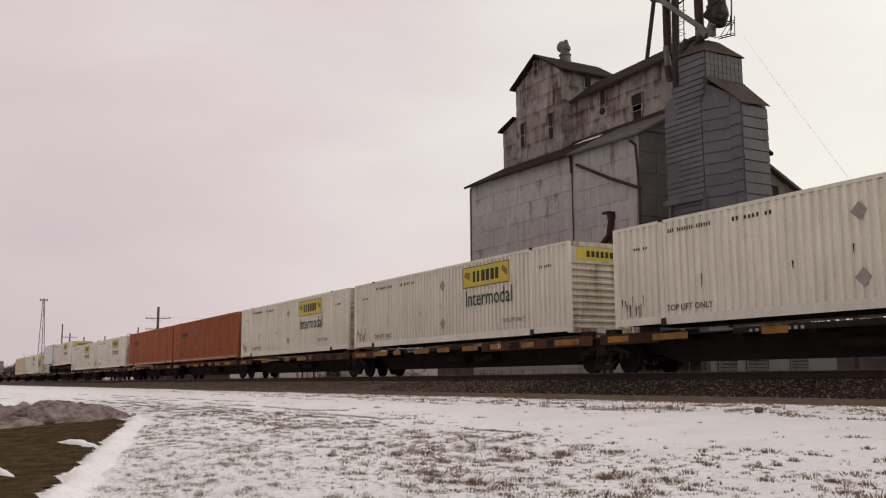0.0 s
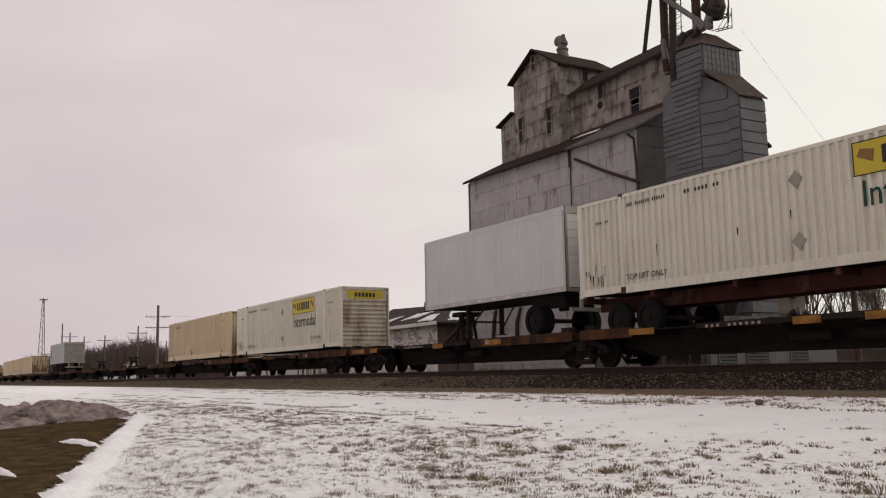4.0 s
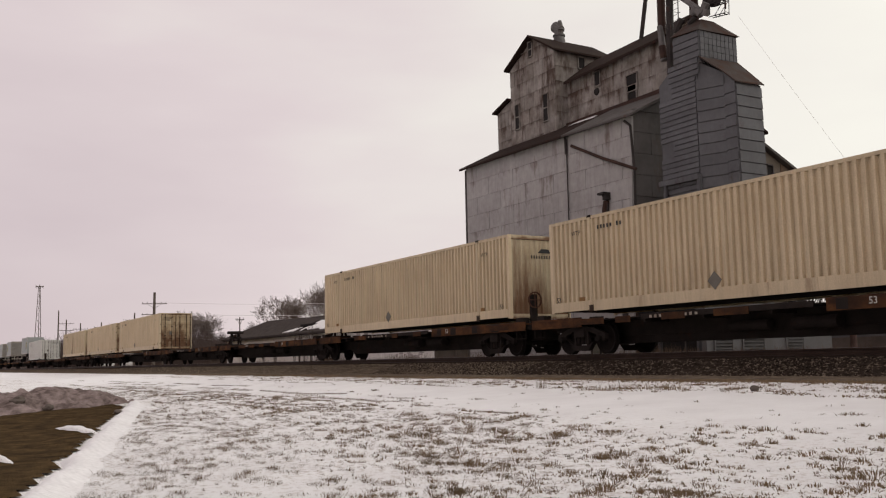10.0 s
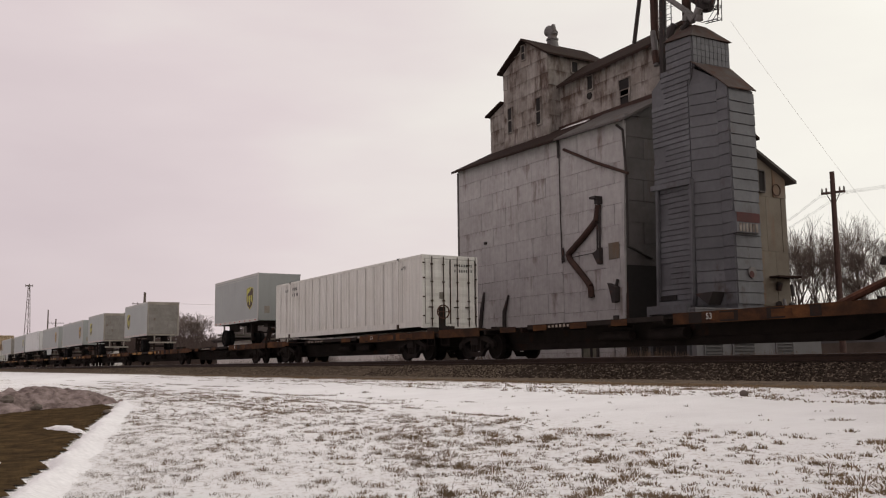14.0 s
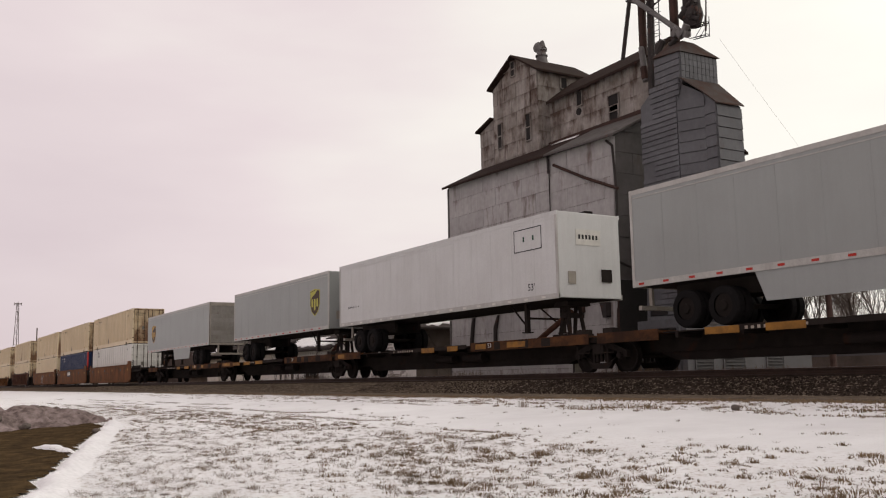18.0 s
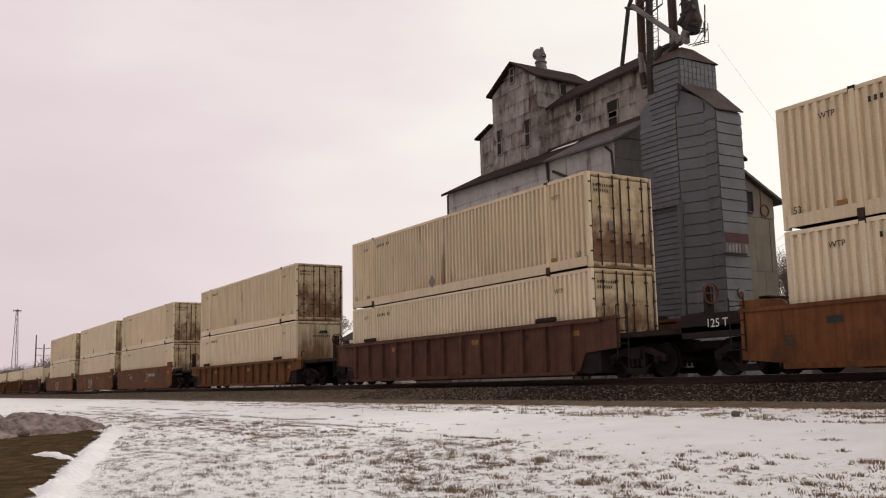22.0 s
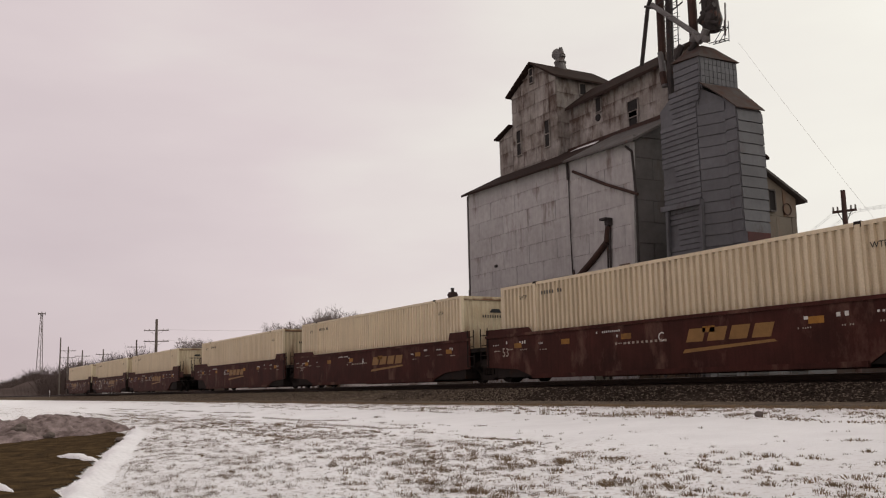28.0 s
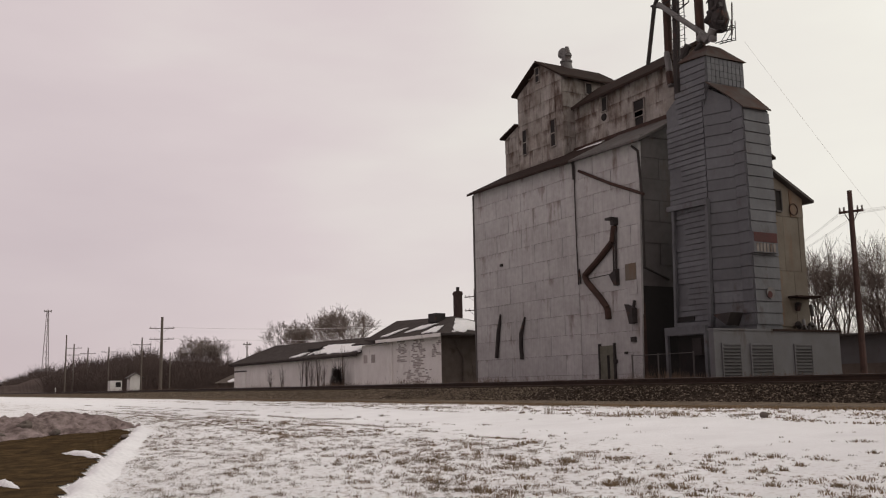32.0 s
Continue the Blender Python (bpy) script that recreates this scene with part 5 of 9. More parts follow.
# ---- ground, track ----
M_SNOW = bpy.data.materials.new("patchy snow over dead grass")
M_BALLAST = surf("grey brown crushed stone", (0.048, 0.037, 0.030), (0.022, 0.017, 0.014), 6, 0.9, 0.9, bump=0.8, fine=22, spec=0.0)
M_BANK = surf("tan and brown bank of grit and dead grass", (0.15, 0.115, 0.085), (0.06, 0.047, 0.037), 1.2, 0.9, 0.9, bump=0.7, fine=24, spec=0.0)
M_GRAVEL = surf("tan gravel shoulder", (0.17, 0.135, 0.105), (0.085, 0.068, 0.052), 3, 0.9, 0.9, bump=0.6, fine=30, spec=0.0)
M_RAIL = surf("rusty rail steel", (0.055, 0.035, 0.026), (0.03, 0.02, 0.016), 3, 0.7, 0.7, 0.4)
M_RAILTOP = surf("polished rail head", (0.33, 0.31, 0.30), None, 3, 0.3, 0.3, 0.9)
M_TIE = surf("creosoted timber", (0.045, 0.034, 0.027), (0.025, 0.02, 0.017), 4, 0.8, 0.9, spec=0.0)


def ground_height(x, y):
    """The lawn rises to the track bed, and lies level behind it."""
    if y < 2:
        z = 0.0
    elif y < 15:
        k = (y - 2) / 13
        z = 0.85 * (0.75 * k + 0.25 * k * k)
    elif y < 23:
        z = 0.85
    else:
        z = 0.85 + min(0.1, (y - 23) * 0.03)
    far = min(1.0, max(0.0, (math.hypot(x + 20, y - 15) - 45) / 60))
    bump = noise.noise((x * 0.35, y * 0.35, 3.0)) * 0.035 + noise.noise((x * 1.3, y * 1.3, 7.0)) * 0.018
    if y > 13.5:
        bump *= 0.3
    return z + bump * (1 - far)


def build_snow(m):
    m.use_nodes = True
    nt = m.node_tree
    b = nt.nodes["Principled BSDF"]
    geo = nt.nodes.new("ShaderNodeNewGeometry")
    sep = nt.nodes.new("ShaderNodeSeparateXYZ")
    nt.links.new(geo.outputs["Position"], sep.inputs[0])

    def tex(scale, detail=5, rough=0.6, stretch=(1, 1, 1)):
        mp = nt.nodes.new("ShaderNodeMapping")
        mp.inputs["Scale"].default_value = stretch
        nt.links.new(geo.outputs["Position"], mp.inputs["Vector"])
        n = nt.nodes.new("ShaderNodeTexNoise")
        n.inputs["Scale"].default_value = scale
        n.inputs["Detail"].default_value = detail
        n.inputs["Roughness"].default_value = rough
        nt.links.new(mp.outputs["Vector"], n.inputs["Vector"])
        return n.outputs["Fac"]

    def op(kind, a, c, clamp=False):
        n = nt.nodes.new("ShaderNodeMath")
        n.operation = kind
        n.use_clamp = clamp
        for i, v in enumerate((a, c)):
            if isinstance(v, (int, float)):
                n.inputs[i].default_value = v
            else:
                nt.links.new(v, n.inputs[i])
        return n.outputs[0]

    def span(v, a, c, lo=0.0, hi=1.0):
        n = nt.nodes.new("ShaderNodeMapRange")
        n.inputs["From Min"].default_value = a
        n.inputs["From Max"].default_value = c
        n.inputs["To Min"].default_value = lo
        n.inputs["To Max"].default_value = hi
        nt.links.new(v, n.inputs["Value"])
        return n.outputs["Result"]

    # dead grass shows through in flecks, more on the near lawn, less on the lane beside the track
    flecks = tex(6.0, 8, 0.72)
    broad = tex(0.28, 4, 0.55)
    lane = op("MULTIPLY", span(sep.outputs["Y"], 8.4, 10.6), span(sep.outputs["Y"], 14.6, 13.6))
    cut = op("ADD", op("ADD", span(sep.outputs["X"], -8.0, -26.0, 0.605, 0.575), op("MULTIPLY", lane, 0.10)), op("MULTIPLY", op("SUBTRACT", broad, 0.5), -0.16))
    tracks = tex(1.4, 5, 0.6, (0.12, 1.6, 1))
    cut = op("SUBTRACT", cut, op("MULTIPLY", op("MULTIPLY", span(sep.outputs["X"], -4, -20), span(tracks, 0.52, 0.62)), 0.11))
    g = op("MULTIPLY", op("SUBTRACT", flecks, cut), 8.0, True)
    grass = nt.nodes.new("ShaderNodeMix")
    grass.data_type = "RGBA"
    grass.inputs["A"].default_value = (0.33, 0.255, 0.20, 1)
    grass.inputs["B"].default_value = (0.19, 0.14, 0.105, 1)
    nt.links.new(span(tex(9, 4), 0.35, 0.65), grass.inputs["Factor"])
    snow = nt.nodes.new("ShaderNodeMix")
    snow.data_type = "RGBA"
    snow.inputs["A"].default_value = (0.94, 0.925, 0.93, 1)
    snow.inputs["B"].default_value = (0.86, 0.84, 0.845, 1)
    nt.links.new(span(tex(0.9, 5), 0.35, 0.7), snow.inputs["Factor"])
    # thin places where straw shows faintly
    thin = nt.nodes.new("ShaderNodeMix")
    thin.data_type = "RGBA"
    thin.inputs["B"].default_value = (0.46, 0.385, 0.33, 1)
    lawn = op("SUBTRACT", 1.0, lane, True)
    nt.links.new(op("MULTIPLY", op("MULTIPLY", span(tex(10, 8, 0.75), 0.52, 0.60), 0.62), op("MULTIPLY", lawn, span(broad, 0.30, 0.55, 0.35, 1.0))), thin.inputs["Factor"])
    nt.links.new(snow.outputs["Result"], thin.inputs["A"])
    mix = nt.nodes.new("ShaderNodeMix")
    mix.data_type = "RGBA"
    nt.links.new(g, mix.inputs["Factor"])
    nt.links.new(thin.outputs["Result"], mix.inputs["A"])
    nt.links.new(grass.outputs["Result"], mix.inputs["B"])
    # beyond the track the ground is brown weeds
    behind = nt.nodes.new("ShaderNodeMix")
    behind.data_type = "RGBA"
    behind.inputs["B"].default_value = (0.14, 0.10, 0.07, 1)
    nt.links.new(op("MULTIPLY", span(sep.outputs["Y"], 22.0, 23.0), 0.95), behind.inputs["Factor"])
    nt.links.new(mix.outputs["Result"], behind.inputs["A"])
    nt.links.new(behind.outputs["Result"], b.inputs["Base Color"])
    b.inputs["Roughness"].default_value = 0.85
    b.inputs["Specular IOR Level"].default_value = 0.1
    bp = nt.nodes.new("ShaderNodeBump")
    bp.inputs["Strength"].default_value = 0.8
    bp.inputs["Distance"].default_value = 0.05
    nt.links.new(op("SUBTRACT", tex(9, 8, 0.8), op("MULTIPLY", g, 0.6)), bp.inputs["Height"])
    nt.links.new(bp.outputs["Normal"], b.inputs["Normal"])


build_snow(M_SNOW)


def grid_sheet(xs, ys, height):
    verts = [(x, y, height(x, y)) for y in ys for x in xs]
    n = len(xs)
    faces = [(j * n + i, j * n + i + 1, (j + 1) * n + i + 1, (j + 1) * n + i) for j in range(len(ys) - 1) for i in range(n - 1)]
    me = bpy.data.meshes.new("ground")
    me.from_pydata(verts, [], faces)
    for p in me.polygons:
        p.use_smooth = True
    return me


def spread(a, b, step, reach):
    fine = list(np.arange(a, b + 0.001, step))
    lo, hi, d = [], [], step
    x = a
    while x > -reach:
        d *= 1.35
        x -= d
        lo.append(x)
    x, d = b, step
    while x < reach:
        d *= 1.35
        x += d
        hi.append(x)
    return lo[::-1] + fine + hi


# the yard edge: a kerb of ploughed snow round a brown verge near the camera
gm = grid_sheet(spread(-62, 6, 0.4, 4000), spread(-4, 24, 0.25, 4000), ground_height)
gm.materials.append(M_SNOW)
tagged(new("ground", gm), "level lawn under thin patchy snow with dead grass", "ground", kind="structure")

bm = bmesh.new()
prof = [(15.0, 0.72), (15.6, 0.88), (16.3, 0.95), (17.4, 1.28), (20.9, 1.28), (22.3, 0.85), (22.8, 0.80)]
xs = list(np.arange(-130, 30, 1.0))
xs = [-3000, -1500, -800, -500, -350, -250, -200, -160] + xs + [40, 60, 100, 200, 500, 1200, 2500]
rows = [[bm.verts.new((x, y + noise.noise((x * 0.4, y * 2, 1)) * 0.12 * (0.4 < y - 15), z)) for y, z in prof] for x in xs]
for a, b in zip(rows, rows[1:]):
    for k in range(len(prof) - 1):
        f = bm.faces.new((a[k], b[k], b[k + 1], a[k + 1]))
        f.material_index = 1 if k < 2 else 2 if k == 2 and a[0].co.x < -27 + 5 * noise.noise((a[0].co.x * 0.3, 0, 3)) else 0
me = mesh_of("ballast", bm, M_BALLAST)
me.materials.append(M_GRAVEL)
me.materials.append(M_BANK)
bed = tagged(new("track_bed", me), "dark crushed stone track bed with a tan gravel shoulder", "track bed", kind="structure")


def scatter_stones(name, n, x0, x1, size, seed, mat, spot):
    """Loose stones as small uneven lumps in one mesh."""
    rnd = random.Random(seed)
    vs, fs = [], []
    ico = [(0, 0, 1), (0.9, 0, 0.3), (0.28, 0.85, 0.3), (-0.72, 0.53, 0.3), (-0.72, -0.53, 0.3), (0.28, -0.85, 0.3), (0, 0, -0.6)]
    tri = [(0, 1, 2), (0, 2, 3), (0, 3, 4), (0, 4, 5), (0, 5, 1), (6, 2, 1), (6, 3, 2), (6, 4, 3), (6, 5, 4), (6, 1, 5)]
    for _ in range(n):
        x = x0 + (x1 - x0) * rnd.random()
        y, z = spot(rnd)
        k = len(vs)
        s = size * rnd.uniform(0.5, 1.3)
        sx, sy, sz = s * rnd.uniform(0.7, 1.3), s * rnd.uniform(0.7, 1.3), s * rnd.uniform(0.5, 1.1)
        c, d = math.cos(rnd.random() * 6.3), math.sin(rnd.random() * 6.3)
        for a, b, e in ico:
            j = rnd.uniform(0.8, 1.2)
            vs.append((x + (a * c - b * d) * sx * j, y + (a * d + b * c) * sy * j, z + e * sz))
        fs += [tuple(k + i for i in t) for t in tri]
    me = bpy.data.meshes.new(name)
    me.from_pydata(vs, [], fs)
    me.materials.append(mat)
    return me


M_STONE = bpy.data.materials.new("loose crushed stone")
M_STONE.use_nodes = True
_nt = M_STONE.node_tree
_g = _nt.nodes.new("ShaderNodeNewGeometry")
_r = _nt.nodes.new("ShaderNodeValToRGB")
_r.color_ramp.elements[0].color = (0.022, 0.017, 0.014, 1)
_r.color_ramp.elements[1].color = (0.21, 0.165, 0.13, 1)
_e = _r.color_ramp.elements.new(0.72)
_e.color = (0.050, 0.038, 0.030, 1)
_nt.links.new(_g.outputs["Random Per Island"], _r.inputs["Fac"])
_nt.links.new(_r.outputs["Color"], _nt.nodes["Principled BSDF"].inputs["Base Color"])
_nt.nodes["Principled BSDF"].inputs["Roughness"].default_value = 0.9
_nt.nodes["Principled BSDF"].inputs["Specular IOR Level"].default_value = 0.0


def slope_spot(rnd):
    y = 16.2 + rnd.random() * 1.5
    return y, 0.93 + max(0, min(0.35, (y - 16.3) * 0.31)) + rnd.random() * 0.02


def shoulder_spot(rnd):
    y = 15.3 + rnd.random() * 1.2
    return y, 0.82 + (y - 15.3) * 0.12


M_STONET = M_STONE.copy()
M_STONET.name = "tan crushed stone"
for node in M_STONET.node_tree.nodes:
    if node.type == "VALTORGB":
        node.color_ramp.elements[0].color = (0.075, 0.058, 0.044, 1)
        node.color_ramp.elements[1].color = (0.17, 0.135, 0.10, 1)
        node.color_ramp.elements[2].color = (0.26, 0.21, 0.165, 1)
st = new("ballast_stones", scatter_stones("ballast_stones", 40000, -34, 3, 0.031, 5, M_STONE, slope_spot))
tagged(st, "loose grey and brown crushed stones on the bank", "stones", kind="stuff")
st = new("shoulder_stones", scatter_stones("shoulder_stones", 9000, -60, 3, 0.026, 6, M_STONET, shoulder_spot))
tagged(st, "small tan stones along the shoulder", "stones", kind="stuff")
st = new("bank_stones", scatter_stones("bank_stones", 34000, -90, -24, 0.033, 7, M_STONET, slope_spot))
tagged(st, "tan stones and grit on the bank", "stones", kind="stuff")

for y in (TRACK_Y - 0.754, TRACK_Y + 0.754):
    rail = thing("rail", "rusty steel rail with a polished head", "rail", kind="structure")
    bm = bmesh.new()
    slab(bm, [(y - 0.07, RAIL - 0.17), (y + 0.07, RAIL - 0.17), (y + 0.07, RAIL - 0.155), (y + 0.01, RAIL - 0.135), (y + 0.01, RAIL - 0.045), (y + 0.036, RAIL - 0.04),
              (y + 0.036, RAIL - 0.004), (y - 0.036, RAIL - 0.004), (y - 0.036, RAIL - 0.04), (y - 0.01, RAIL - 0.045), (y - 0.01, RAIL - 0.135), (y - 0.07, RAIL - 0.155)], "x", -2500, 2000)
    part("rail_web", bm, M_RAIL, rail)
    part("rail_head", boxes((-2500, 2000, y - 0.033, y + 0.033, RAIL - 0.004, RAIL)), M_RAILTOP, rail)
tie_me = mesh_of("sleeper", boxes((-0.11, 0.11, -1.3, 1.3, -0.17, 0.0)), M_TIE, bevel=0.012)
ties = thing("sleepers", "dark creosoted timber sleepers", "sleepers", kind="structure")
for i in range(250):
    ob = new("sleeper", tie_me)
    ob.parent = ties
    ob.matrix_basis = pose(-118 + i * 0.52, TRACK_Y, RAIL - 0.172)


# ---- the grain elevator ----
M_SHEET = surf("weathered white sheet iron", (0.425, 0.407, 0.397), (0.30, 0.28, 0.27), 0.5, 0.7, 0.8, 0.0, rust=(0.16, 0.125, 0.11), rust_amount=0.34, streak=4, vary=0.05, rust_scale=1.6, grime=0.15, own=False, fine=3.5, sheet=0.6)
M_SHEET2 = surf("rust streaked sheet iron", (0.325, 0.295, 0.268), (0.165, 0.135, 0.115), 1.3, 0.95, 0.8, 0.0, grime=0.25, rust=(0.058, 0.034, 0.025), rust_amount=0.64, streak=3.4, vary=0.13, rust_scale=1.7, own=False, fine=4, sheet=0.75)
M_TOWER = surf("dull galvanised siding", (0.137, 0.137, 0.145), (0.092, 0.090, 0.094), 0.7, 0.8, 0.7, 0.1, rust=(0.06, 0.042, 0.034), rust_amount=0.34, streak=2, vary=0.06, grime=0.10, own=False, fine=5)
# The side wall's shade is mixed into this base, far below M_SHEET.
M_SIDEW = surf("stained sheet iron with side shade in colour", (0.115, 0.104, 0.100), (0.075, 0.066, 0.063), 0.8, 0.8, 0.65, 0.1, rust=(0.09, 0.06, 0.05), rust_amount=0.3, streak=4, vary=0.04, own=False, fine=4)
M_ROOF = surf("dark rusted roof iron", (0.036, 0.023, 0.019), (0.022, 0.016, 0.015), 1.2, 0.8, 0.95, 0.0, rust=(0.08, 0.032, 0.02), rust_amount=0.25, spec=0.05)
M_ROOFG = surf("grey roof iron", (0.11, 0.10, 0.095), (0.06, 0.05, 0.047), 1.2, 0.8, 0.9, 0.0, rust=(0.13, 0.06, 0.04), rust_amount=0.3)
M_RUSTY = surf("rusted pipe iron", (0.066, 0.036, 0.028), (0.032, 0.022, 0.019), 2, 0.8, 0.8, 0.2)
M_CAPR = surf("rusted roof sheet", (0.060, 0.038, 0.032), (0.075, 0.068, 0.064), 1.8, 0.9, 0.85, 0.0, rust=(0.075, 0.034, 0.022), rust_amount=0.55, spec=0.05)
M_PALEPIPE = surf("dull grey pipe iron", (0.17, 0.16, 0.155), (0.09, 0.08, 0.077), 2, 0.8, 0.7, 0.2, rust=(0.09, 0.05, 0.035), rust_amount=0.35)
M_PIPE = surf("dark pipe iron", (0.05, 0.042, 0.040), (0.03, 0.026, 0.025), 2, 0.8, 0.7, 0.3, rust=(0.1, 0.045, 0.03), rust_amount=0.35)
# Near-black stands for the shade inside openings; laid over solid walls.
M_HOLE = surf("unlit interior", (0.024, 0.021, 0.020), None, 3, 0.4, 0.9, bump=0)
M_TAN = surf("rust stained tan siding", (0.155, 0.132, 0.105), (0.10, 0.078, 0.058), 0.8, 0.8, 0.7, 0.1, rust=(0.15, 0.08, 0.045), rust_amount=0.45, streak=6, vary=0.08)
M_CONC = surf("grey painted block", (0.135, 0.132, 0.138), (0.10, 0.095, 0.092), 0.9, 0.8, 0.85, rust=(0.07, 0.05, 0.04), rust_amount=0.3, streak=3)
M_SNOWROOF = surf("settled snow", (0.78, 0.76, 0.76), (0.66, 0.63, 0.62), 1.5, 0.5, 0.85, bump=0.2, fine=8)
BASE = 0.85


def sheets(parent, x0, x1, z0, z1, y, w, h, mat, seed, name="siding_sheet", gap=0.012, top=None, thick=0.02, lap=0.02, warp=lambda x, z: x):
    """Lapped sheets nailed on a wall that looks towards -y: each a little askew, no two quite flush. top(x): height of a sloping upper edge."""
    rnd = random.Random(seed)
    nz = max(1, round((z1 - z0) / h))
    hh = (z1 - z0) / nz
    for j in range(nz):
        x = x0 - (w * 0.5 if j % 2 else 0.0)
        while x < x1 - 0.01:
            a, b = max(x, x0), min(x + w, x1)
            x += w
            if b - a < 0.05:
                continue
            c, d = z0 + j * hh, z0 + (j + 1) * hh
            g2 = gap * rnd.choice((0.25, 0.5, 0.9, 1.4))
            pts = [(a + 0.001, c + g2), (b - 0.001, c + g2), (b - 0.001, d - 0.001), (a + 0.001, d - 0.001)]
            if top:
                ta, tb = top(a), top(b)
                if c > max(ta, tb):
                    continue
                pts = [(a + gap, c + gap), (b - gap, c + gap), (b - gap, max(c + 0.03, min(d, tb))), (a + gap, max(c + 0.03, min(d, ta)))]
            o = rnd.uniform(0, lap)
            t = rnd.uniform(0.0, lap)
            bm = bmesh.new()
            vs = [bm.verts.new((warp(px, pz), y - thick - o - (t if k < 2 else 0), pz)) for k, (px, pz) in enumerate(pts)]
            vb = [bm.verts.new((warp(px, pz), y, pz)) for px, pz in pts]
            bm.faces.new(vs)
            for k in range(4):
                bm.faces.new((vs[k], vb[k], vb[(k + 1) % 4], vs[(k + 1) % 4]))
            bmesh.ops.recalc_face_normals(bm, faces=bm.faces)
            part(name, bm, mat, parent)


def sheets_x(parent, x, y0, y1, z0, z1, w, h, mat, seed, name="siding_sheet", top=None, lean=0.0):
    """The same on a wall that looks towards +x."""
    rnd = random.Random(seed)
    nz = max(1, round((z1 - z0) / h))
    hh = (z1 - z0) / nz
    for j in range(nz):
        y = y0 - (w * 0.5 if j % 2 else 0.0)
        while y < y1 - 0.01:
            a, b = max(y, y0), min(y + w, y1)
            y += w
            if b - a < 0.05:
                continue
            c, d = z0 + j * hh + 0.01, z0 + (j + 1) * hh - 0.004
            if top:
                if c > max(top(a), top(b)):
                    continue
                da, db = max(c + 0.03, min(d, top(a))), max(c + 0.03, min(d, top(b)))
            else:
                da = db = d
            o, t = rnd.uniform(0.015, 0.035), rnd.uniform(0, 0.02)
            bm = bmesh.new()
            pts = [(a + 0.01, c, t), (b - 0.01, c, t), (b - 0.01, db, 0), (a + 0.01, da, 0)]
            vs = [bm.verts.new((x + o + e + lean * (pz - BASE), py, pz)) for py, pz, e in pts]
            vb = [bm.verts.new((x + lean * (pz - BASE), py, pz)) for py, pz, e in pts]
            bm.faces.new(vs)
            for k in range(4):
                bm.faces.new((vs[k], vb[k], vb[(k + 1) % 4], vs[(k + 1) % 4]))
            bmesh.ops.recalc_face_normals(bm, faces=bm.faces)
            part(name, bm, mat, parent)


def window_in(parent, x, z, w, h, y, frame_mat, broken=False, name="window"):
    """A sash window in a wall that looks towards -y: casing, bars and a near-black sheet for the unlit inside."""
    p = part(name, boxes((x - w / 2, x + w / 2, y - 0.05, y - 0.035, z - h / 2, z + h / 2)), M_HOLE, parent, "dark empty window")
    t = 0.04
    part("casing", boxes((x - w / 2 - t, x - w / 2, y - 0.10, y, z - h / 2 - t, z + h / 2 + t), (x + w / 2, x + w / 2 + t, y - 0.10, y, z - h / 2 - t, z + h / 2 + t),
                         (x - w / 2, x + w / 2, y - 0.10, y, z + h / 2, z + h / 2 + t), (x - w / 2, x + w / 2, y - 0.13, y, z - h / 2 - t, z - h / 2)), frame_mat, p)
    if not broken:
        part("sash_bar", boxes((x - w / 2, x + w / 2, y - 0.075, y - 0.05, z - 0.03, z + 0.03)), frame_mat, p)


def window_ex(parent, x, y, z, w, h, mat):
    """The same on a wall that looks towards +x."""
    p = part("window", boxes((x + 0.035, x + 0.05, y - w / 2, y + w / 2, z - h / 2, z + h / 2)), M_HOLE, parent, "dark empty window")
    t = 0.06
    part("casing", boxes((x, x + 0.1, y - w / 2 - t, y - w / 2, z - h / 2, z + h / 2), (x, x + 0.1, y + w / 2, y + w / 2 + t, z - h / 2, z + h / 2),
                         (x, x + 0.12, y - w / 2, y + w / 2, z - h / 2 - t, z - h / 2), (x, x + 0.12, y - w / 2, y + w / 2, z + h / 2, z + h / 2 + t)), mat, p)


def roof_plane(name, p, thick, mat, parent, label=""):
    """A roof slab over four corners."""
    bm = bmesh.new()
    lo = [bm.verts.new((x, y, z - thick)) for x, y, z in p]
    hi = [bm.verts.new(q) for q in p]
    bm.faces.new(lo)
    bm.faces.new(hi)
    n = len(p)
    for i in range(n):
        bm.faces.new((lo[i], lo[(i + 1) % n], hi[(i + 1) % n], hi[i]))
    bmesh.ops.recalc_face_normals(bm, faces=bm.faces)
    return part(name, bm, mat, parent, label)


elev = thing("grain_elevator", "tall old grain elevator clad in stained sheet iron", "grain elevator", pose(0, 0, 0))
XL, XR, YF, YB, YR = -45.4, -31.55, 28.0, 36.2, 32.1
EAVE, RIDGE = 12.40, 14.60
LEAN = 0.042                    # the house's corner by the tower leans out as it rises
slope = 0.517


def eave_top(x):
    """The old eave sags towards the tower."""
    return EAVE + 0.09 - 0.27 * (x - XL) / (XR - XL)


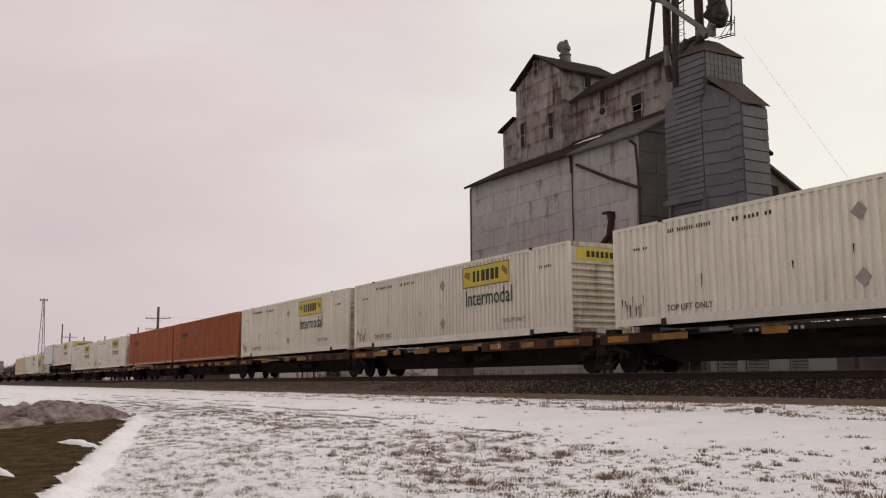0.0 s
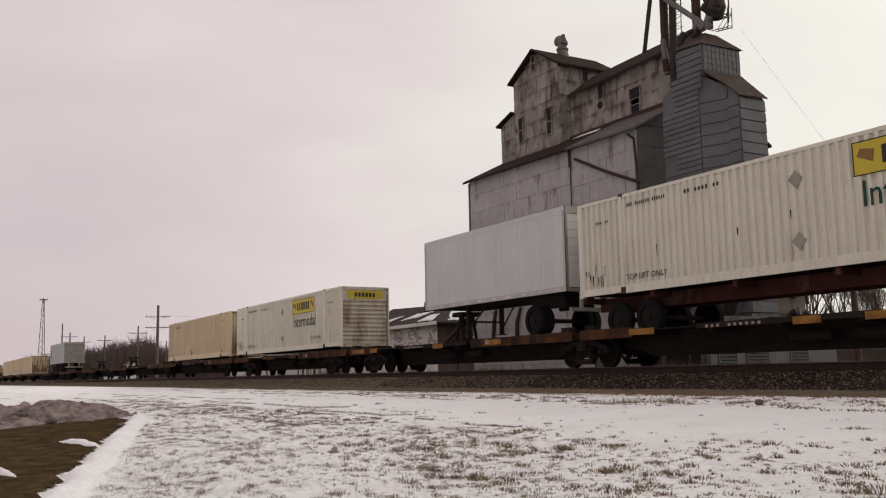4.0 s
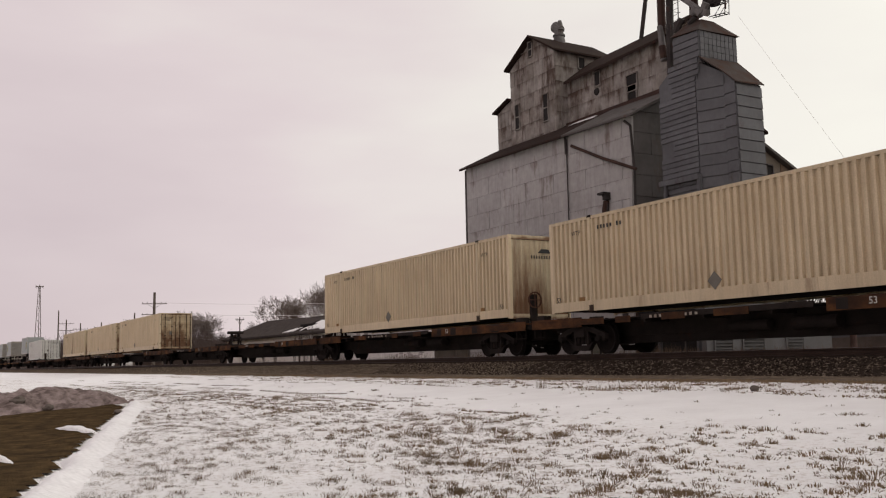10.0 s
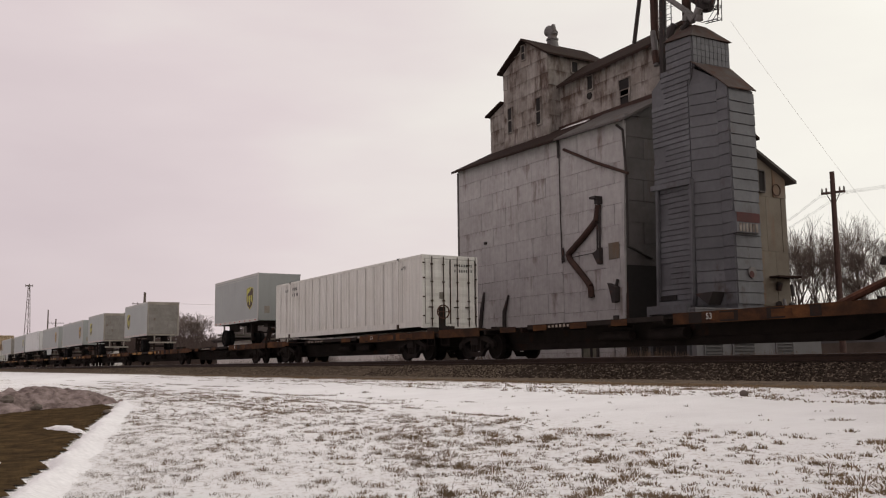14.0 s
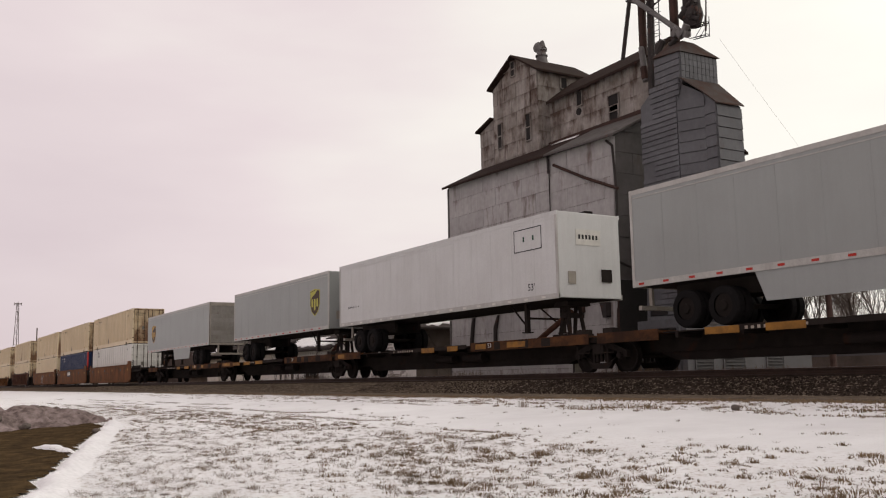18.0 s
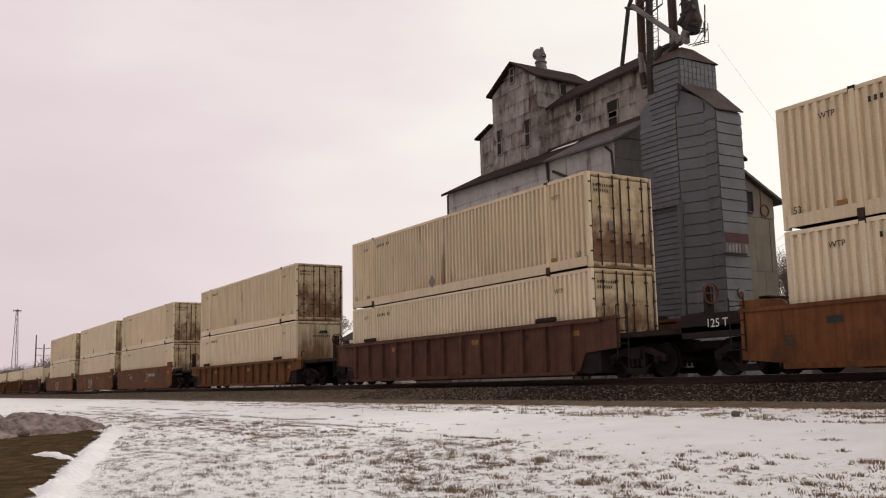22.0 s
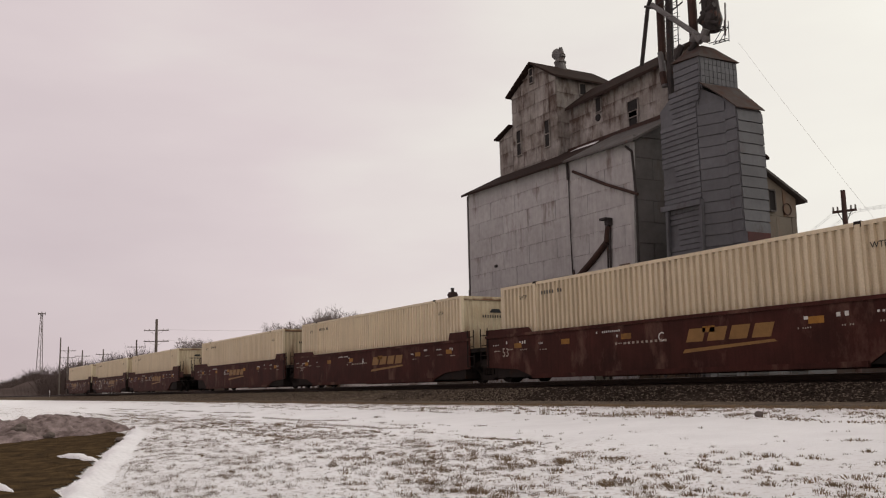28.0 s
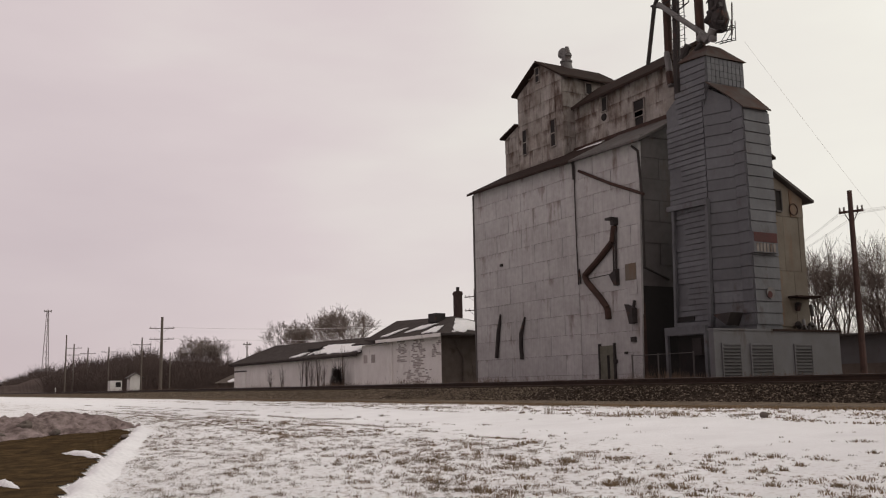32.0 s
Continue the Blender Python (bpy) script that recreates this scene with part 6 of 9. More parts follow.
# main house: core, cladding, roof
core = bmesh.new()
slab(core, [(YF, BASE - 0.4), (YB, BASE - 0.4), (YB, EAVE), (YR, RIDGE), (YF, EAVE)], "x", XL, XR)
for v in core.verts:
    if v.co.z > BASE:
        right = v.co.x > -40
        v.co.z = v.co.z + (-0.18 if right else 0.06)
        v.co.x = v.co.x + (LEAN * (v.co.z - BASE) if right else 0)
# Core in the shade-darkened side tone, which also darkens gaps between sheets.
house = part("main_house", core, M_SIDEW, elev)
seam = -35.75
sheets(house, XL, seam, BASE, EAVE + 0.15, YF, 2.4, 0.98, M_SHEET, 1, lap=0.010, top=eave_top)
sheets(house, seam, XR, BASE, EAVE - 0.1, YF, 2.4, 0.98, M_SHEET, 2, lap=0.010, top=eave_top, warp=lambda x, z: x + LEAN * (z - BASE) * (x - seam) / (XR - seam))
# Side cladding: darker than the front because its colour carries the shade.
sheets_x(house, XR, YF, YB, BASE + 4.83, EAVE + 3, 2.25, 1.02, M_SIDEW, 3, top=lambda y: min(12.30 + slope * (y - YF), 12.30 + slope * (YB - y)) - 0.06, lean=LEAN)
bm = boxes((XR - 0.10, XR + 0.05, YF - 0.07, YF + 0.05, BASE, EAVE - 0.2))
for v in bm.verts:
    v.co.x = v.co.x + LEAN * (v.co.z - BASE)
part("corner_board", bm, M_SHEET, house)
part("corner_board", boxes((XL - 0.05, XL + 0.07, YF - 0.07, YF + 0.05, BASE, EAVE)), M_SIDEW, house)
part("plinth", boxes((-38.3, XR + 0.05, YF - 0.10, YF - 0.045, BASE - 0.3, BASE + 0.75)), surf("rusty brown plinth", (0.11, 0.075, 0.055), (0.07, 0.05, 0.042), 1.5, 0.8, 0.85), house)
ov = 0.42
roof_plane("roof", [(XL - 0.10, YF - ov, 12.45), (seam, YF - ov, 12.30), (seam, YR, 14.64), (XL - 0.10, YR, 14.72)], 0.13, M_ROOF, elev, "dark rusted roof")
roof_plane("roof", [(seam, YF - ov, 12.31), (-30.62, YF - ov, 12.20), (-30.62, YR, 14.55), (seam, YR, 14.64)], 0.11, M_ROOFG, elev, "patched grey roof")
roof_plane("roof", [(XL - 0.10, YR, 14.72), (-30.62, YR, 14.55), (-30.62, YB + 0.2, 12.3), (XL - 0.10, YB + 0.2, 12.3)], 0.13, M_ROOF, elev)
bm = bmesh.new()
slab(bm, [(-38.65, 30.35), (-36.35, 30.2), (-36.5, 30.55), (-38.3, 30.72)], "z", 13.66, 13.86)
for v in bm.verts:
    v.co.z = v.co.z + slope * (v.co.y - 30.4) - 0.05
part("roof_snow", bm, M_SNOWROOF, elev, "leftover strip of snow")
part("roof_flashing", boxes((-39.5, -31.3, 30.86, 31.03, 13.75, 14.16)), M_RUSTY, elev, "rusted flashing along the wall's foot")
# No opening is cut: a dark sheet paints the driveway's inner shade.
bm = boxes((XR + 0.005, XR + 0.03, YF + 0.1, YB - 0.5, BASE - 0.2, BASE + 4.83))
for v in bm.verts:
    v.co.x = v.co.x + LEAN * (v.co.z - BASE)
part("dark_recess", bm, M_HOLE, elev, "dark sheet for the shaded driveway opening")
part("recess_post", boxes((XR + 0.05, XR + 0.20, YF + 0.02, YF + 0.16, BASE - 0.2, BASE + 4.83)), M_RUSTY, elev)
# headhouse: left aisle, cupola, right wing
CY0, CY1 = 30.3, 34.3
cw = part("cupola", slab(bmesh.new(), [(-43.9, 12.6), (-39.6, 12.6), (-39.6, 18.25), (-41.6, 19.5), (-43.9, 18.25)], "y", CY0, CY1), M_SHEET2, elev, "rust-streaked cupola")
gtop = lambda x: 19.5 - (0.543 * (-41.6 - x) if x < -41.6 else 0.625 * (x + 41.6))
sheets(cw, -43.9, -39.6, 13.0, 19.8, CY0, 0.92, 0.85, M_SHEET2, 4, top=gtop)
sheets_x(cw, -39.6, CY0, CY1, 14.0, 18.25, 0.92, 0.85, M_SHEET2, 5)
aisle = part("aisle", slab(bmesh.new(), [(-45.35, 12.4), (-43.9, 12.4), (-43.9, 16.5), (-45.35, 16.0)], "y", CY0 + 0.01, CY1), M_SHEET2, elev)
sheets(aisle, -45.35, -43.92, 12.5, 16.8, CY0 + 0.01, 0.75, 0.85, M_SHEET2, 6, top=lambda x: 16.0 + 0.345 * (x + 45.35))
roof_plane("roof", [(-45.52, CY0 - 0.3, 16.10), (-43.9, CY0 - 0.3, 16.62), (-43.9, CY1 + 0.3, 16.62), (-45.52, CY1 + 0.3, 16.10)], 0.10, M_ROOF, elev)
roof_plane("roof", [(-44.08, CY0 - 0.35, 18.33), (-41.6, CY0 - 0.35, 19.72), (-41.6, CY1 + 0.35, 19.72), (-44.08, CY1 + 0.35, 18.33)], 0.11, M_ROOF, elev)
roof_plane("roof", [(-41.6, CY0 - 0.35, 19.72), (-39.25, CY0 - 0.35, 18.25), (-39.25, CY1 + 0.35, 18.25), (-41.6, CY1 + 0.35, 19.72)], 0.11, M_ROOF, elev)
WY = 31.06
wing = part("wing", slab(bmesh.new(), [(WY, 12.8), (33.8, 12.8), (33.8, 16.6), (32.5, 17.7), (WY, 16.6)], "x", -39.55, -31.7), M_SHEET2, elev, "rust-streaked upper wing")
sheets(wing, -39.5, -31.7, 13.4, 16.6, WY, 0.95, 0.8, M_SHEET2, 7)
roof_plane("roof", [(-39.35, WY - 0.4, 16.42), (-31.75, WY - 0.4, 16.56), (-31.5, 32.5, 17.95), (-39.35, 32.5, 17.76)], 0.16, M_ROOF, elev)
roof_plane("roof", [(-39.35, 32.5, 17.76), (-31.5, 32.5, 17.95), (-31.5, 34.0, 16.5), (-39.35, 34.0, 16.4)], 0.16, M_ROOF, elev)
for (x, z), w, h in (((-41.75, 18.95), 0.36, 0.85), ((-40.44, 15.21), 0.42, 1.50), ((-43.19, 15.33), 0.40, 1.45)):
    window_in(cw if x > -43.9 else aisle, x, z, w, h, CY0 - 0.03, M_SHEET2)
for (x, z), w, h in (((-36.88, 15.98), 0.42, 0.75), ((-34.25, 15.04), 0.75, 0.85), ((-34.25, 14.49), 0.62, 0.80)):
    window_in(wing, x, z, w, h, WY - 0.03, M_SHEET2, True)
for x, z in ((-36.94, 16.40), (-37.01, 15.31)):
    part("vent_hole", tubes(((x, WY - 0.03, z), (x, WY - 0.09, z), 0.20, 0.18), n=14), M_HOLE, wing, "round rusty vent")
window_ex(cw, -39.57, 32.1, 17.75, 0.42, 0.62, M_SHEET2)
# ridge ventilator on the cupola
(vx, vz) = (-41.72, 20.08)
v = part("ventilator", tubes(((vx, 32.3, 19.2), (vx, 32.3, vz - 0.05), 0.46, 0.30), ((vx, 32.3, vz - 0.06), (vx, 32.3, vz + 0.30), 0.27), ((vx, 32.3, vz - 0.05), (vx, 32.3, vz + 0.03), 0.36), n=14), M_PALEPIPE, elev, "sheet metal roof ventilator")
part("ventilator_cowl", tubes(((vx + 0.22, 32.3, vz + 0.28), (vx - 0.30, 32.3, vz + 0.62), 0.24, 0.34), ((vx + 0.10, 32.3, vz + 0.30), (vx + 0.12, 32.3, vz + 0.88), 0.26, 0.10), n=12), M_PALEPIPE, v)
part("cowl_mouth", tubes(((vx - 0.29, 32.3, vz + 0.615), (vx - 0.315, 32.3, vz + 0.63), 0.29), n=12), M_HOLE, v)
# trim and pipes on the front
FY = YF - 0.12


def run(name, pts, r, mat, label="", n=8, owner=None, y=FY):
    bm = bmesh.new()
    for (ax, az), (bx, bz) in zip(pts, pts[1:]):
        tube(bm, (ax, y, az), (bx, y, bz), r, n=n)
    return part(name, bm, mat, owner or house, label)


run("seam_strip", [(-35.73, 12.13), (-35.74, 8.3), (-35.70, 6.15)], 0.028, M_PIPE)
run("seam_strip", [(-35.81, 12.30), (-35.78, 11.40)], 0.06, M_PIPE)
run("seam_strip", [(-35.62, 6.9), (-35.55, 6.2)], 0.05, M_PIPE)
run("conveyor_pipe", [(-35.35, 11.73), (-33.03, 10.64), (-30.80, 9.72)], 0.075, M_RUSTY, "rusty sloping spout")
run("downpipe", [(-31.45, 12.06), (-31.05, 11.75), (-30.90, 9.65), (-30.98, 6.46)], 0.06, M_PIPE, "dark downpipe")
bm = bmesh.new()
(px, pz) = (-30.98, 6.46)
tube(bm, (px, FY, pz), (XR + 0.25, YF + 1.6, pz - 0.42), 0.06)
part("downpipe", bm, M_PIPE, house)
run("grain_spout", [(-32.89, 8.61), (-33.06, 7.89), (-34.04, 7.23), (-35.20, 6.55), (-35.08, 6.27), (-34.08, 5.36), (-33.62, 4.87), (-33.57, 4.35)], 0.15, M_RUSTY, "bent rusty grain spout", 10)
run("spout_strut", [(-32.81, 8.60), (-32.90, 6.11)], 0.05, M_PIPE)
run("spout_strut", [(-33.02, 7.84), (-33.05, 6.26)], 0.04, M_PIPE)
run("spout_strut", [(-34.95, 6.36), (-33.04, 6.42)], 0.02, M_PIPE)
# patched corner sheets
for x0, x1, z0, z1 in ((-32.35, -31.62, 6.0, 6.75), (-32.2, -31.6, 5.35, 5.95)):
    part("patch_sheet", boxes((x0, x1, YF - 0.055, YF - 0.045, z0, z1)), M_TAN if z0 > 5.5 else M_SHEET, house, "odd tan patch of sheet iron")
(px, pz) = (-32.97, 6.25)
part("spout_boot", slab(bmesh.new(), [(px - 0.28, pz + 0.1), (px + 0.2, pz + 0.35), (px + 0.2, pz - 0.40), (px + 0.05, pz - 0.42)], "y", FY - 0.15, FY + 0.1), M_PIPE, house)
(px, pz) = (-32.91, 8.83)
part("spout_lamp", boxes((px - 0.22, px + 0.22, FY - 0.35, FY + 0.1, pz + 0.05, pz + 0.15), (px - 0.02, px + 0.22, FY - 0.2, FY + 0.1, pz - 0.2, pz + 0.05)), M_PIPE, house)
for pts in ([(-42.68, 5.24), (-42.95, 4.24), (-43.19, 2.89)], [(-40.35, 4.92), (-40.76, 4.05), (-40.79, 3.46), (-40.73, 2.74)]):
    bm = bmesh.new()
    tube(bm, (pts[0][0], FY, pts[0][1]), (pts[1][0], FY, pts[1][1]), 0.05, 0.11)
    for a, b in zip(pts[1:], pts[2:]):
        tube(bm, (a[0], FY, a[1]), (b[0], FY, b[1]), 0.11, 0.10)
    part("hanging_spout", bm, M_PIPE, house, "short dark hanging spout")
(px, pz) = (-31.92, 4.56)
part("loading_hood", slab(bmesh.new(), [(px - 0.30, pz + 0.35), (px + 0.22, pz + 0.15), (px + 0.22, pz - 0.50), (px - 0.02, pz - 0.55), (px - 0.18, pz + 0.05)], "y", FY - 0.2, FY + 0.1), M_PIPE, house, "dark metal hood")
run("hood_pipe", [(-31.73, 5.05), (-31.83, 4.73)], 0.07, M_PIPE)
(px, pz) = (-34.29, 3.13)
(qx, qz) = (-33.32, 3.09)
d = part("door", boxes((px, qx, YF - 0.12, YF - 0.06, BASE, pz)), surf("mossy grey door boards", (0.15, 0.14, 0.11), (0.08, 0.08, 0.06), 3, 0.8, 0.85), house, "weathered plank door standing ajar")
part("door_gap", boxes((px + 0.50, px + 0.68, YF - 0.128, YF - 0.12, BASE + 0.3, pz - 0.45)), M_HOLE, d)
part("door_casing", boxes((px - 0.10, px, YF - 0.15, YF - 0.02, BASE, pz + 0.1), (qx, qx + 0.08, YF - 0.15, YF - 0.02, BASE, pz + 0.1)), M_PIPE, d)
for (px, pz), s in (((-31.96, 3.33), 0.16), ((-32.50, 2.75), 0.08), ((-42.54, 7.94), 0.10), ((-33.26, 2.39), 0.12)):
    part("bracket", boxes((px - s, px + s, YF - 0.12, YF - 0.03, pz - s * 0.7, pz + s * 0.7)), M_PIPE, house)
# the leg tower of grey siding
T0, T1, T2, T3, T4 = (-29.85, 28.6), (-27.62, 28.6), (-26.55, 29.08), (-25.96, 29.08), (-25.96, 30.56)
TZ = 12.4
tower = part("leg_tower", slab(bmesh.new(), [T0, T1, T2, T3, T4, (-29.85, 30.56)], "z", BASE - 0.3, TZ), M_TOWER, elev, "grey sided elevator leg tower")
slab_front = slab(bmesh.new(), [(-29.85, TZ - 0.2), (-27.62, TZ - 0.2), (-27.62, 12.9), (-27.36, 13.9), (-27.36, 15.12), (-28.84, 15.2), (-28.84, 14.0), (-29.85, 13.3)], "y", 28.59, 30.85)
head = part("tower_head", slab_front, M_TOWER, elev)


def lapped(parent, a, b, z0, z1, pitch, mat, seed, keep=1.0, cut=None):
    """Level lapped strips across an upright face from plan point a to b: each strip hangs out at its foot."""
    rnd = random.Random(seed)
    (ax, ay), (bx, by) = a, b
    dx, dy = bx - ax, by - ay
    L = math.hypot(dx, dy)
    nx, ny = dy / L, -dx / L
    n = round((z1 - z0) / pitch)
    for i in range(n):
        c, d = z0 + i * (z1 - z0) / n, z0 + (i + 1) * (z1 - z0) / n
        u0, u1 = 0.0, 1.0
        if cut:
            u0, u1 = cut(c, d, rnd)
        o = 0.060 + rnd.uniform(0, 0.012)
        bm = bmesh.new()
        q = []
        for u, z, e in ((u0, c + 0.035, o), (u1, c + 0.035, o), (u1, d, 0.045), (u0, d, 0.045), (u0, c + 0.035, 0), (u1, c + 0.035, 0), (u1, d, 0), (u0, d, 0)):
            q.append(bm.verts.new((ax + dx * u + nx * e, ay + dy * u + ny * e, z)))
        for f in ((0, 1, 2, 3), (4, 7, 6, 5), (0, 4, 5, 1), (1, 5, 6, 2), (2, 6, 7, 3), (3, 7, 4, 0)):
            bm.faces.new([q[k] for k in f])
        bmesh.ops.recalc_face_normals(bm, faces=bm.faces)
        part("siding_strip", bm, mat, parent)


def louvre_cut(c, d, rnd):
    """Here and there a plain panel takes the place of the strips' outer ends."""
    return (0.34, 0.98) if (c - 4.55) % 2.6 < 0.75 else (0.0, 0.98)


lapped(tower, T0, T1, 3.9, 13.2, 0.235, M_TOWER, 11, cut=louvre_cut)
lapped(tower, T1, T2, 3.6, 13.0, 0.475, M_TOWER, 12)
lapped(tower, T2, T3, 3.6, 12.6, 0.475, M_TOWER, 13)
lapped(tower, T3, T4, 3.6, 12.45, 0.475, M_TOWER, 14)
lapped(head, (-28.84, 28.585), (-27.36, 28.585), 13.95, 15.1, 0.285, M_TOWER, 15)
lapped(head, (-29.2, 28.585), (-27.45, 28.585), 13.2, 13.95, 0.25, M_TOWER, 17)
for i in range(5):
    for j in range(9):
        y = 28.62 + j * 0.245
        part("shingle", boxes((-27.36, -27.31 + 0.005 * ((i * 5 + j * 3) % 4) / 3, y, y + 0.215, 13.72 + i * 0.28, 13.985 + i * 0.28)), M_TOWER, head)
bm = bmesh.new()
plan = [T1, T2, T3, T4, (-27.7, 31.1)]
lo = [bm.verts.new((x, y, TZ - 0.15)) for x, y in plan]
hi = [bm.verts.new((x, y, 13.92 - 0.933 * max(0.0, x + 27.34) - 0.08)) for x, y in plan]
bm.faces.new(hi)
for i in range(5):
    bm.faces.new((lo[i], lo[(i + 1) % 5], hi[(i + 1) % 5], hi[i]))
bmesh.ops.recalc_face_normals(bm, faces=bm.faces)
part("tower_shoulder", bm, M_TOWER, elev)
roof_plane("tower_roof", [(-27.34, 28.50, 13.97), (-26.5, 28.92, 13.17), (-25.84, 28.98, 12.56), (-25.84, 30.66, 12.60), (-27.34, 30.85, 14.02)], 0.05, M_CAPR, elev, "rusted lean-to roof of the tower")
bm = bmesh.new()
b0 = [bm.verts.new(p) for p in ((-28.92, 28.46, 15.24), (-27.24, 28.46, 15.10), (-27.24, 30.95, 15.16), (-28.92, 30.95, 15.3))]
b1 = [bm.verts.new(p) for p in ((-28.55, 29.3, 15.98), (-27.90, 29.4, 15.92), (-27.90, 30.1, 15.92), (-28.55, 30.1, 15.98))]
for i in range(4):
    bm.faces.new((b0[i], b0[(i + 1) % 4], b1[(i + 1) % 4], b1[i]))
bm.faces.new(b1)
bm.faces.new(b0[::-1])
part("tower_cap", bm, M_CAPR, elev, "rusted hipped cap")
for (ax, az), (bx, bz), r in (((-29.90, 8.88), (-27.55, 8.83), 0.16), ((-29.58, 8.82), (-29.77, 3.68), 0.09), ((-27.59, 8.72), (-27.78, 3.60), 0.11), ((-29.76, 3.80), (-27.74, 3.74), 0.15)):
    part("timber_frame", tubes(((ax, 28.44, az), (bx, 28.44, bz), r), n=4), M_TOWER, tower)
# Dark sheet on the tower's face, painted as the shade of a recess.
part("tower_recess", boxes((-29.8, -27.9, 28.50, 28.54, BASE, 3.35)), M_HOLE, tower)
part("burner_box", boxes((-25.96, -25.74, 28.98, 30.34, 6.50, 7.34)), M_TOWER, tower)
part("red_panel", boxes((-25.74, -25.72, 29.0, 30.32, 6.93, 7.32)), surf("faded red paint", (0.085, 0.032, 0.03), (0.055, 0.03, 0.028), 3, 0.7, 0.8), tower, "faded red panel")
for k in range(6):
    part("white_slat", boxes((-25.74, -25.72, 29.12 + k * 0.19, 29.24 + k * 0.19, 6.54, 6.88)), M_SHEET2, tower)
part("round_hatch", tubes(((-25.96, 29.89, 4.90), (-25.84, 29.89, 4.90), 0.24), n=18), M_PALEPIPE, tower, "round hatch with worn red paint")
part("hatch_stain", tubes(((-25.84, 29.82, 4.83), (-25.83, 29.82, 4.83), 0.14), n=12), bpy.data.materials["faded red paint"], tower)
part("hopper", slab(bmesh.new(), [(-27.42, 4.10), (-26.45, 4.13), (-26.72, 3.62)], "y", 28.2, 28.9), M_PIPE, tower, "dark sheet hopper")
part("vent_slot", boxes((-29.75, -28.75, 28.48, 28.52, 3.95, 4.15)), M_HOLE, tower)
# spouts, legs, ladder and gallery above the head
TY = 29.8


def pole_up(name, a, b, r, mat, y=TY, n=8, label=""):
    return part(name, tubes(((a[0], y, a[1]), (b[0], y, b[1]), r), n=n), mat, elev, label)


pole_up("spout", (-32.16, 16.45), (-31.53, 19.14), 0.10, M_PIPE, label="dark grain spout")
pole_up("spout", (-31.53, 19.14), (-30.95, 20.0), 0.10, M_PIPE)
pole_up("spout", (-30.75, 16.2), (-30.70, 20.0), 0.19, M_RUSTY, label="rusty grain leg")
pole_up("spout", (-30.75, 16.6), (-30.60, 14.9), 0.15, M_PALEPIPE, y=29.7)
pole_up("spout", (-30.66, 15.6), (-30.58, 15.0), 0.17, M_RUSTY, y=29.68)
pole_up("spout", (-30.32, 14.2), (-30.08, 20.0), 0.17, M_PIPE, label="dark grain spout")
pole_up("spout", (-30.82, 18.90), (-28.17, 16.53), 0.13, M_PALEPIPE, y=29.4, label="grey cross spout")
pole_up("spout", (-31.3, 19.0), (-30.4, 18.55), 0.06, M_PIPE, y=29.4)
pole_up("leg_casing", (-28.71, 15.9), (-28.71, 20.0), 0.20, M_RUSTY, label="rusty leg casing")
pole_up("leg_casing", (-27.97, 16.2), (-27.95, 20.0), 0.15, M_PIPE)
pole_up("leg_casing", (-27.75, 16.9), (-27.42, 20.0), 0.13, M_PALEPIPE, y=30.1)
pole_up("leg_casing", (-28.25, 16.6), (-28.2, 20.0), 0.09, M_RUSTY, y=30.2)
(px, pz) = (-27.72, 16.95)
part("distributor", tubes(((px, 30.0, pz - 0.35), (px, 30.0, pz + 0.15), 0.26, 0.42), ((px, 30.0, pz + 0.15), (px, 30.0, pz + 0.5), 0.42, 0.36), ((px + 0.05, 30.0, pz + 0.5), (px + 0.05, 30.0, pz + 1.1), 0.30, 0.24),
                           ((px - 0.45, 29.8, pz + 0.6), (px + 0.3, 29.8, pz + 0.75), 0.12), ((px - 0.55, 29.7, pz + 0.2), (px - 0.1, 29.7, pz + 0.5), 0.14), ((px - 0.1, 29.7, pz + 0.1), (px + 0.55, 29.7, pz - 0.22), 0.09), n=10), M_PIPE, elev, "dark grain distributor")
part("spout_elbow", tubes(((-28.35, 29.3, 16.25), (-28.02, 29.3, 16.52), 0.16, 0.20), ((-28.15, 29.3, 16.5), (-27.85, 29.3, 16.05), 0.18, 0.15), ((-27.5, 29.3, 16.50), (-27.78, 29.3, 16.15), 0.17, 0.14), ((-27.48, 29.3, 16.2), (-27.62, 29.3, 15.95), 0.15), n=9), M_PALEPIPE, elev, "pale bent spout elbows")
bm = bmesh.new()
r = random.Random(4)
for k in range(16):
    x, z = -28.3 + 1.0 * r.random(), 16.3 + 2.6 * r.random()
    dx, dz = r.choice(((0.5, 0.0), (0.0, 0.8), (0.4, 0.5), (0.35, -0.4)))
    tube(bm, (x, 29.55 + 0.4 * r.random(), z), (x + dx, 29.6 + 0.3 * r.random(), z + dz), r.uniform(0.012, 0.045), n=5)
part("pipework", bm, M_PIPE, elev, "tangle of thin struts and pipes")
part("head_hatch", tubes(((-28.45, 29.2, 15.85), (-28.1, 29.2, 16.05), 0.12), ((-29.3, 29.2, 15.7), (-28.9, 29.2, 16.25), 0.16), n=7), M_PIPE, elev)
ax, az, bx, bz, cx = -29.89, 15.9, -29.77, 19.6, -29.40
bm = bmesh.new()
tube(bm, (ax, 29.5, az), (bx, 29.5, bz), 0.022)
tube(bm, (cx, 29.5, az), (bx + (cx - ax), 29.5, bz), 0.022)
n = 14
for i in range(n):
    z = az + (bz - az) * i / n
    x = ax + (bx - ax) * i / n
    tube(bm, (x, 29.5, z), (x + cx - ax, 29.5, z), 0.013, n=5)
part("ladder", bm, M_PIPE, elev, "caged iron ladder")
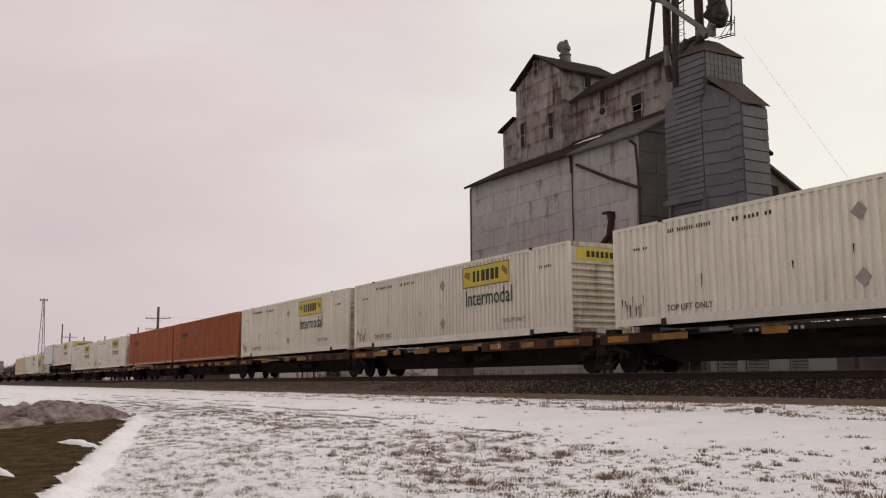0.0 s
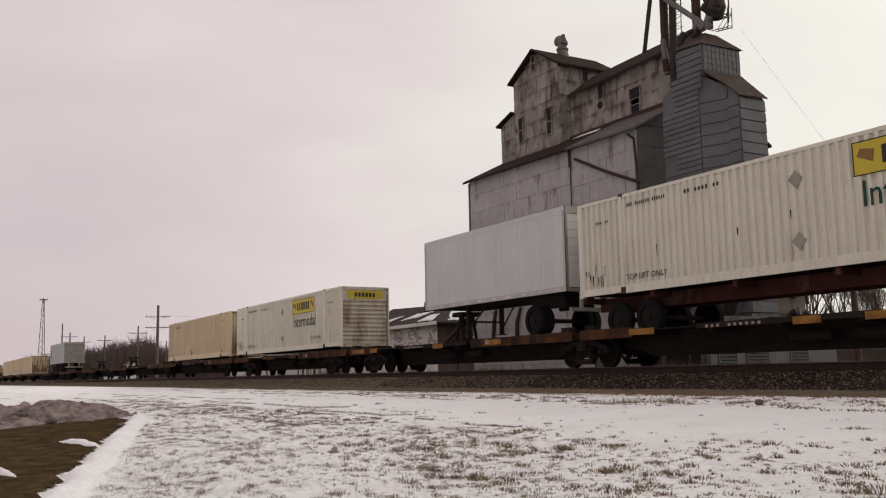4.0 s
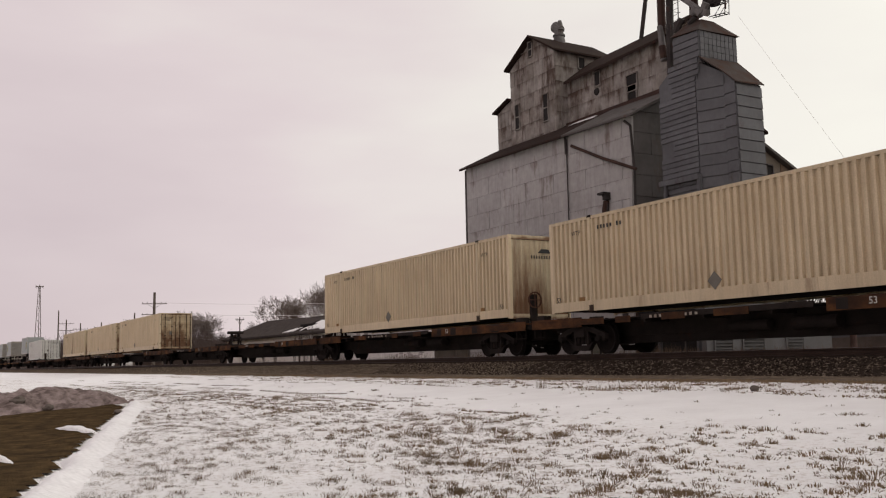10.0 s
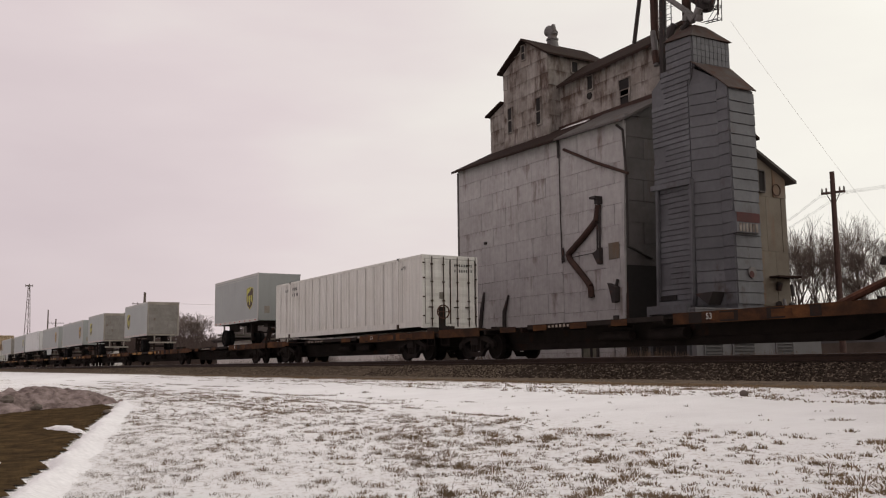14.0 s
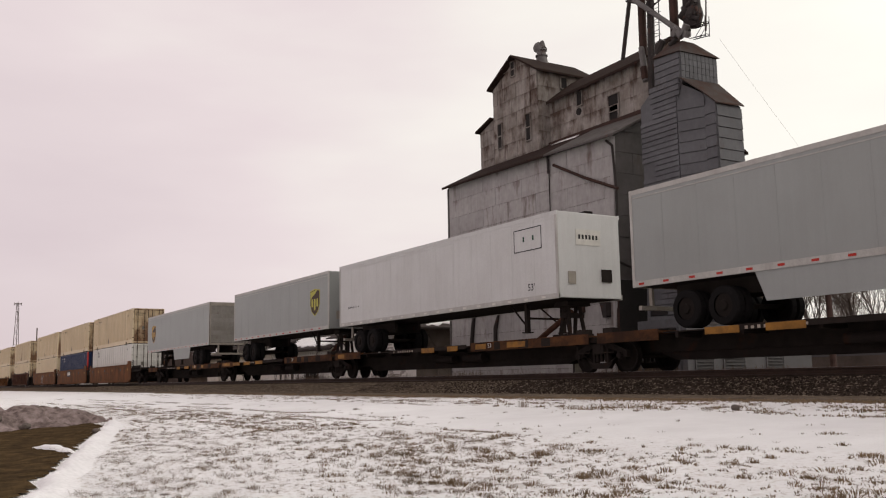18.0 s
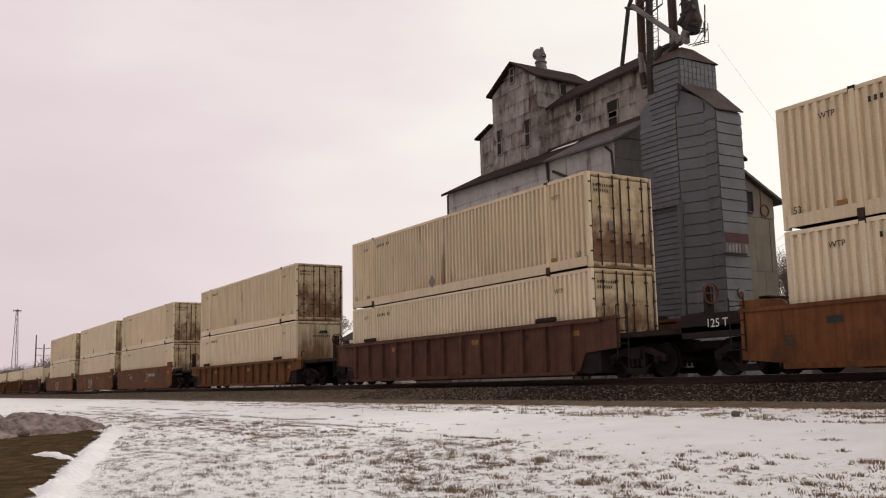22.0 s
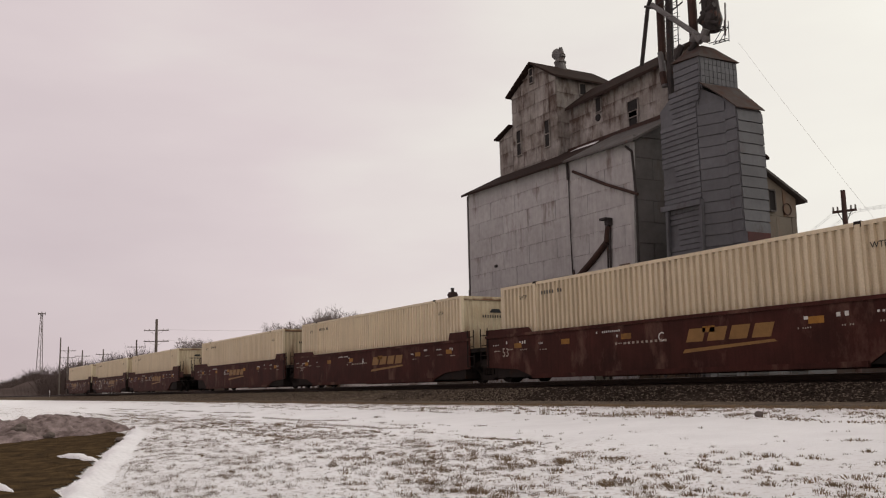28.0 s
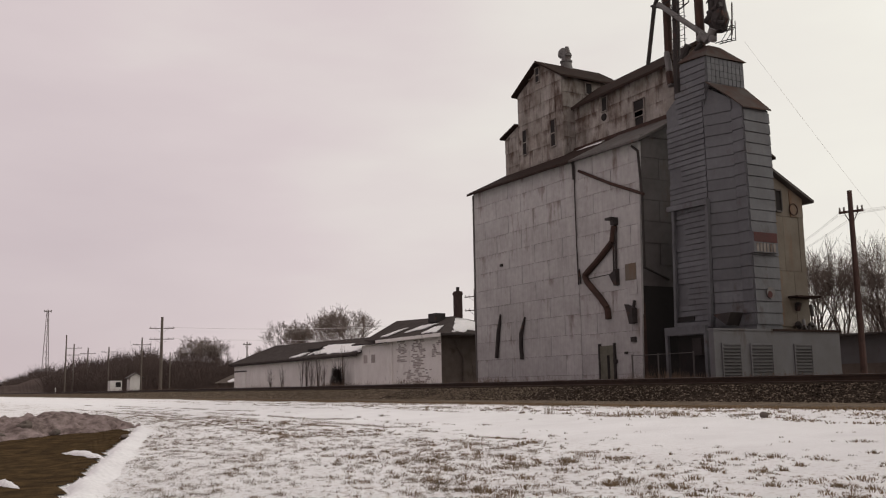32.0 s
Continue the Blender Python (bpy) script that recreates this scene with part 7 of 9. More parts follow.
for i in range(7):
    z = az + (bz - az) * (i + 0.5) / 7
    x = ax + (bx - ax) * (i + 0.5) / 7
    bm = bmesh.new()
    pts = [(x + (cx - ax) * (0.5 + 0.75 * math.cos(t)), 29.5 - 0.55 * math.sin(t), z) for t in [math.pi * k / 6 for k in range(7)]]
    for p, q in zip(pts, pts[1:]):
        tube(bm, p, q, 0.013, n=5)
    part("ladder_hoop", bm, M_PIPE, elev)
# two small galleries with rails: one by the spouts' tops, one beside the distributor
bm = bmesh.new()
for a, b, z in ((-30.0, -28.9, 18.05), (-30.6, -28.9, 18.75)):
    tube(bm, (a, 29.4, z), (b, 29.4, z + 0.25), 0.035, n=4)
    tube(bm, (a, 29.4, z + 0.5), (b, 29.4, z + 0.75), 0.018, n=4)
    for k in range(4):
        x = a + (b - a) * k / 3
        tube(bm, (x, 29.4, z + 0.25 * k / 3), (x, 29.4, z + 0.25 * k / 3 + 0.5), 0.016, n=4)
part("gallery", bm, M_PIPE, elev, "iron gallery with rails")
bm = bmesh.new()
gx, hx = -27.42, -26.86
for z in (15.92, 16.50):
    tube(bm, (gx - 0.35, 29.7, z + 0.10), (hx, 29.7, z - 0.02), 0.022, n=5)
    tube(bm, (gx - 0.35, 29.95, z + 0.10), (hx, 29.95, z - 0.02), 0.022, n=5)
    for k in range(4):
        x = gx + (hx - gx) * k / 3
        tube(bm, (x, 29.7, z + 0.03), (x, 29.95, z + 0.03), 0.014, n=4)
for y in (29.7, 29.95):
    tube(bm, (hx, y, 15.85), (hx + 0.03, y, 16.75), 0.02, n=5)
    tube(bm, (gx, y, 16.0), (hx, y, 16.48), 0.014, n=4)
    tube(bm, (gx, y, 16.5), (gx, y, 17.6), 0.018, n=5)
for z in (17.0, 17.4):
    tube(bm, (gx, 29.7, z), (gx + 0.25, 29.7, z + 0.08), 0.016, n=4)
tube(bm, (gx + 0.25, 29.7, 16.6), (gx + 0.25, 29.7, 17.7), 0.016, n=4)
part("gallery", bm, M_PIPE, elev, "small iron gallery on a bracket")
bm = bmesh.new()
tube(bm, (-26.9, 29.8, 16.1), (-26.81, 29.8, 17.55), 0.03, n=5)
for k in range(7):
    z = 16.75 + k * 0.11
    tube(bm, (-26.90 + 0.006 * k, 29.8, z), (-26.78 + 0.006 * k, 29.8, z + 0.05), 0.012, n=3)
part("aerial", bm, M_RUSTY, elev, "rusty whip aerial")
# annex behind the tower, its gable towards +x
AX, AB = -26.5, 32.9
rear = part("annex", slab(bmesh.new(), [(29.6, BASE - 0.3), (AB, BASE - 0.3), (AB, 9.15), (30.0, 10.55), (29.6, 10.4)], "x", -29.9, AX), M_TAN, elev, "rust-stained tan annex")
sheets_x(rear, AX, 30.2, AB, 3.6, 10.6, 0.95, 2.4, M_TAN, 21, top=lambda y: 9.15 + 0.48 * (AB - y) - 0.05)
roof_plane("roof", [(AX + 0.25, AB + 0.5, 9.06), (-29.9, AB + 0.5, 9.06), (-29.9, 29.7, 10.86), (AX + 0.25, 29.7, 10.86)], 0.12, M_ROOFG, elev)
window_ex(rear, AX + 0.02, 31.35, 8.9, 0.35, 0.85, M_ROOFG)
part("iron_ring", ring(bmesh.new(), (AX + 0.06, 32.3, 8.6), 0.25, 0.018, "x"), M_RUSTY, rear, "iron ring on the wall")
ax = -26.4
rnd = random.Random(8)
for i in range(16):
    x, y, z = ax + 0.05 + rnd.random() * 0.35, 31.8 + rnd.random() * 1.0, 2.8 + rnd.random() * 1.8
    q = (x + rnd.uniform(-0.15, 0.15), y + rnd.uniform(-0.4, 0.3), z + rnd.uniform(-0.7, 0.4))
    part("machine_pipe", tubes(((x, y, z), q, rnd.uniform(0.05, 0.16))), M_PALEPIPE if i % 5 == 0 else M_PIPE, elev, "dark pipe of the drier")
part("machinery_roof", boxes((ax - 0.08, ax + 0.45, 31.6, 33.0, 4.80, 4.87)), M_ROOF, elev)
# low fan house beside the tower, its louvred long wall towards +x
fan = thing("fan_house", "low grey louvred block wall of the fan house", "wall")
FX, FA, FB, FZ = -25.05, 25.74, 32.8, 3.38
part("wall", boxes((FX - 0.25, FX, FA, FB, BASE - 0.3, FZ - 0.08)), M_CONC, fan)
part("coping", boxes((FX - 0.3, FX + 0.06, 28.9, FB + 0.06, FZ - 0.08, FZ)), M_ROOF, fan)
part("coping", boxes((FX - 0.28, FX + 0.03, FA - 0.03, 28.9, FZ - 0.08, FZ - 0.01)), M_CONC, fan)
for a, b in ((26.1, 27.12), (27.6, 28.85), (30.02, 31.1)):
    o = part("louvre_frame", boxes((FX, FX + 0.05, a, a + 0.07, BASE + 0.2, 2.75), (FX, FX + 0.05, b - 0.07, b, BASE + 0.2, 2.75), (FX, FX + 0.05, a, b, 2.75, 2.82), (FX, FX + 0.012, a + 0.07, b - 0.07, BASE + 0.2, 2.75)), M_CONC, fan)
    for i in range(13):
        z = BASE + 0.28 + i * 0.124
        bm = bmesh.new()
        q = [bm.verts.new(p) for p in ((FX + 0.015, a + 0.07, z + 0.09), (FX + 0.015, b - 0.07, z + 0.09), (FX + 0.075, b - 0.07, z), (FX + 0.075, a + 0.07, z), (FX + 0.015, a + 0.07, z + 0.075), (FX + 0.015, b - 0.07, z + 0.075))]
        bm.faces.new(q[:4])
        bm.faces.new((q[3], q[2], q[5], q[4]))
        part("louvre_slat", bm, surf("grey louvre", (0.085, 0.082, 0.082), (0.055, 0.05, 0.048), 2, 0.7, 0.85, spec=0.05) if "grey louvre" not in bpy.data.materials else bpy.data.materials["grey louvre"], o)
lean = thing("lean_to", "dark open lean-to between house and tower", "lean-to")
part("beam", boxes((-29.95, -27.6, 27.9, 28.1, 3.35, 3.7)), M_TOWER, lean)
part("post", tubes(((-29.9, 28.0, BASE - 0.2), (-29.9, 28.0, 3.4), 0.10), n=4), M_TOWER, lean)
part("post", tubes(((-27.65, 28.0, BASE - 0.2), (-27.65, 28.0, 3.4), 0.10), n=4), M_TOWER, lean)
part("meter_box", boxes((-28.6, -28.1, 28.15, 28.4, 2.5, 3.2)), M_PIPE, lean)
# chain link fence before the recess
fence = thing("chain_link_fence", "sagging chain link fence on thin steel posts", "fence")
FYY = 26.6
for x in (-30.6, -29.0, -27.0):
    part("post", tubes(((x, FYY, BASE - 0.2), (x, FYY, BASE + 1.75), 0.03)), M_SIDEW, fence)
part("top_rail", tubes(((-30.6, FYY, BASE + 1.7), (-27.0, FYY, BASE + 1.7), 0.014)), M_SIDEW, fence)
bm = bmesh.new()
for i in range(46):
    a = -30.6 + i * 0.09
    for s in (1, -1):
        x0, x1 = a, a + s * 1.6
        z0, z1 = BASE + 0.05, BASE + 1.65
        if x1 > -27.0:
            z1 = z0 + (z1 - z0) * (-27.0 - x0) / (x1 - x0)
            x1 = -27.0
        if x1 < -30.6:
            z1 = z0 + (z1 - z0) * (-30.6 - x0) / (x1 - x0)
            x1 = -30.6
        if abs(z1 - z0) > 0.05:
            tube(bm, (x0, FYY, z0), (x1, FYY, z1), 0.004, n=3)
part("mesh", bm, M_PIPE, fence)


# ---- the old depot sheds beside the elevator ----
M_WHITEW = surf("dirty white stucco", (0.82, 0.79, 0.75), (0.66, 0.62, 0.58), 0.8, 0.7, 0.8, rust=(0.17, 0.14, 0.12), rust_amount=0.18, streak=3)
M_BRICKP = surf("bare grey brick", (0.46, 0.42, 0.39), (0.30, 0.26, 0.235), 3, 0.8, 0.9, fine=18, bump=0.5, vary=0.18)
# Shingle base is paled to imitate the haze in front of the sheds.
M_SHINGLE = surf("weathered felt shingles with haze in colour", (0.082, 0.070, 0.066), (0.050, 0.042, 0.040), 2, 0.7, 1.0, fine=12, bump=0.4, spec=0.0)
M_BROWNW = surf("stained brown block wall", (0.15, 0.125, 0.11), (0.09, 0.075, 0.065), 0.9, 0.8, 0.85, rust=(0.07, 0.05, 0.04), rust_amount=0.3, spec=0.0)
M_BRICKR = surf("sooty red brick", (0.060, 0.036, 0.033), (0.035, 0.024, 0.022), 3, 0.8, 0.9, fine=16)
shed = thing("depot_shed", "long white stucco depot shed with snow-patched roof", "shed")
SY = 29.5
part("wall", slab(bmesh.new(), [(SY, 0.6), (35.5, 0.6), (35.5, 4.15), (SY, 4.15)], "x", -96.5, -64.4), M_WHITEW, shed)
r = roof_plane("roof", [(-97.2, SY - 0.5, 4.05), (-64.4, SY - 0.5, 3.98), (-64.4, 32.5, 5.42), (-92.5, 32.5, 5.85)], 0.14, M_SHINGLE, shed, "dark shingle roof, partly fallen in")
roof_plane("roof", [(-92.5, 32.5, 5.85), (-64.4, 32.5, 5.42), (-64.4, 36.0, 4.05), (-97.2, 36.0, 4.05)], 0.14, M_SHINGLE, shed)
roof_plane("roof", [(-97.2, SY - 0.5, 4.05), (-92.5, 32.5, 5.85), (-97.2, 36.0, 4.05)], 0.14, M_SHINGLE, shed)


def snow_patch(parent, x0, x1, u0, u1, seed, eave_y, eave_z, k, name="roof_snow"):
    """A ragged patch of snow that lies on a roof which rises away from the track by k."""
    rnd = random.Random(seed)
    pts = []
    n = 22
    for i in range(n):
        t = 2 * math.pi * i / n
        c, s = math.cos(t), math.sin(t)
        cc = math.copysign(abs(c) ** 0.6, c) * rnd.uniform(0.82, 1.06)
        ss = math.copysign(abs(s) ** 0.6, s) * rnd.uniform(0.75, 1.08)
        pts.append(((x0 + x1) / 2 + cc * (x1 - x0) / 2, (u0 + u1) / 2 + ss * (u1 - u0) / 2))
    bm = bmesh.new()
    lo = [bm.verts.new((x, eave_y + u, eave_z + k * u + 0.004)) for x, u in pts]
    mx, mu = (x0 + x1) / 2, (u0 + u1) / 2
    hi = [bm.verts.new((x + (mx - x) * 0.06, eave_y + u + (mu - u) * 0.08, eave_z + k * (u + (mu - u) * 0.08) + 0.07)) for x, u in pts]
    for i in range(n):
        bm.faces.new((lo[i], lo[(i + 1) % n], hi[(i + 1) % n], hi[i]))
    bm.faces.new(hi)
    bmesh.ops.recalc_face_normals(bm, faces=bm.faces)
    part(name, bm, M_SNOWROOF, parent, "patch of lying snow")


def snow_quad(parent, a, b, c, d, seed, n=20, thick=0.06):
    """A ragged patch of snow that fills the roof between the corners a, b, c, d."""
    rnd = random.Random(seed)
    a, b, c, d = Vector(a), Vector(b), Vector(c), Vector(d)
    up = (b - a).cross(d - a).normalized()
    if up.z < 0:
        up = -up
    at = lambda u, v: a.lerp(b, u).lerp(d.lerp(c, u), v)
    bm = bmesh.new()
    lo, hi = [], []
    for k in range(4):
        for i in range(n):
            t = i / n
            j = rnd.uniform(0, 0.16) * (0.4 + abs(math.sin(3.1 * t + seed)))
            u, v = ((t, j), (1 - j * 0.4, t), (1 - t, 1 - j), (j * 0.4, 1 - t))[k]
            lo.append(bm.verts.new(at(u, v) + up * 0.004))
            hi.append(bm.verts.new(at(0.5 + (u - 0.5) * 0.985, 0.5 + (v - 0.5) * 0.94) + up * thick))
    m = len(lo)
    for i in range(m):
        bm.faces.new((lo[i], lo[(i + 1) % m], hi[(i + 1) % m], hi[i]))
    bm.faces.new(hi)
    bmesh.ops.recalc_face_normals(bm, faces=bm.faces)
    part("roof_snow", bm, M_SNOWROOF, parent, "patch of lying snow")


def on_shed(x, u):
    """A point of the shed's front slope, u from eave to ridge."""
    k = (x + 97.2) / 32.8
    return (x, SY - 0.5 + 3.5 * u, 4.05 - 0.07 * k + u * (1.80 - 0.36 * k) + 0.01)


snow_quad(shed, on_shed(-75.6, 0.10), on_shed(-63.9, 0.06), on_shed(-66.0, 0.62), on_shed(-76.0, 0.74), 1)
snow_quad(shed, on_shed(-79.5, 0.05), on_shed(-76.9, 0.06), on_shed(-76.4, 0.34), on_shed(-77.6, 0.30), 2)
# A near-black slab on the roof stands for the unlit hole.
part("roof_hole", slab(bmesh.new(), [on_shed(-77.0, 0.3)[:2], on_shed(-75.2, 0.28)[:2], on_shed(-73.6, 0.62)[:2], on_shed(-75.6, 0.58)[:2]], "z", 4.62, 4.80), M_HOLE, shed, "hole where the roof fell in")
for k in range(5):
    x = -77.0 + k * 0.7
    part("rafter", tubes((on_shed(x, 0.12), on_shed(x + 0.5, 0.66 + 0.05 * (k % 2)), 0.07), n=4), M_SHINGLE, shed, "bare broken rafter")
part("doorway", boxes((-96.0, -92.5, SY - 0.10, SY - 0.005, 0.8, 3.2)), M_WHITEW, shed, "pale sliding door")
part("doorway_rail", boxes((-96.2, -92.3, SY - 0.14, SY - 0.005, 3.2, 3.32)), M_SHINGLE, shed)
for i in range(7):
    part("pilaster", boxes((-91 + i * 4.2, -90.85 + i * 4.2, SY - 0.03, SY, 0.7, 3.95)), M_WHITEW, shed)
part("eave_board", boxes((-96.6, -64.4, SY - 0.45, SY - 0.40, 3.78, 3.92)), M_SHINGLE, shed)

link = thing("link_building", "white low link building with small windows", "building")
part("wall", boxes((-64.4, -59.65, SY, 35.5, 0.6, 4.55)), M_WHITEW, link)
roof_plane("roof", [(-65.3, SY - 0.45, 4.66), (-59.9, SY - 0.45, 4.58), (-60.0, 30.4, 4.98), (-65.4, 30.4, 5.06)], 0.10, M_SHINGLE, link)
for x in (-64.05, -62.7):
    part("window", boxes((x, x + 0.62, SY - 0.03, SY + 0.02, 3.2, 3.8)), M_BRICKP, link, "boarded window")
    part("window_sill", boxes((x - 0.05, x + 0.67, SY - 0.07, SY, 3.12, 3.19)), M_WHITEW, link)

office = thing("brick_office", "brick office with peeling white paint and hipped roof", "building")
OX0, OX1, OZ = -59.65, -51.85, 4.78
part("wall", boxes((OX0, OX1, SY - 0.2, 36.0, 0.6, OZ)), M_WHITEW, office)
part("side_wall", boxes((OX1, OX1 + 0.04, SY - 0.2, 36.0, 0.6, OZ)), M_BROWNW, office, "stained brown side wall")
rnd = random.Random(12)
for (cx0, cx1, cz0, cz1, keep) in ((-58.1, -56.8, 3.1, 4.5, 0.75), (-55.95, -54.25, 2.55, 4.45, 0.8), (-53.1, -51.95, 3.3, 4.3, 0.6), (-58.0, -53.4, 1.4, 2.5, 0.6)):
    z = cz0
    j = 0
    while z < cz1:
        x = cx0 + (0.13 if j % 2 else 0) + rnd.uniform(-0.2, 0.3)
        e = cx1 + rnd.uniform(-0.4, 0.2)
        while x < e:
            if rnd.random() < keep and noise.noise((x * 1.1, 0.0, z * 1.7)) > -0.34:
                part("brick", boxes((x, x + 0.27, SY - 0.212 - rnd.random() * 0.010, SY - 0.2, z, z + 0.085)), M_BRICKP, office)
            x += 0.29
        z += 0.105
        j += 1
part("window_boards", boxes((-58.0, -57.2, SY - 0.23, SY - 0.2, 1.75, 3.0)), M_WHITEW, office, "boarded window painted white")
part("corner_quoin", boxes((OX0 - 0.02, OX0 + 0.28, SY - 0.23, SY - 0.2, 0.7, OZ - 0.05)), M_WHITEW, office)
# one hipped roof over the office, carried on over the link
fl, fr, kr, kl = (-60.4, SY - 0.75, 4.76), (-50.95, SY - 0.75, 4.72), (-51.0, 36.5, 4.72), (-66.2, 36.5, 4.75)
ra, rb, ll = (-64.1, 32.3, 6.45), (-55.4, 32.3, 6.18), (-65.5, 30.2, 5.02)
roof_plane("roof", [fl, fr, rb, ra], 0.12, M_SHINGLE, office, "dark hipped roof patched with snow")
roof_plane("roof", [fr, kr, rb], 0.12, M_SHINGLE, office)
roof_plane("roof", [kr, kl, ra, rb], 0.12, M_SHINGLE, office)
roof_plane("roof", [ll, fl, ra], 0.12, M_SHINGLE, office)
roof_plane("roof", [kl, ll, ra], 0.12, M_SHINGLE, office)
part("fascia", boxes((-60.4, -50.95, SY - 0.78, SY - 0.755, 4.52, 4.74)), M_WHITEW, office, "white eave board")


def on_front_slope(u, v):
    return Vector(fl).lerp(Vector(fr), u).lerp(Vector(ra).lerp(Vector(rb), u), v) + Vector((0, 0, 0.01))


def on_hip(u, v):
    return Vector(fr).lerp(Vector(kr), u).lerp(Vector(rb), v) + Vector((0, 0, 0.01))


for q in (((0.03, 0.10), (0.16, 0.10), (0.40, 0.50), (0.28, 0.42)), ((0.40, 0.20), (0.66, 0.30), (0.86, 0.60), (0.62, 0.55)), ((0.70, 0.06), (0.93, 0.04), (0.97, 0.42), (0.86, 0.40))):
    snow_quad(office, *[on_front_slope(*p) for p in q], 5 + len(q))
snow_quad(office, on_hip(0.10, 0.03), on_hip(0.75, 0.05), on_hip(0.60, 0.88), on_hip(0.25, 0.86), 4)
(px, pz), (qx, qz) = (-57.62, 8.18), (-57.68, 6.38)
ch = part("chimney", boxes((px - 0.24, px + 0.24, 33.75, 34.25, 5.2, pz)), M_BRICKR, office, "tall sooty brick chimney", bevel=0.02)
part("chimney_cap", boxes((px - 0.27, px + 0.27, 33.72, 34.28, pz - 0.28, pz - 0.12)), M_BRICKR, ch)
part("flue", tubes(((px, 34.0, pz), (px, 34.0, pz + 0.3), 0.13), n=10), M_PIPE, ch)
(px, pz) = (-56.31, 6.05)
part("roof_unit", boxes((px - 0.55, px + 0.55, 31.1, 31.9, pz - 0.28, pz + 0.36)), M_PIPE, office, "rusty roof cooling unit", bevel=0.03)
part("unit_frame", boxes((px - 0.5, px - 0.42, 31.2, 31.3, pz - 0.8, pz - 0.35), (px + 0.42, px + 0.5, 31.2, 31.3, pz - 0.8, pz - 0.35)), M_BROWNW, office)
part("downpipe", tubes(((-57.0 - 1.8, SY - 0.28, 0.7), (-58.8, SY - 0.28, 4.6), 0.05)), M_WHITEW, office)
bm = bmesh.new()
ring(bm, (OX1 + 0.1, 31.6, 3.9), 0.9, 0.05, "x", 14)
part("bent_pipe", tubes(((OX1 + 0.1, 30.8, 0.8), (OX1 + 0.1, 30.9, 3.2), 0.05), ((OX1 + 0.1, 30.9, 3.2), (OX1 + 0.1, 30.2, 4.3), 0.05)), M_BROWNW, office)
bm.free()

# low white wall and shed beyond the fan house
far_shed = thing("far_shed", "low pale wall of a shed behind the elevator", "shed")
part("wall", boxes((-46.0, -26.0, 47.0, 53.0, 0.6, 3.9)), M_CONC, far_shed)
part("plinth", boxes((-46.05, -25.95, 46.94, 47.0, 0.6, 2.3)), M_BROWNW, far_shed)
part("roof", boxes((-46.3, -25.6, 46.6, 53.4, 3.9, 4.0)), M_ROOFG, far_shed)


# ---- poles, wires, mast ----
M_POLE = surf("grey weathered pole timber", (0.15, 0.125, 0.105), (0.09, 0.075, 0.065), 2, 0.8, 0.9, streak=6, rust=(0.05, 0.04, 0.035), rust_amount=0.2)
M_POLER = surf("reddish brown pole timber", (0.095, 0.058, 0.050), (0.06, 0.04, 0.035), 2, 0.8, 0.9)
M_WIRE = surf("dull wire", (0.55, 0.53, 0.51), None, 3, 0.3, 0.6, bump=0)


M_GUY = surf("bright zinc wire", (0.78, 0.76, 0.72), None, 3, 0.2, 0.5, bump=0)


def utility_pole(x, y, top, arms, mat, lean=0.0, r=0.15, label="weathered timber utility pole with crossarms", span=2.4, turn=60):
    p = thing("utility_pole", label, "utility pole", pose(x, y, BASE - 0.3), "poles along the line")
    h = top - BASE + 0.3
    part("shaft", tubes(((0, 0, 0), (lean * h, 0, h), r, r * 0.68), n=10), mat, p)
    c, s = math.cos(radians(turn)), math.sin(radians(turn))
    for d in arms:
        z = h - d
        bx = lean * z
        a = part("crossarm", tubes(((bx - span / 2 * c, -span / 2 * s, z), (bx + span / 2 * c, span / 2 * s, z), 0.075), n=4), mat, p)
        for k in (-0.46, -0.28, 0.28, 0.46):
            part("insulator", tubes(((bx + span * k * c, span * k * s, z + 0.05), (bx + span * k * c, span * k * s, z + 0.26), 0.05, 0.035), n=6), M_PLAC, a)
        part("brace", tubes(((bx - span * 0.3 * c, -span * 0.3 * s, z), (lean * (z - 0.7), 0, z - 0.7), 0.02), ((bx + span * 0.3 * c, span * 0.3 * s, z), (lean * (z - 0.7), 0, z - 0.7), 0.02), n=4), mat, p)
    return p


utility_pole(-141.1, 32.0, 12.35, (1.7, 3.3, ), M_POLE, 0.012, 0.26, "tall grey double-armed utility pole", 3.6, 70)
utility_pole(-174.0, 36.0, 11.1, (1.3,), M_POLE, 0.01, 0.17, span=3.2, turn=80)
utility_pole(-206.6, 36.0, 10.9, (1.1,), M_POLE, 0.0, 0.17, span=3.0, turn=80)
utility_pole(-234.0, 36.0, 11.9, (1.4,), M_POLE, 0.035, 0.19, span=3.4, turn=80)
utility_pole(-235.0, 33.0, 12.8, (1.0, 2.6), M_POLE, 0.03, 0.2, span=3.4, turn=80)
utility_pole(-210.3, 28.0, 13.5, (), M_POLE, 0.0, 0.18, "bare weathered timber pole")
utility_pole(-128.0, 40.9, 8.1, (0.4,), M_POLE, 0.0, 0.12, span=1.2)
utility_pole(-163.0, 38.5, 8.0, (), M_POLE, 0.0, 0.12, "short bare timber pole")
(px, pz) = (-29.32, 10.67)
utility_pole(px, 40.0, pz, (1.05,), M_POLER, 0.0, 0.17, "dark brown timber pole with one crossarm", 1.15, 20)
(px, pz) = (-97.54, 13.24)
utility_pole(px, 60.0, pz, (0.9, 2.6), M_POLER, 0.0, 0.18, "dark double-armed timber pole", 3.2, 20)
(px, pz) = (-173.89, 15.93)
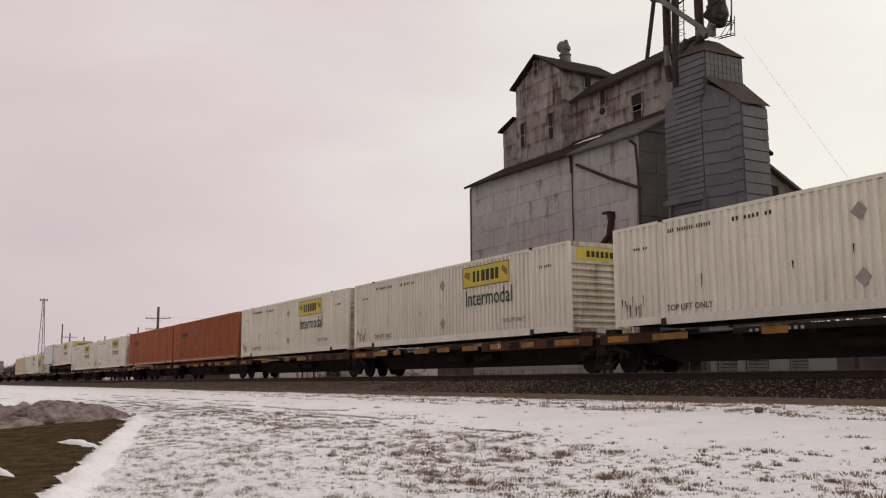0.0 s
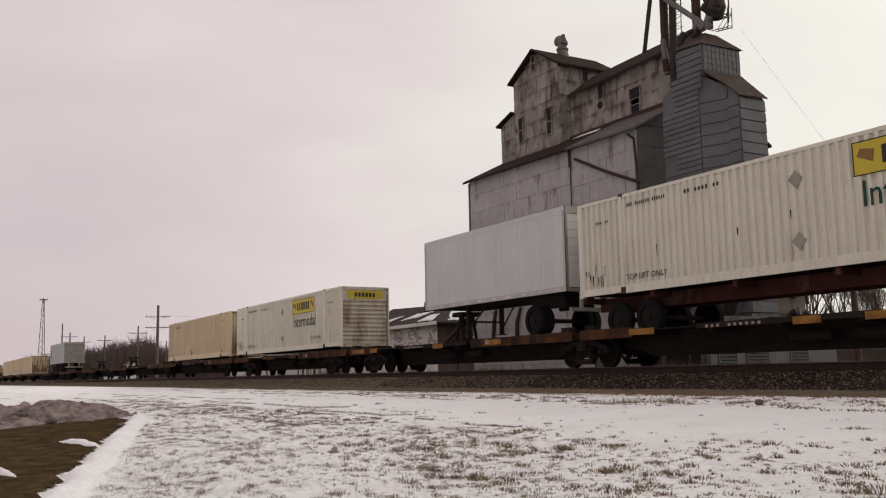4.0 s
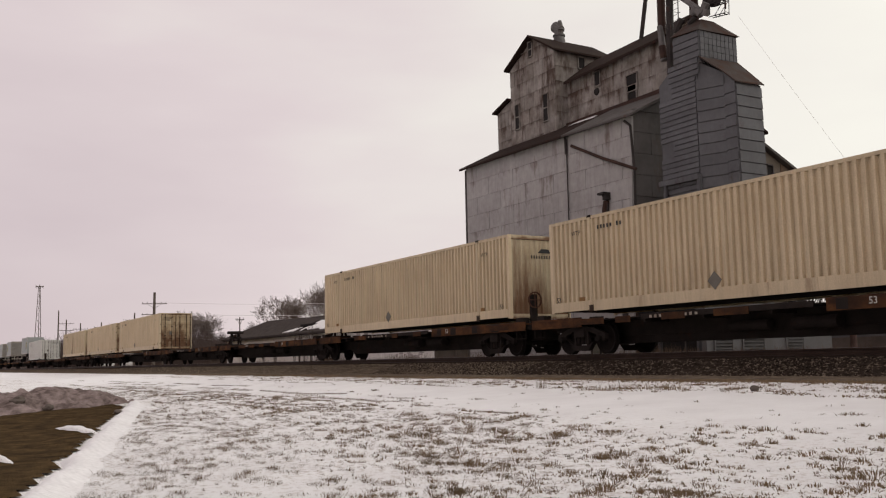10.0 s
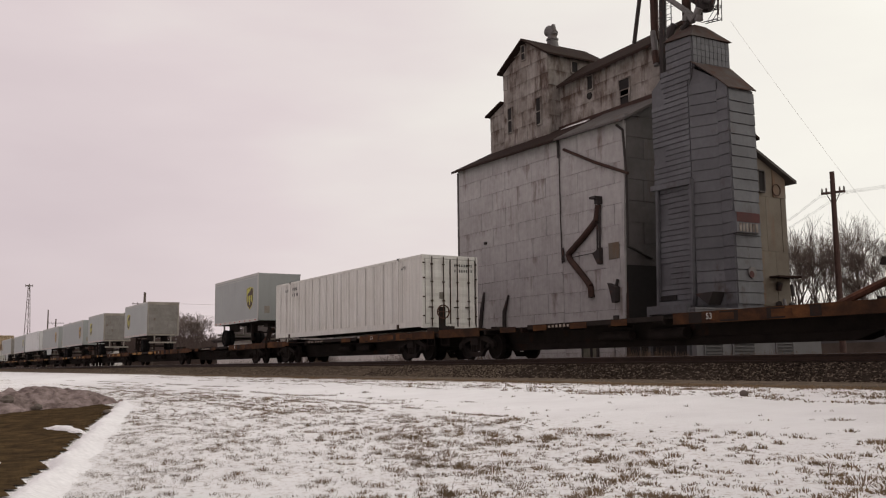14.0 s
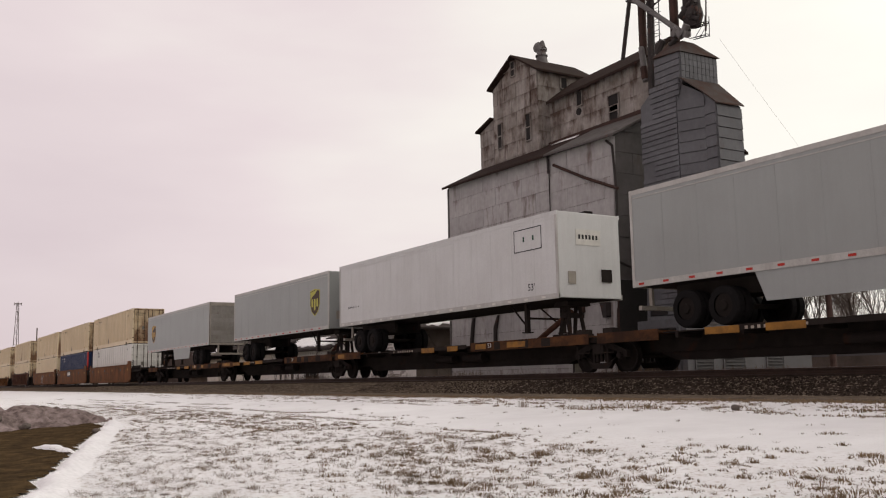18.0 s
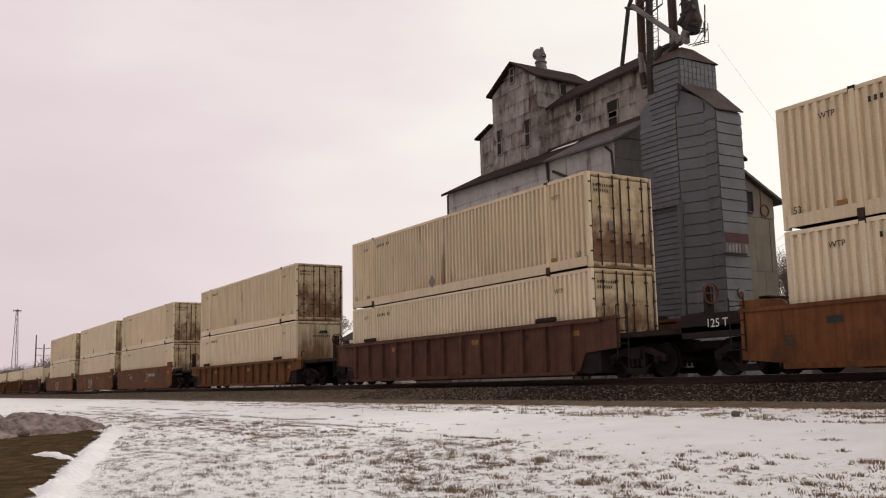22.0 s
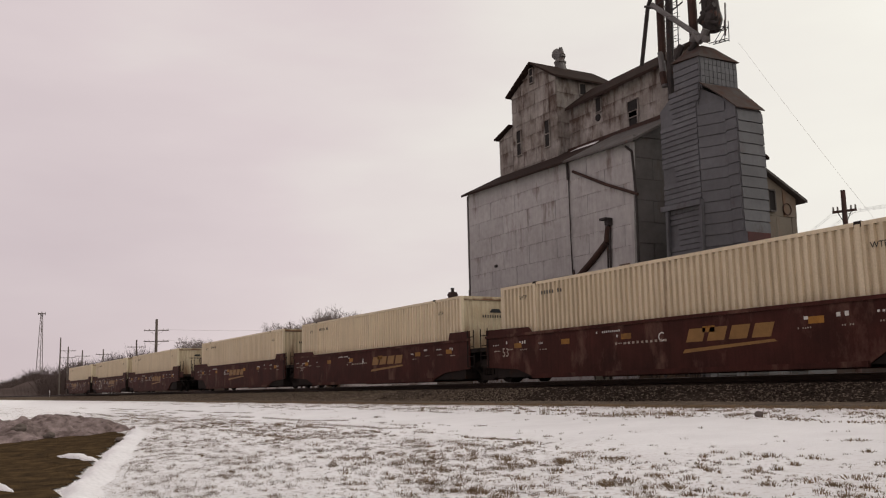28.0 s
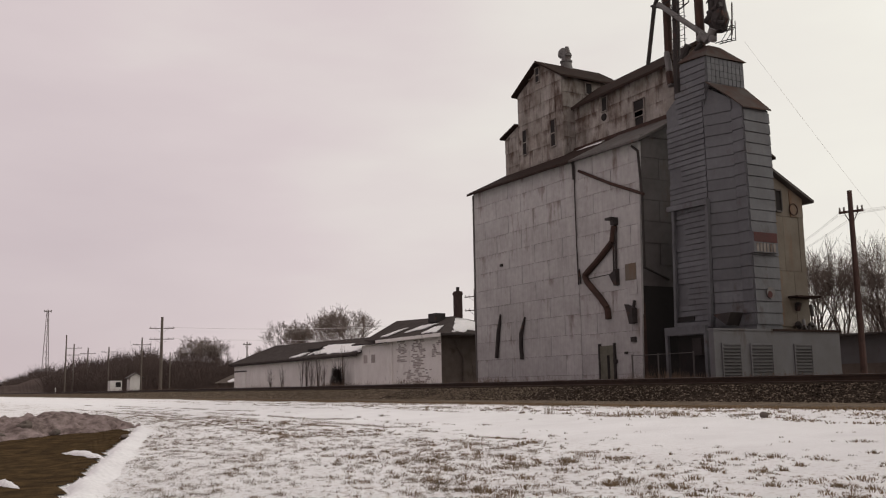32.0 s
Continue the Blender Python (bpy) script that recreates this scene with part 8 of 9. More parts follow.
utility_pole(px, 80.0, pz, (0.9, 2.2), M_POLE, 0.0, 0.2, "far double-armed timber pole", 5.0, 20)


def wire(a, b, sag, r=0.012, name="overhead_wire", label="thin sagging overhead wire", mat=None):
    bm = bmesh.new()
    a, b = Vector(a), Vector(b)
    last = a
    for i in range(1, 15):
        t = i / 14
        p = a.lerp(b, t) - Vector((0, 0, sag * 4 * t * (1 - t)))
        tube(bm, last, p, r, n=4)
        last = p
    return solid(name, bm, mat or M_WIRE, label, "wire", group="overhead wires")


for d in (1.5, 3.1):
    wire((-141.1, 32.0, 12.35 - d), (-72, 84, 12.6 - d), 1.6, 0.020, mat=M_GUY)
for d in (0.9, 1.0):
    for o in (-0.7, 0.7):
        wire((-29.4 + o, 40.0, 10.5 - d), (60, 62 + o, 13.5), 1.0, 0.006)
        wire((-29.4 + o, 40.0, 10.5 - d), (-60, 62, 9.6), 0.6, 0.006)
wire((-26.85, 30.5, 15.9), (-25.34, 38.0, 7.11), 0.1, 0.005, label="guy wire from the elevator's head", mat=M_GUY)

mast = thing("lattice_mast", "tall lattice radio mast with a head frame", "mast", pose(-549.4, 63.0, 0.5))
for a in range(3):
    t = 2 * math.pi * a / 3
    part("leg", tubes(((2.5 * math.cos(t), 2.5 * math.sin(t), 0), (0.55 * math.cos(t), 0.55 * math.sin(t), 46), 0.20, 0.15), n=5), M_POLE, mast)
bm = bmesh.new()
for i in range(13):
    z0, z1 = i * 3.5, (i + 1) * 3.5
    for a in range(3):
        t, u = 2 * math.pi * a / 3, 2 * math.pi * (a + 1) / 3
        r0, r1 = 2.5 - 1.95 * z0 / 46, 2.5 - 1.95 * z1 / 46
        tube(bm, (r0 * math.cos(t), r0 * math.sin(t), z0), (r1 * math.cos(u), r1 * math.sin(u), z1), 0.06, n=3)
part("lattice", bm, M_POLE, mast)
part("head_frame", boxes((-1.5, 1.5, -1.9, 1.9, 45.3, 45.6), (-0.15, 0.15, -1.9, -1.65, 44.7, 46.2), (-0.15, 0.15, 1.65, 1.9, 44.7, 46.2), (-0.15, 0.15, -0.15, 0.15, 45.6, 46.6)), M_POLE, mast)

# ---- trees ----
M_BARK = surf("grey brown bark", (0.12, 0.098, 0.085), (0.075, 0.06, 0.052), 3, 0.8, 0.95, spec=0.0)
# Twig brown is lightened to put the far trees' haze into it.
M_TWIG = surf("thin brown twigs", (0.21, 0.172, 0.155), (0.14, 0.112, 0.10), 3, 0.8, 0.95, bump=0, spec=0.0)
M_BRUSH = surf("bare brush", (0.115, 0.088, 0.080), (0.062, 0.047, 0.043), 0.15, 0.9, 0.95, bump=0, spec=0.0)


def bare_tree(x, y, h, spread_k, seed, label="bare winter tree with a fine twiggy crown", thin=0.008):
    rnd = random.Random(seed)
    t = thing("tree", label, "tree", pose(x, y, BASE - 0.2), "bare trees")
    trunk, twigs = bmesh.new(), bmesh.new()

    def grow(p, d, length, r, depth):
        q = p + d * length
        bmx = trunk if depth < 3 else twigs
        tube(bmx, p, q, r, r * 0.68, n=6 if depth < 2 else 3)
        if depth >= 7:
            return
        n = 3 if depth in (1, 2, 3, 4, 5) else 2
        if depth == 0:
            n = 4
        for i in range(n):
            a = rnd.uniform(0, 6.283)
            tilt = rnd.uniform(0.25, 0.62) * spread_k * (1.0 if depth else 0.8)
            u = d.orthogonal().normalized()
            v = d.cross(u)
            e = (d * math.cos(tilt) + (u * math.cos(a) + v * math.sin(a)) * math.sin(tilt)).normalized()
            e = (e + Vector((0, 0, 0.16))).normalized()
            s = p.lerp(q, rnd.uniform(0.72, 1.0)) if i else q
            grow(s, e, length * rnd.uniform(0.62, 0.86), max(thin, r * rnd.uniform(0.5, 0.66)), depth + 1)

    grow(Vector((0, 0, 0)), Vector((rnd.uniform(-0.05, 0.05), 0, 1)).normalized(), h * 0.22, h * 0.0125, 0)
    part("trunk", trunk, M_BARK, t)
    part("crown", twigs, M_TWIG, t)
    return t


for x, y, h, s in ((-43.6, 55.0, 12.0, 1), (-41.3, 54.5, 12.6, 2), (-39.0, 56.0, 12.0, 3), (-45.4, 57.5, 12.6, 5), (-36.8, 55.0, 11.5, 6), (-42.6, 59.0, 9.5, 8)):
    bare_tree(x, y, h, 0.95, 40 + s)
for x, y, h, s in ((-166.0, 63.0, 20.6, 12), (-163.0, 62.6, 19.4, 13), (-149.5, 63.5, 20.4, 14), (-143.0, 64.0, 18.4, 15), (-176.5, 61.0, 12.5, 18), (-317.0, 82.0, 24.2, 16), (-298.0, 82.0, 21.4, 17), (-307.0, 83.0, 23.3, 20)):
    bare_tree(x, y, h, 1.25, 60 + s, "rounded bare tree behind the sheds", 0.017 if x > -200 else 0.03)

rnd = random.Random(77)
vs, fs = [], []


def sprig(p, q, r):
    d = (Vector(q) - Vector(p))
    u = d.orthogonal().normalized() * r
    w = d.cross(u).normalized() * r
    k = len(vs)
    for s in (u, w * 0.87 - u * 0.5, -w * 0.87 - u * 0.5):
        vs.append(tuple(Vector(p) + s))
    vs.append(tuple(Vector(q)))
    fs.extend(((k, k + 1, k + 3), (k + 1, k + 2, k + 3), (k + 2, k, k + 3)))


def wood_top(b):
    """Height of the belt of woods by its bearing b = y / -x."""
    pts = ((0.04, 1.2), (0.062, 2.2), (0.08, 4.0), (0.105, 6.5), (0.13, 9.0), (0.16, 10.8), (0.19, 12.0), (0.225, 11.8), (0.26, 11.2), (0.30, 9.5), (0.34, 8.8), (0.42, 7.0))
    for (a, h), (c, k) in zip(pts, pts[1:]):
        if b <= c:
            return h + (k - h) * max(0, b - a) / (c - a)
    return pts[-1][1]


for k in range(3400):
    if k < 2600:
        x = -205 - 130 * rnd.random()
        b = 0.085 + 0.33 * rnd.random() ** 1.15
    else:
        x = -400 - 260 * rnd.random()
        b = 0.045 + 0.075 * rnd.random()
    y = -x * b
    if y < (33 if k < 2600 else 26):
        continue
    far = -x / 260
    h = wood_top(b) * far * rnd.uniform(0.70, 1.25) * (0.92 + 0.30 * noise.noise((b * 45, x * 0.02, 5)))
    for _ in range(42):
        a, c = rnd.gauss(0, 1.3) * far, rnd.gauss(0, 1.3) * far
        z0 = 0.4 + rnd.random() * h * 0.75
        sprig((x + a * 0.5, y + c * 0.6, z0), (x + a, y + c + rnd.uniform(-0.9, 0.9), min(z0 + h * rnd.uniform(0.08, 0.26), h * rnd.uniform(0.85, 1.03))), 0.052 * far * rnd.uniform(0.5, 1.2))
me = bpy.data.meshes.new("far_woods")
me.from_pydata(vs, [], fs)
me.materials.append(M_BRUSH)
tagged(new("far_woods", me), "dense belt of bare brown brush and trees", "woods", kind="stuff")
vs.clear()
fs.clear()
for _ in range(1500):
    x, y = -48 + 26 * rnd.random(), 54.0 + 7 * rnd.random()
    h = 5.2 * rnd.uniform(0.5, 1.1) * (0.9 + 0.4 * noise.noise((x * 0.3, y * 0.2, 3.0)))
    z0 = 0.6
    p = Vector((x, y, z0))
    for _ in range(5):
        q = p + Vector((rnd.gauss(0, 0.28), rnd.gauss(0, 0.28), h * rnd.uniform(0.18, 0.3)))
        sprig(p, q, 0.02)
        sprig(q, q + Vector((rnd.gauss(0, 0.4), rnd.gauss(0, 0.4), rnd.uniform(0.3, 0.9))), 0.012)
        p = q
me = bpy.data.meshes.new("thicket")
me.from_pydata(vs, [], fs)
me.materials.append(M_TWIG)
tagged(new("thicket", me), "tangle of bare brown twigs behind the shed", "thicket", kind="stuff")
bm = bmesh.new()
pts = []
b = 0.045
while b < 0.46:
    pts.append((-300.0, 300 * b, 0.6 + wood_top(b) * 1.15 * (0.66 + 0.16 * noise.noise((b * 60, 2, 0)) + 0.08 * noise.noise((b * 240, 5, 0)))))
    b += 0.003
for (ax, ay, az), (bx, by, bz) in zip(pts, pts[1:]):
    q = [bm.verts.new(p) for p in ((ax + 14, ay, 0.3), (bx + 14, by, 0.3), (bx, by, bz), (ax, ay, az), (ax - 20, ay, az * 0.9), (bx - 20, by, bz * 0.9))]
    bm.faces.new(q[:4])
    bm.faces.new((q[3], q[2], q[5], q[4]))
solid("wood_floor", bm, M_BRUSH, "dim thicket inside the far woods", "woods", kind="stuff")

# ---- small far things ----
M_FARW = surf("far white paint", (0.62, 0.60, 0.58), None, 1, 0.4, 0.7, bump=0)
house = thing("far_house", "small white gabled house by the woods", "house")
(px, pz) = (-188.14, 4.94)
part("wall", slab(bmesh.new(), [(36.9, 0.6), (39.1, 0.6), (39.1, pz - 0.7), (38, pz), (36.9, pz - 0.7)], "x", px - 3, px), M_FARW, house)
roof_plane("roof", [(px + 0.3, 36.5, pz - 0.86), (px + 0.3, 38, pz + 0.14), (px - 3, 38, pz + 0.14), (px - 3, 36.5, pz - 0.86)], 0.12, M_ROOFG, house)
roof_plane("roof", [(px + 0.3, 38, pz + 0.14), (px + 0.3, 39.5, pz - 0.86), (px - 3, 39.5, pz - 0.86), (px - 3, 38, pz + 0.14)], 0.12, M_ROOFG, house)
hut = thing("far_hut", "white cabin box with a dark opening", "hut")
(px, pz) = (-164.31, 3.29)
part("wall", boxes((px - 2.0, px, 29.0, 30.9, 0.6, pz)), M_FARW, hut)
part("opening", boxes((px, px + 0.02, 29.9, 30.75, 2.2, pz - 0.25)), M_HOLE, hut)
low = thing("low_roof", "low shed with snow on its roof edge", "shed")
part("wall", boxes((-118, -110, 34, 38, 0.6, 2.3)), M_BROWNW, low)
roof_plane("roof", [(-118.4, 33.6, 2.3), (-109.6, 33.6, 2.3), (-109.6, 36, 3.4), (-118.4, 36, 3.4)], 0.1, M_BROWNW, low)
snow_patch(low, -114.0, -110.2, 0.1, 1.2, 9, 33.6, 2.3, 0.45)
sign = thing("marker_post", "small white trackside marker post", "marker")
part("post", tubes(((-196.0, 24.5, 0.7), (-196.0, 24.5, 2.4), 0.05)), M_FARW, sign)
part("plate", boxes((-196.25, -195.75, 24.4, 24.45, 1.9, 2.5)), M_FARW, sign)


# ---- dead weeds along the far side of the track, saplings by the sheds ----
def blades(name, rows, mat, label, width=0.006):
    """Thin bent blades, three corners each, in one mesh. rows: x, y, z, height, lean x, lean y."""
    vs, fs = [], []
    for x, y, z, h, lx, ly in rows:
        k = len(vs)
        w = width
        vs.extend(((x - w, y, z - 0.01), (x + w, y, z - 0.01), (x + lx * 0.4 + w * 0.6, y + ly * 0.4, z + h * 0.6), (x + lx * 0.4 - w * 0.6, y + ly * 0.4, z + h * 0.6), (x + lx, y + ly, z + h)))
        fs.extend(((k, k + 1, k + 2, k + 3), (k + 3, k + 2, k + 4)))
    me = bpy.data.meshes.new(name)
    me.from_pydata(vs, [], fs)
    me.materials.append(mat)
    return tagged(new(name, me), label, "grass", kind="stuff")


M_WEED = surf("dead brown weeds", (0.17, 0.125, 0.09), (0.11, 0.075, 0.053), 1.5, 0.8, 0.95, bump=0, spec=0.0)
M_STRAW = surf("straw coloured dead grass", (0.26, 0.185, 0.115), (0.12, 0.092, 0.055), 2.2, 0.9, 0.95, bump=0, spec=0.0)
M_VERGE = surf("olive brown winter grass", (0.100, 0.066, 0.034), (0.034, 0.025, 0.017), 2.6, 1.0, 0.95, bump=0.5, fine=40, spec=0.0)
rnd = random.Random(21)
rows = []
for _ in range(42000):
    x = -150 + 136 * rnd.random()
    y = 23.2 + rnd.random() * 4.4
    if x > -48 and y > 27.3:
        continue
    d = 0.5 + noise.noise((x * 0.25, y * 0.5, 9))
    if rnd.random() > d + 0.3:
        continue
    h = rnd.uniform(0.3, 1.0) * (0.65 + 0.5 * d)
    rows.append((x, y, 0.82, h, rnd.uniform(-0.25, 0.25), rnd.uniform(-0.15, 0.15)))
blades("trackside_weeds", rows, M_WEED, "fringe of dead brown weeds behind the track", 0.022)
for i, (x, h) in enumerate(((-75.5, 3.6), (-74.2, 4.2), (-73.0, 3.4), (-71.6, 3.9), (-70.4, 3.0), (-66.5, 3.8), (-67.6, 3.2), (-83.0, 2.6), (-80.0, 2.8), (-46.9, 2.2))):
    sp = thing("sapling", "leafless grey sapling against the wall", "sapling", pose(x, 28.9, BASE - 0.1), "saplings")
    bm = bmesh.new()
    r = random.Random(i)
    for _ in range(5):
        a = r.uniform(-0.5, 0.5)
        p, q = Vector((a * 0.3, 0, 0)), Vector((a, r.uniform(-0.3, 0.2), h * r.uniform(0.7, 1.0)))
        tube(bm, p, q, 0.03, 0.008, n=4)
        for _ in range(6):
            s = p.lerp(q, r.uniform(0.35, 0.95))
            tube(bm, s, s + Vector((r.uniform(-0.6, 0.6), r.uniform(-0.3, 0.3), r.uniform(0.25, 0.8))), 0.012, 0.004, n=3)
    part("stem", bm, M_BARK, sp)
bush = thing("bush", "dark twiggy evergreen bush by the wall", "bush", pose(-67.0, 28.6, BASE - 0.1))
bm = bmesh.new()
r = random.Random(3)
for _ in range(420):
    z = r.uniform(0.1, 2.0)
    w = 0.85 * (1 - z / 2.4)
    a = r.uniform(0, 6.283)
    p = Vector((w * 0.5 * math.cos(a), w * 0.5 * math.sin(a), z))
    tube(bm, p, p + Vector((math.cos(a) * 0.35, math.sin(a) * 0.35, r.uniform(0.1, 0.5))), 0.03, 0.006, n=3)
part("foliage", bm, M_PIPE, bush)


# ---- the foreground: verge, ploughed snow, tufts ----
def verge_inside(x, y):
    """The bare verge: this side of the berm's line and before the dirty pile."""
    edge = 1.86 + (-13.8 - x) * 0.262 + 0.10 * noise.noise((x * 0.9, 0.0, 4.0)) + 0.05 * noise.noise((x * 3.1, 0.0, 6.0))
    return y < edge and -32.5 < x


bm = bmesh.new()
cell = {}
nx, ny = 150, 70
for i in range(nx):
    for j in range(ny):
        x, y = -33.0 + i * 0.16, -5.0 + j * 0.155
        if verge_inside(x, y) and verge_inside(x + 0.16, y + 0.155):
            q = []
            for a, b in ((i, j), (i + 1, j), (i + 1, j + 1), (i, j + 1)):
                if (a, b) not in cell:
                    vx, vy = -33.0 + a * 0.16, -5.0 + b * 0.155
                    cell[(a, b)] = bm.verts.new((vx, vy, ground_height(vx, vy) + 0.02 + 0.02 * noise.noise((vx * 2, vy * 2, 0))))
                q.append(cell[(a, b)])
            bm.faces.new(q)
solid("verge", bm, M_VERGE, "bare olive-brown verge free of snow", "grass verge", kind="structure")
rnd = random.Random(31)
rows = []
while len(rows) < 26000:
    x, y = -32.5 + 23 * rnd.random(), -3.5 + 11 * rnd.random()
    if verge_inside(x, y + 0.05):
        rows.append((x, y, ground_height(x, y) + 0.02, rnd.uniform(0.02, 0.07), rnd.uniform(-0.09, 0.09), rnd.uniform(-0.06, 0.06)))
blades("verge_grass", rows, M_VERGE, "matted olive-brown winter grass", 0.006)


def lump(name, label, x0, x1, y0, y1, step, height, mat):
    """A heap as a height sheet; height(x, y) over the lawn, nothing where it is below zero."""
    xs = np.arange(x0, x1, step)
    ys = np.arange(y0, y1, step)
    vs, fs, at = [], [], {}
    for j, y in enumerate(ys):
        for i, x in enumerate(xs):
            at[(i, j)] = len(vs)
            vs.append((x, y, ground_height(x, y) + height(x, y)))
    for j in range(len(ys) - 1):
        for i in range(len(xs) - 1):
            k = [at[(i, j)], at[(i + 1, j)], at[(i + 1, j + 1)], at[(i, j + 1)]]
            if max(height(xs[a], ys[b]) for a, b in ((i, j), (i + 1, j), (i + 1, j + 1), (i, j + 1))) > -0.02:
                fs.append(k)
    me = bpy.data.meshes.new(name)
    me.from_pydata(vs, [], fs)
    for p in me.polygons:
        p.use_smooth = True
    me.materials.append(mat)
    return tagged(new(name, me), label, "snow bank", kind="structure")


def berm(x, y):
    edge = 1.86 + (-13.8 - x) * 0.262 + 0.10 * noise.noise((x * 0.9, 0.0, 4.0)) + 0.05 * noise.noise((x * 3.1, 0.0, 6.0))
    d = y - edge
    h = 0.20 + 0.10 * noise.noise((x * 0.7, 1.0, 2.0)) + 0.03 * noise.noise((x * 3, y * 3, 2.0))
    up = max(0, min(1, (d + 0.03) / 0.22))
    down = max(0, 1 - max(0, d - 0.12) / 0.6)
    return h * up * down ** 1.6 - 0.03


M_WHITES = surf("clean ploughed snow", (0.82, 0.80, 0.81), (0.72, 0.69, 0.70), 1.2, 0.5, 0.8, bump=0.25, fine=12)
M_DIRTY = surf("dirty ploughed snow", (0.30, 0.235, 0.225), (0.10, 0.075, 0.068), 2.6, 1.0, 0.95, bump=1.0, fine=14, rust=(0.06, 0.042, 0.035), rust_amount=0.58, rust_scale=1.8, spec=0.0)
lump("snow_berm", "low berm of clean snow along the verge", -29.5, -8.0, -0.6, 8.5, 0.13, berm, M_WHITES)


def pile(x, y):
    u = (x + 33.2 + 0.25 * (y - 3)) / 2.9
    end = 1 - max(0, (y - 4.6) / 2.2) ** 2
    h = (1 - u * u) * 0.70 * max(-1, end)
    if y > 6.6 or u * u > 1.4:
        return -0.2
    return h * (0.9 + 0.25 * noise.noise((y * 0.6, 3.0, 1.0))) + 0.16 * noise.noise((x * 0.9, y * 0.9, 5.0)) + 0.20 * abs(noise.noise((x * 1.9, y * 1.9, 1.0))) + 0.12 * noise.noise((x * 4.3, y * 4.3, 1.0)) - 0.10


lump("dirty_snow_pile", "long heap of dirty grey ploughed snow", -37.5, -29.0, -6.0, 8.0, 0.11, pile, M_DIRTY)
rnd = random.Random(5)
for x, y, s in ((-31.3, 3.1, 0.28), (-31.0, 3.9, 0.22), (-30.7, 2.4, 0.16), (-25.6, 4.95, 0.12)):
    bm = bmesh.new()
    bmesh.ops.create_icosphere(bm, subdivisions=2, radius=s)
    for v in bm.verts:
        v.co *= 0.8 + 0.5 * noise.noise(v.co * 4 + Vector((x, y, 0)))
        v.co.z *= 0.7
    solid("clod", bm, M_BROWNW, "dark clod of frozen earth in the snow", "clod", pose(x, y, ground_height(x, y) + max(0.05, pile(x, y)) + s * 0.25), "clods")


def remnant(cx, cy, rx, ry, turn):
    c, d = math.cos(radians(turn)), math.sin(radians(turn))

    def height(x, y):
        u, v = ((x - cx) * c + (y - cy) * d) / rx, (-(x - cx) * d + (y - cy) * c) / ry
        return 0.085 * (1 - u * u - v * v) + 0.03 * noise.noise((x * 3, y * 5, 8.0)) + 0.02
    return lump("snow_remnant", "thin strip of leftover snow on the verge", cx - rx * 1.4, cx + rx * 1.4, cy - rx * 0.8, cy + rx * 0.8, 0.07, lambda x, y: max(-0.1, height(x, y)), M_WHITES)


remnant(-21.3, 3.24, 1.25, 0.17, 8)
remnant(-15.9, 1.33, 0.62, 0.07, 14)

# dead grass that stands through the snow, in clumps
rnd = random.Random(99)
rows = []


def lawn_spot(lo, span, power):
    near = lo + span * rnd.random() ** power
    a = radians(rnd.uniform(28, 92))
    return -near * math.sin(a), near * math.cos(a)


def cover(x, y):
    """How thickly the dead grass stands: thick on the near lawn, thin along the clean lane and the tyre lines."""
    if verge_inside(x, y - 0.6) or y > 15.0 + 0.2 * noise.noise((x, 0, 0)):
        return 0.0
    k = 0.33 + 0.40 * noise.noise((x * 0.35, y * 0.6, 12.0)) + 0.22 * noise.noise((x * 1.6, y * 2.4, 5.0))
    k *= 0.66 + 1.15 * min(1.0, max(0.0, (-x - 8) / 13))
    edge = 9.35 + 0.35 * noise.noise((x * 0.3, 0.0, 8.0))
    if y < 13.1:
        k *= max(0.04, min(1.0, (edge + 0.6 - y) / 1.2))
    else:
        k = 0.12 + 1.1 * max(0, noise.noise((x * 0.45, y * 2.2, 2.0)) - 0.05)
    return k


ruts = []


def clump(x, y, n, wx, wy, h):
    """A clump of bent blades, tallest in its middle."""
    z = ground_height(x, y)
    far = math.hypot(x, y) > 21
    for _ in range(n // 2 if far else n):
        dx, dy = rnd.gauss(0, wx), rnd.gauss(0, wy)
        fall = max(0.25, 1 - 0.35 * (dx / wx) ** 2)
        (ruts if far else rows).append((x + dx, y + dy, z, h * fall * rnd.uniform(0.45, 1.1), dx * 0.35 + rnd.gauss(0, 0.35 * h), dy * 0.3 + rnd.gauss(0, 0.3 * h)))


# broad clumps, then small tufts, then stubble between them
for _ in range(7600):
    x, y = lawn_spot(6.5, 42, 1.35)
    if rnd.random() < cover(x, y) * 1.15:
        w = rnd.uniform(0.05, 0.15)
        clump(x, y, int(320 * w + 14), w, w * 0.45, rnd.uniform(0.03, 0.075))
for _ in range(42000):
    x, y = lawn_spot(6.5, 46, 1.4)
    if rnd.random() < cover(x, y):
        w = rnd.uniform(0.012, 0.05)
        clump(x, y, int(5 + 130 * w), w, w * 0.6, rnd.uniform(0.015, 0.05))
for _ in range(60000):
    x, y = lawn_spot(6.5, 50, 1.6)
    if rnd.random() > 0.6 * cover(x, y) or noise.noise((x * 3.3, y * 4.2, 3.0)) < 0.12:
        continue
    z = ground_height(x, y)
    for _ in range(3):
        rows.append((x + rnd.gauss(0, 0.03), y + rnd.gauss(0, 0.03), z, rnd.uniform(0.01, 0.035), rnd.gauss(0, 0.03), rnd.gauss(0, 0.03)))
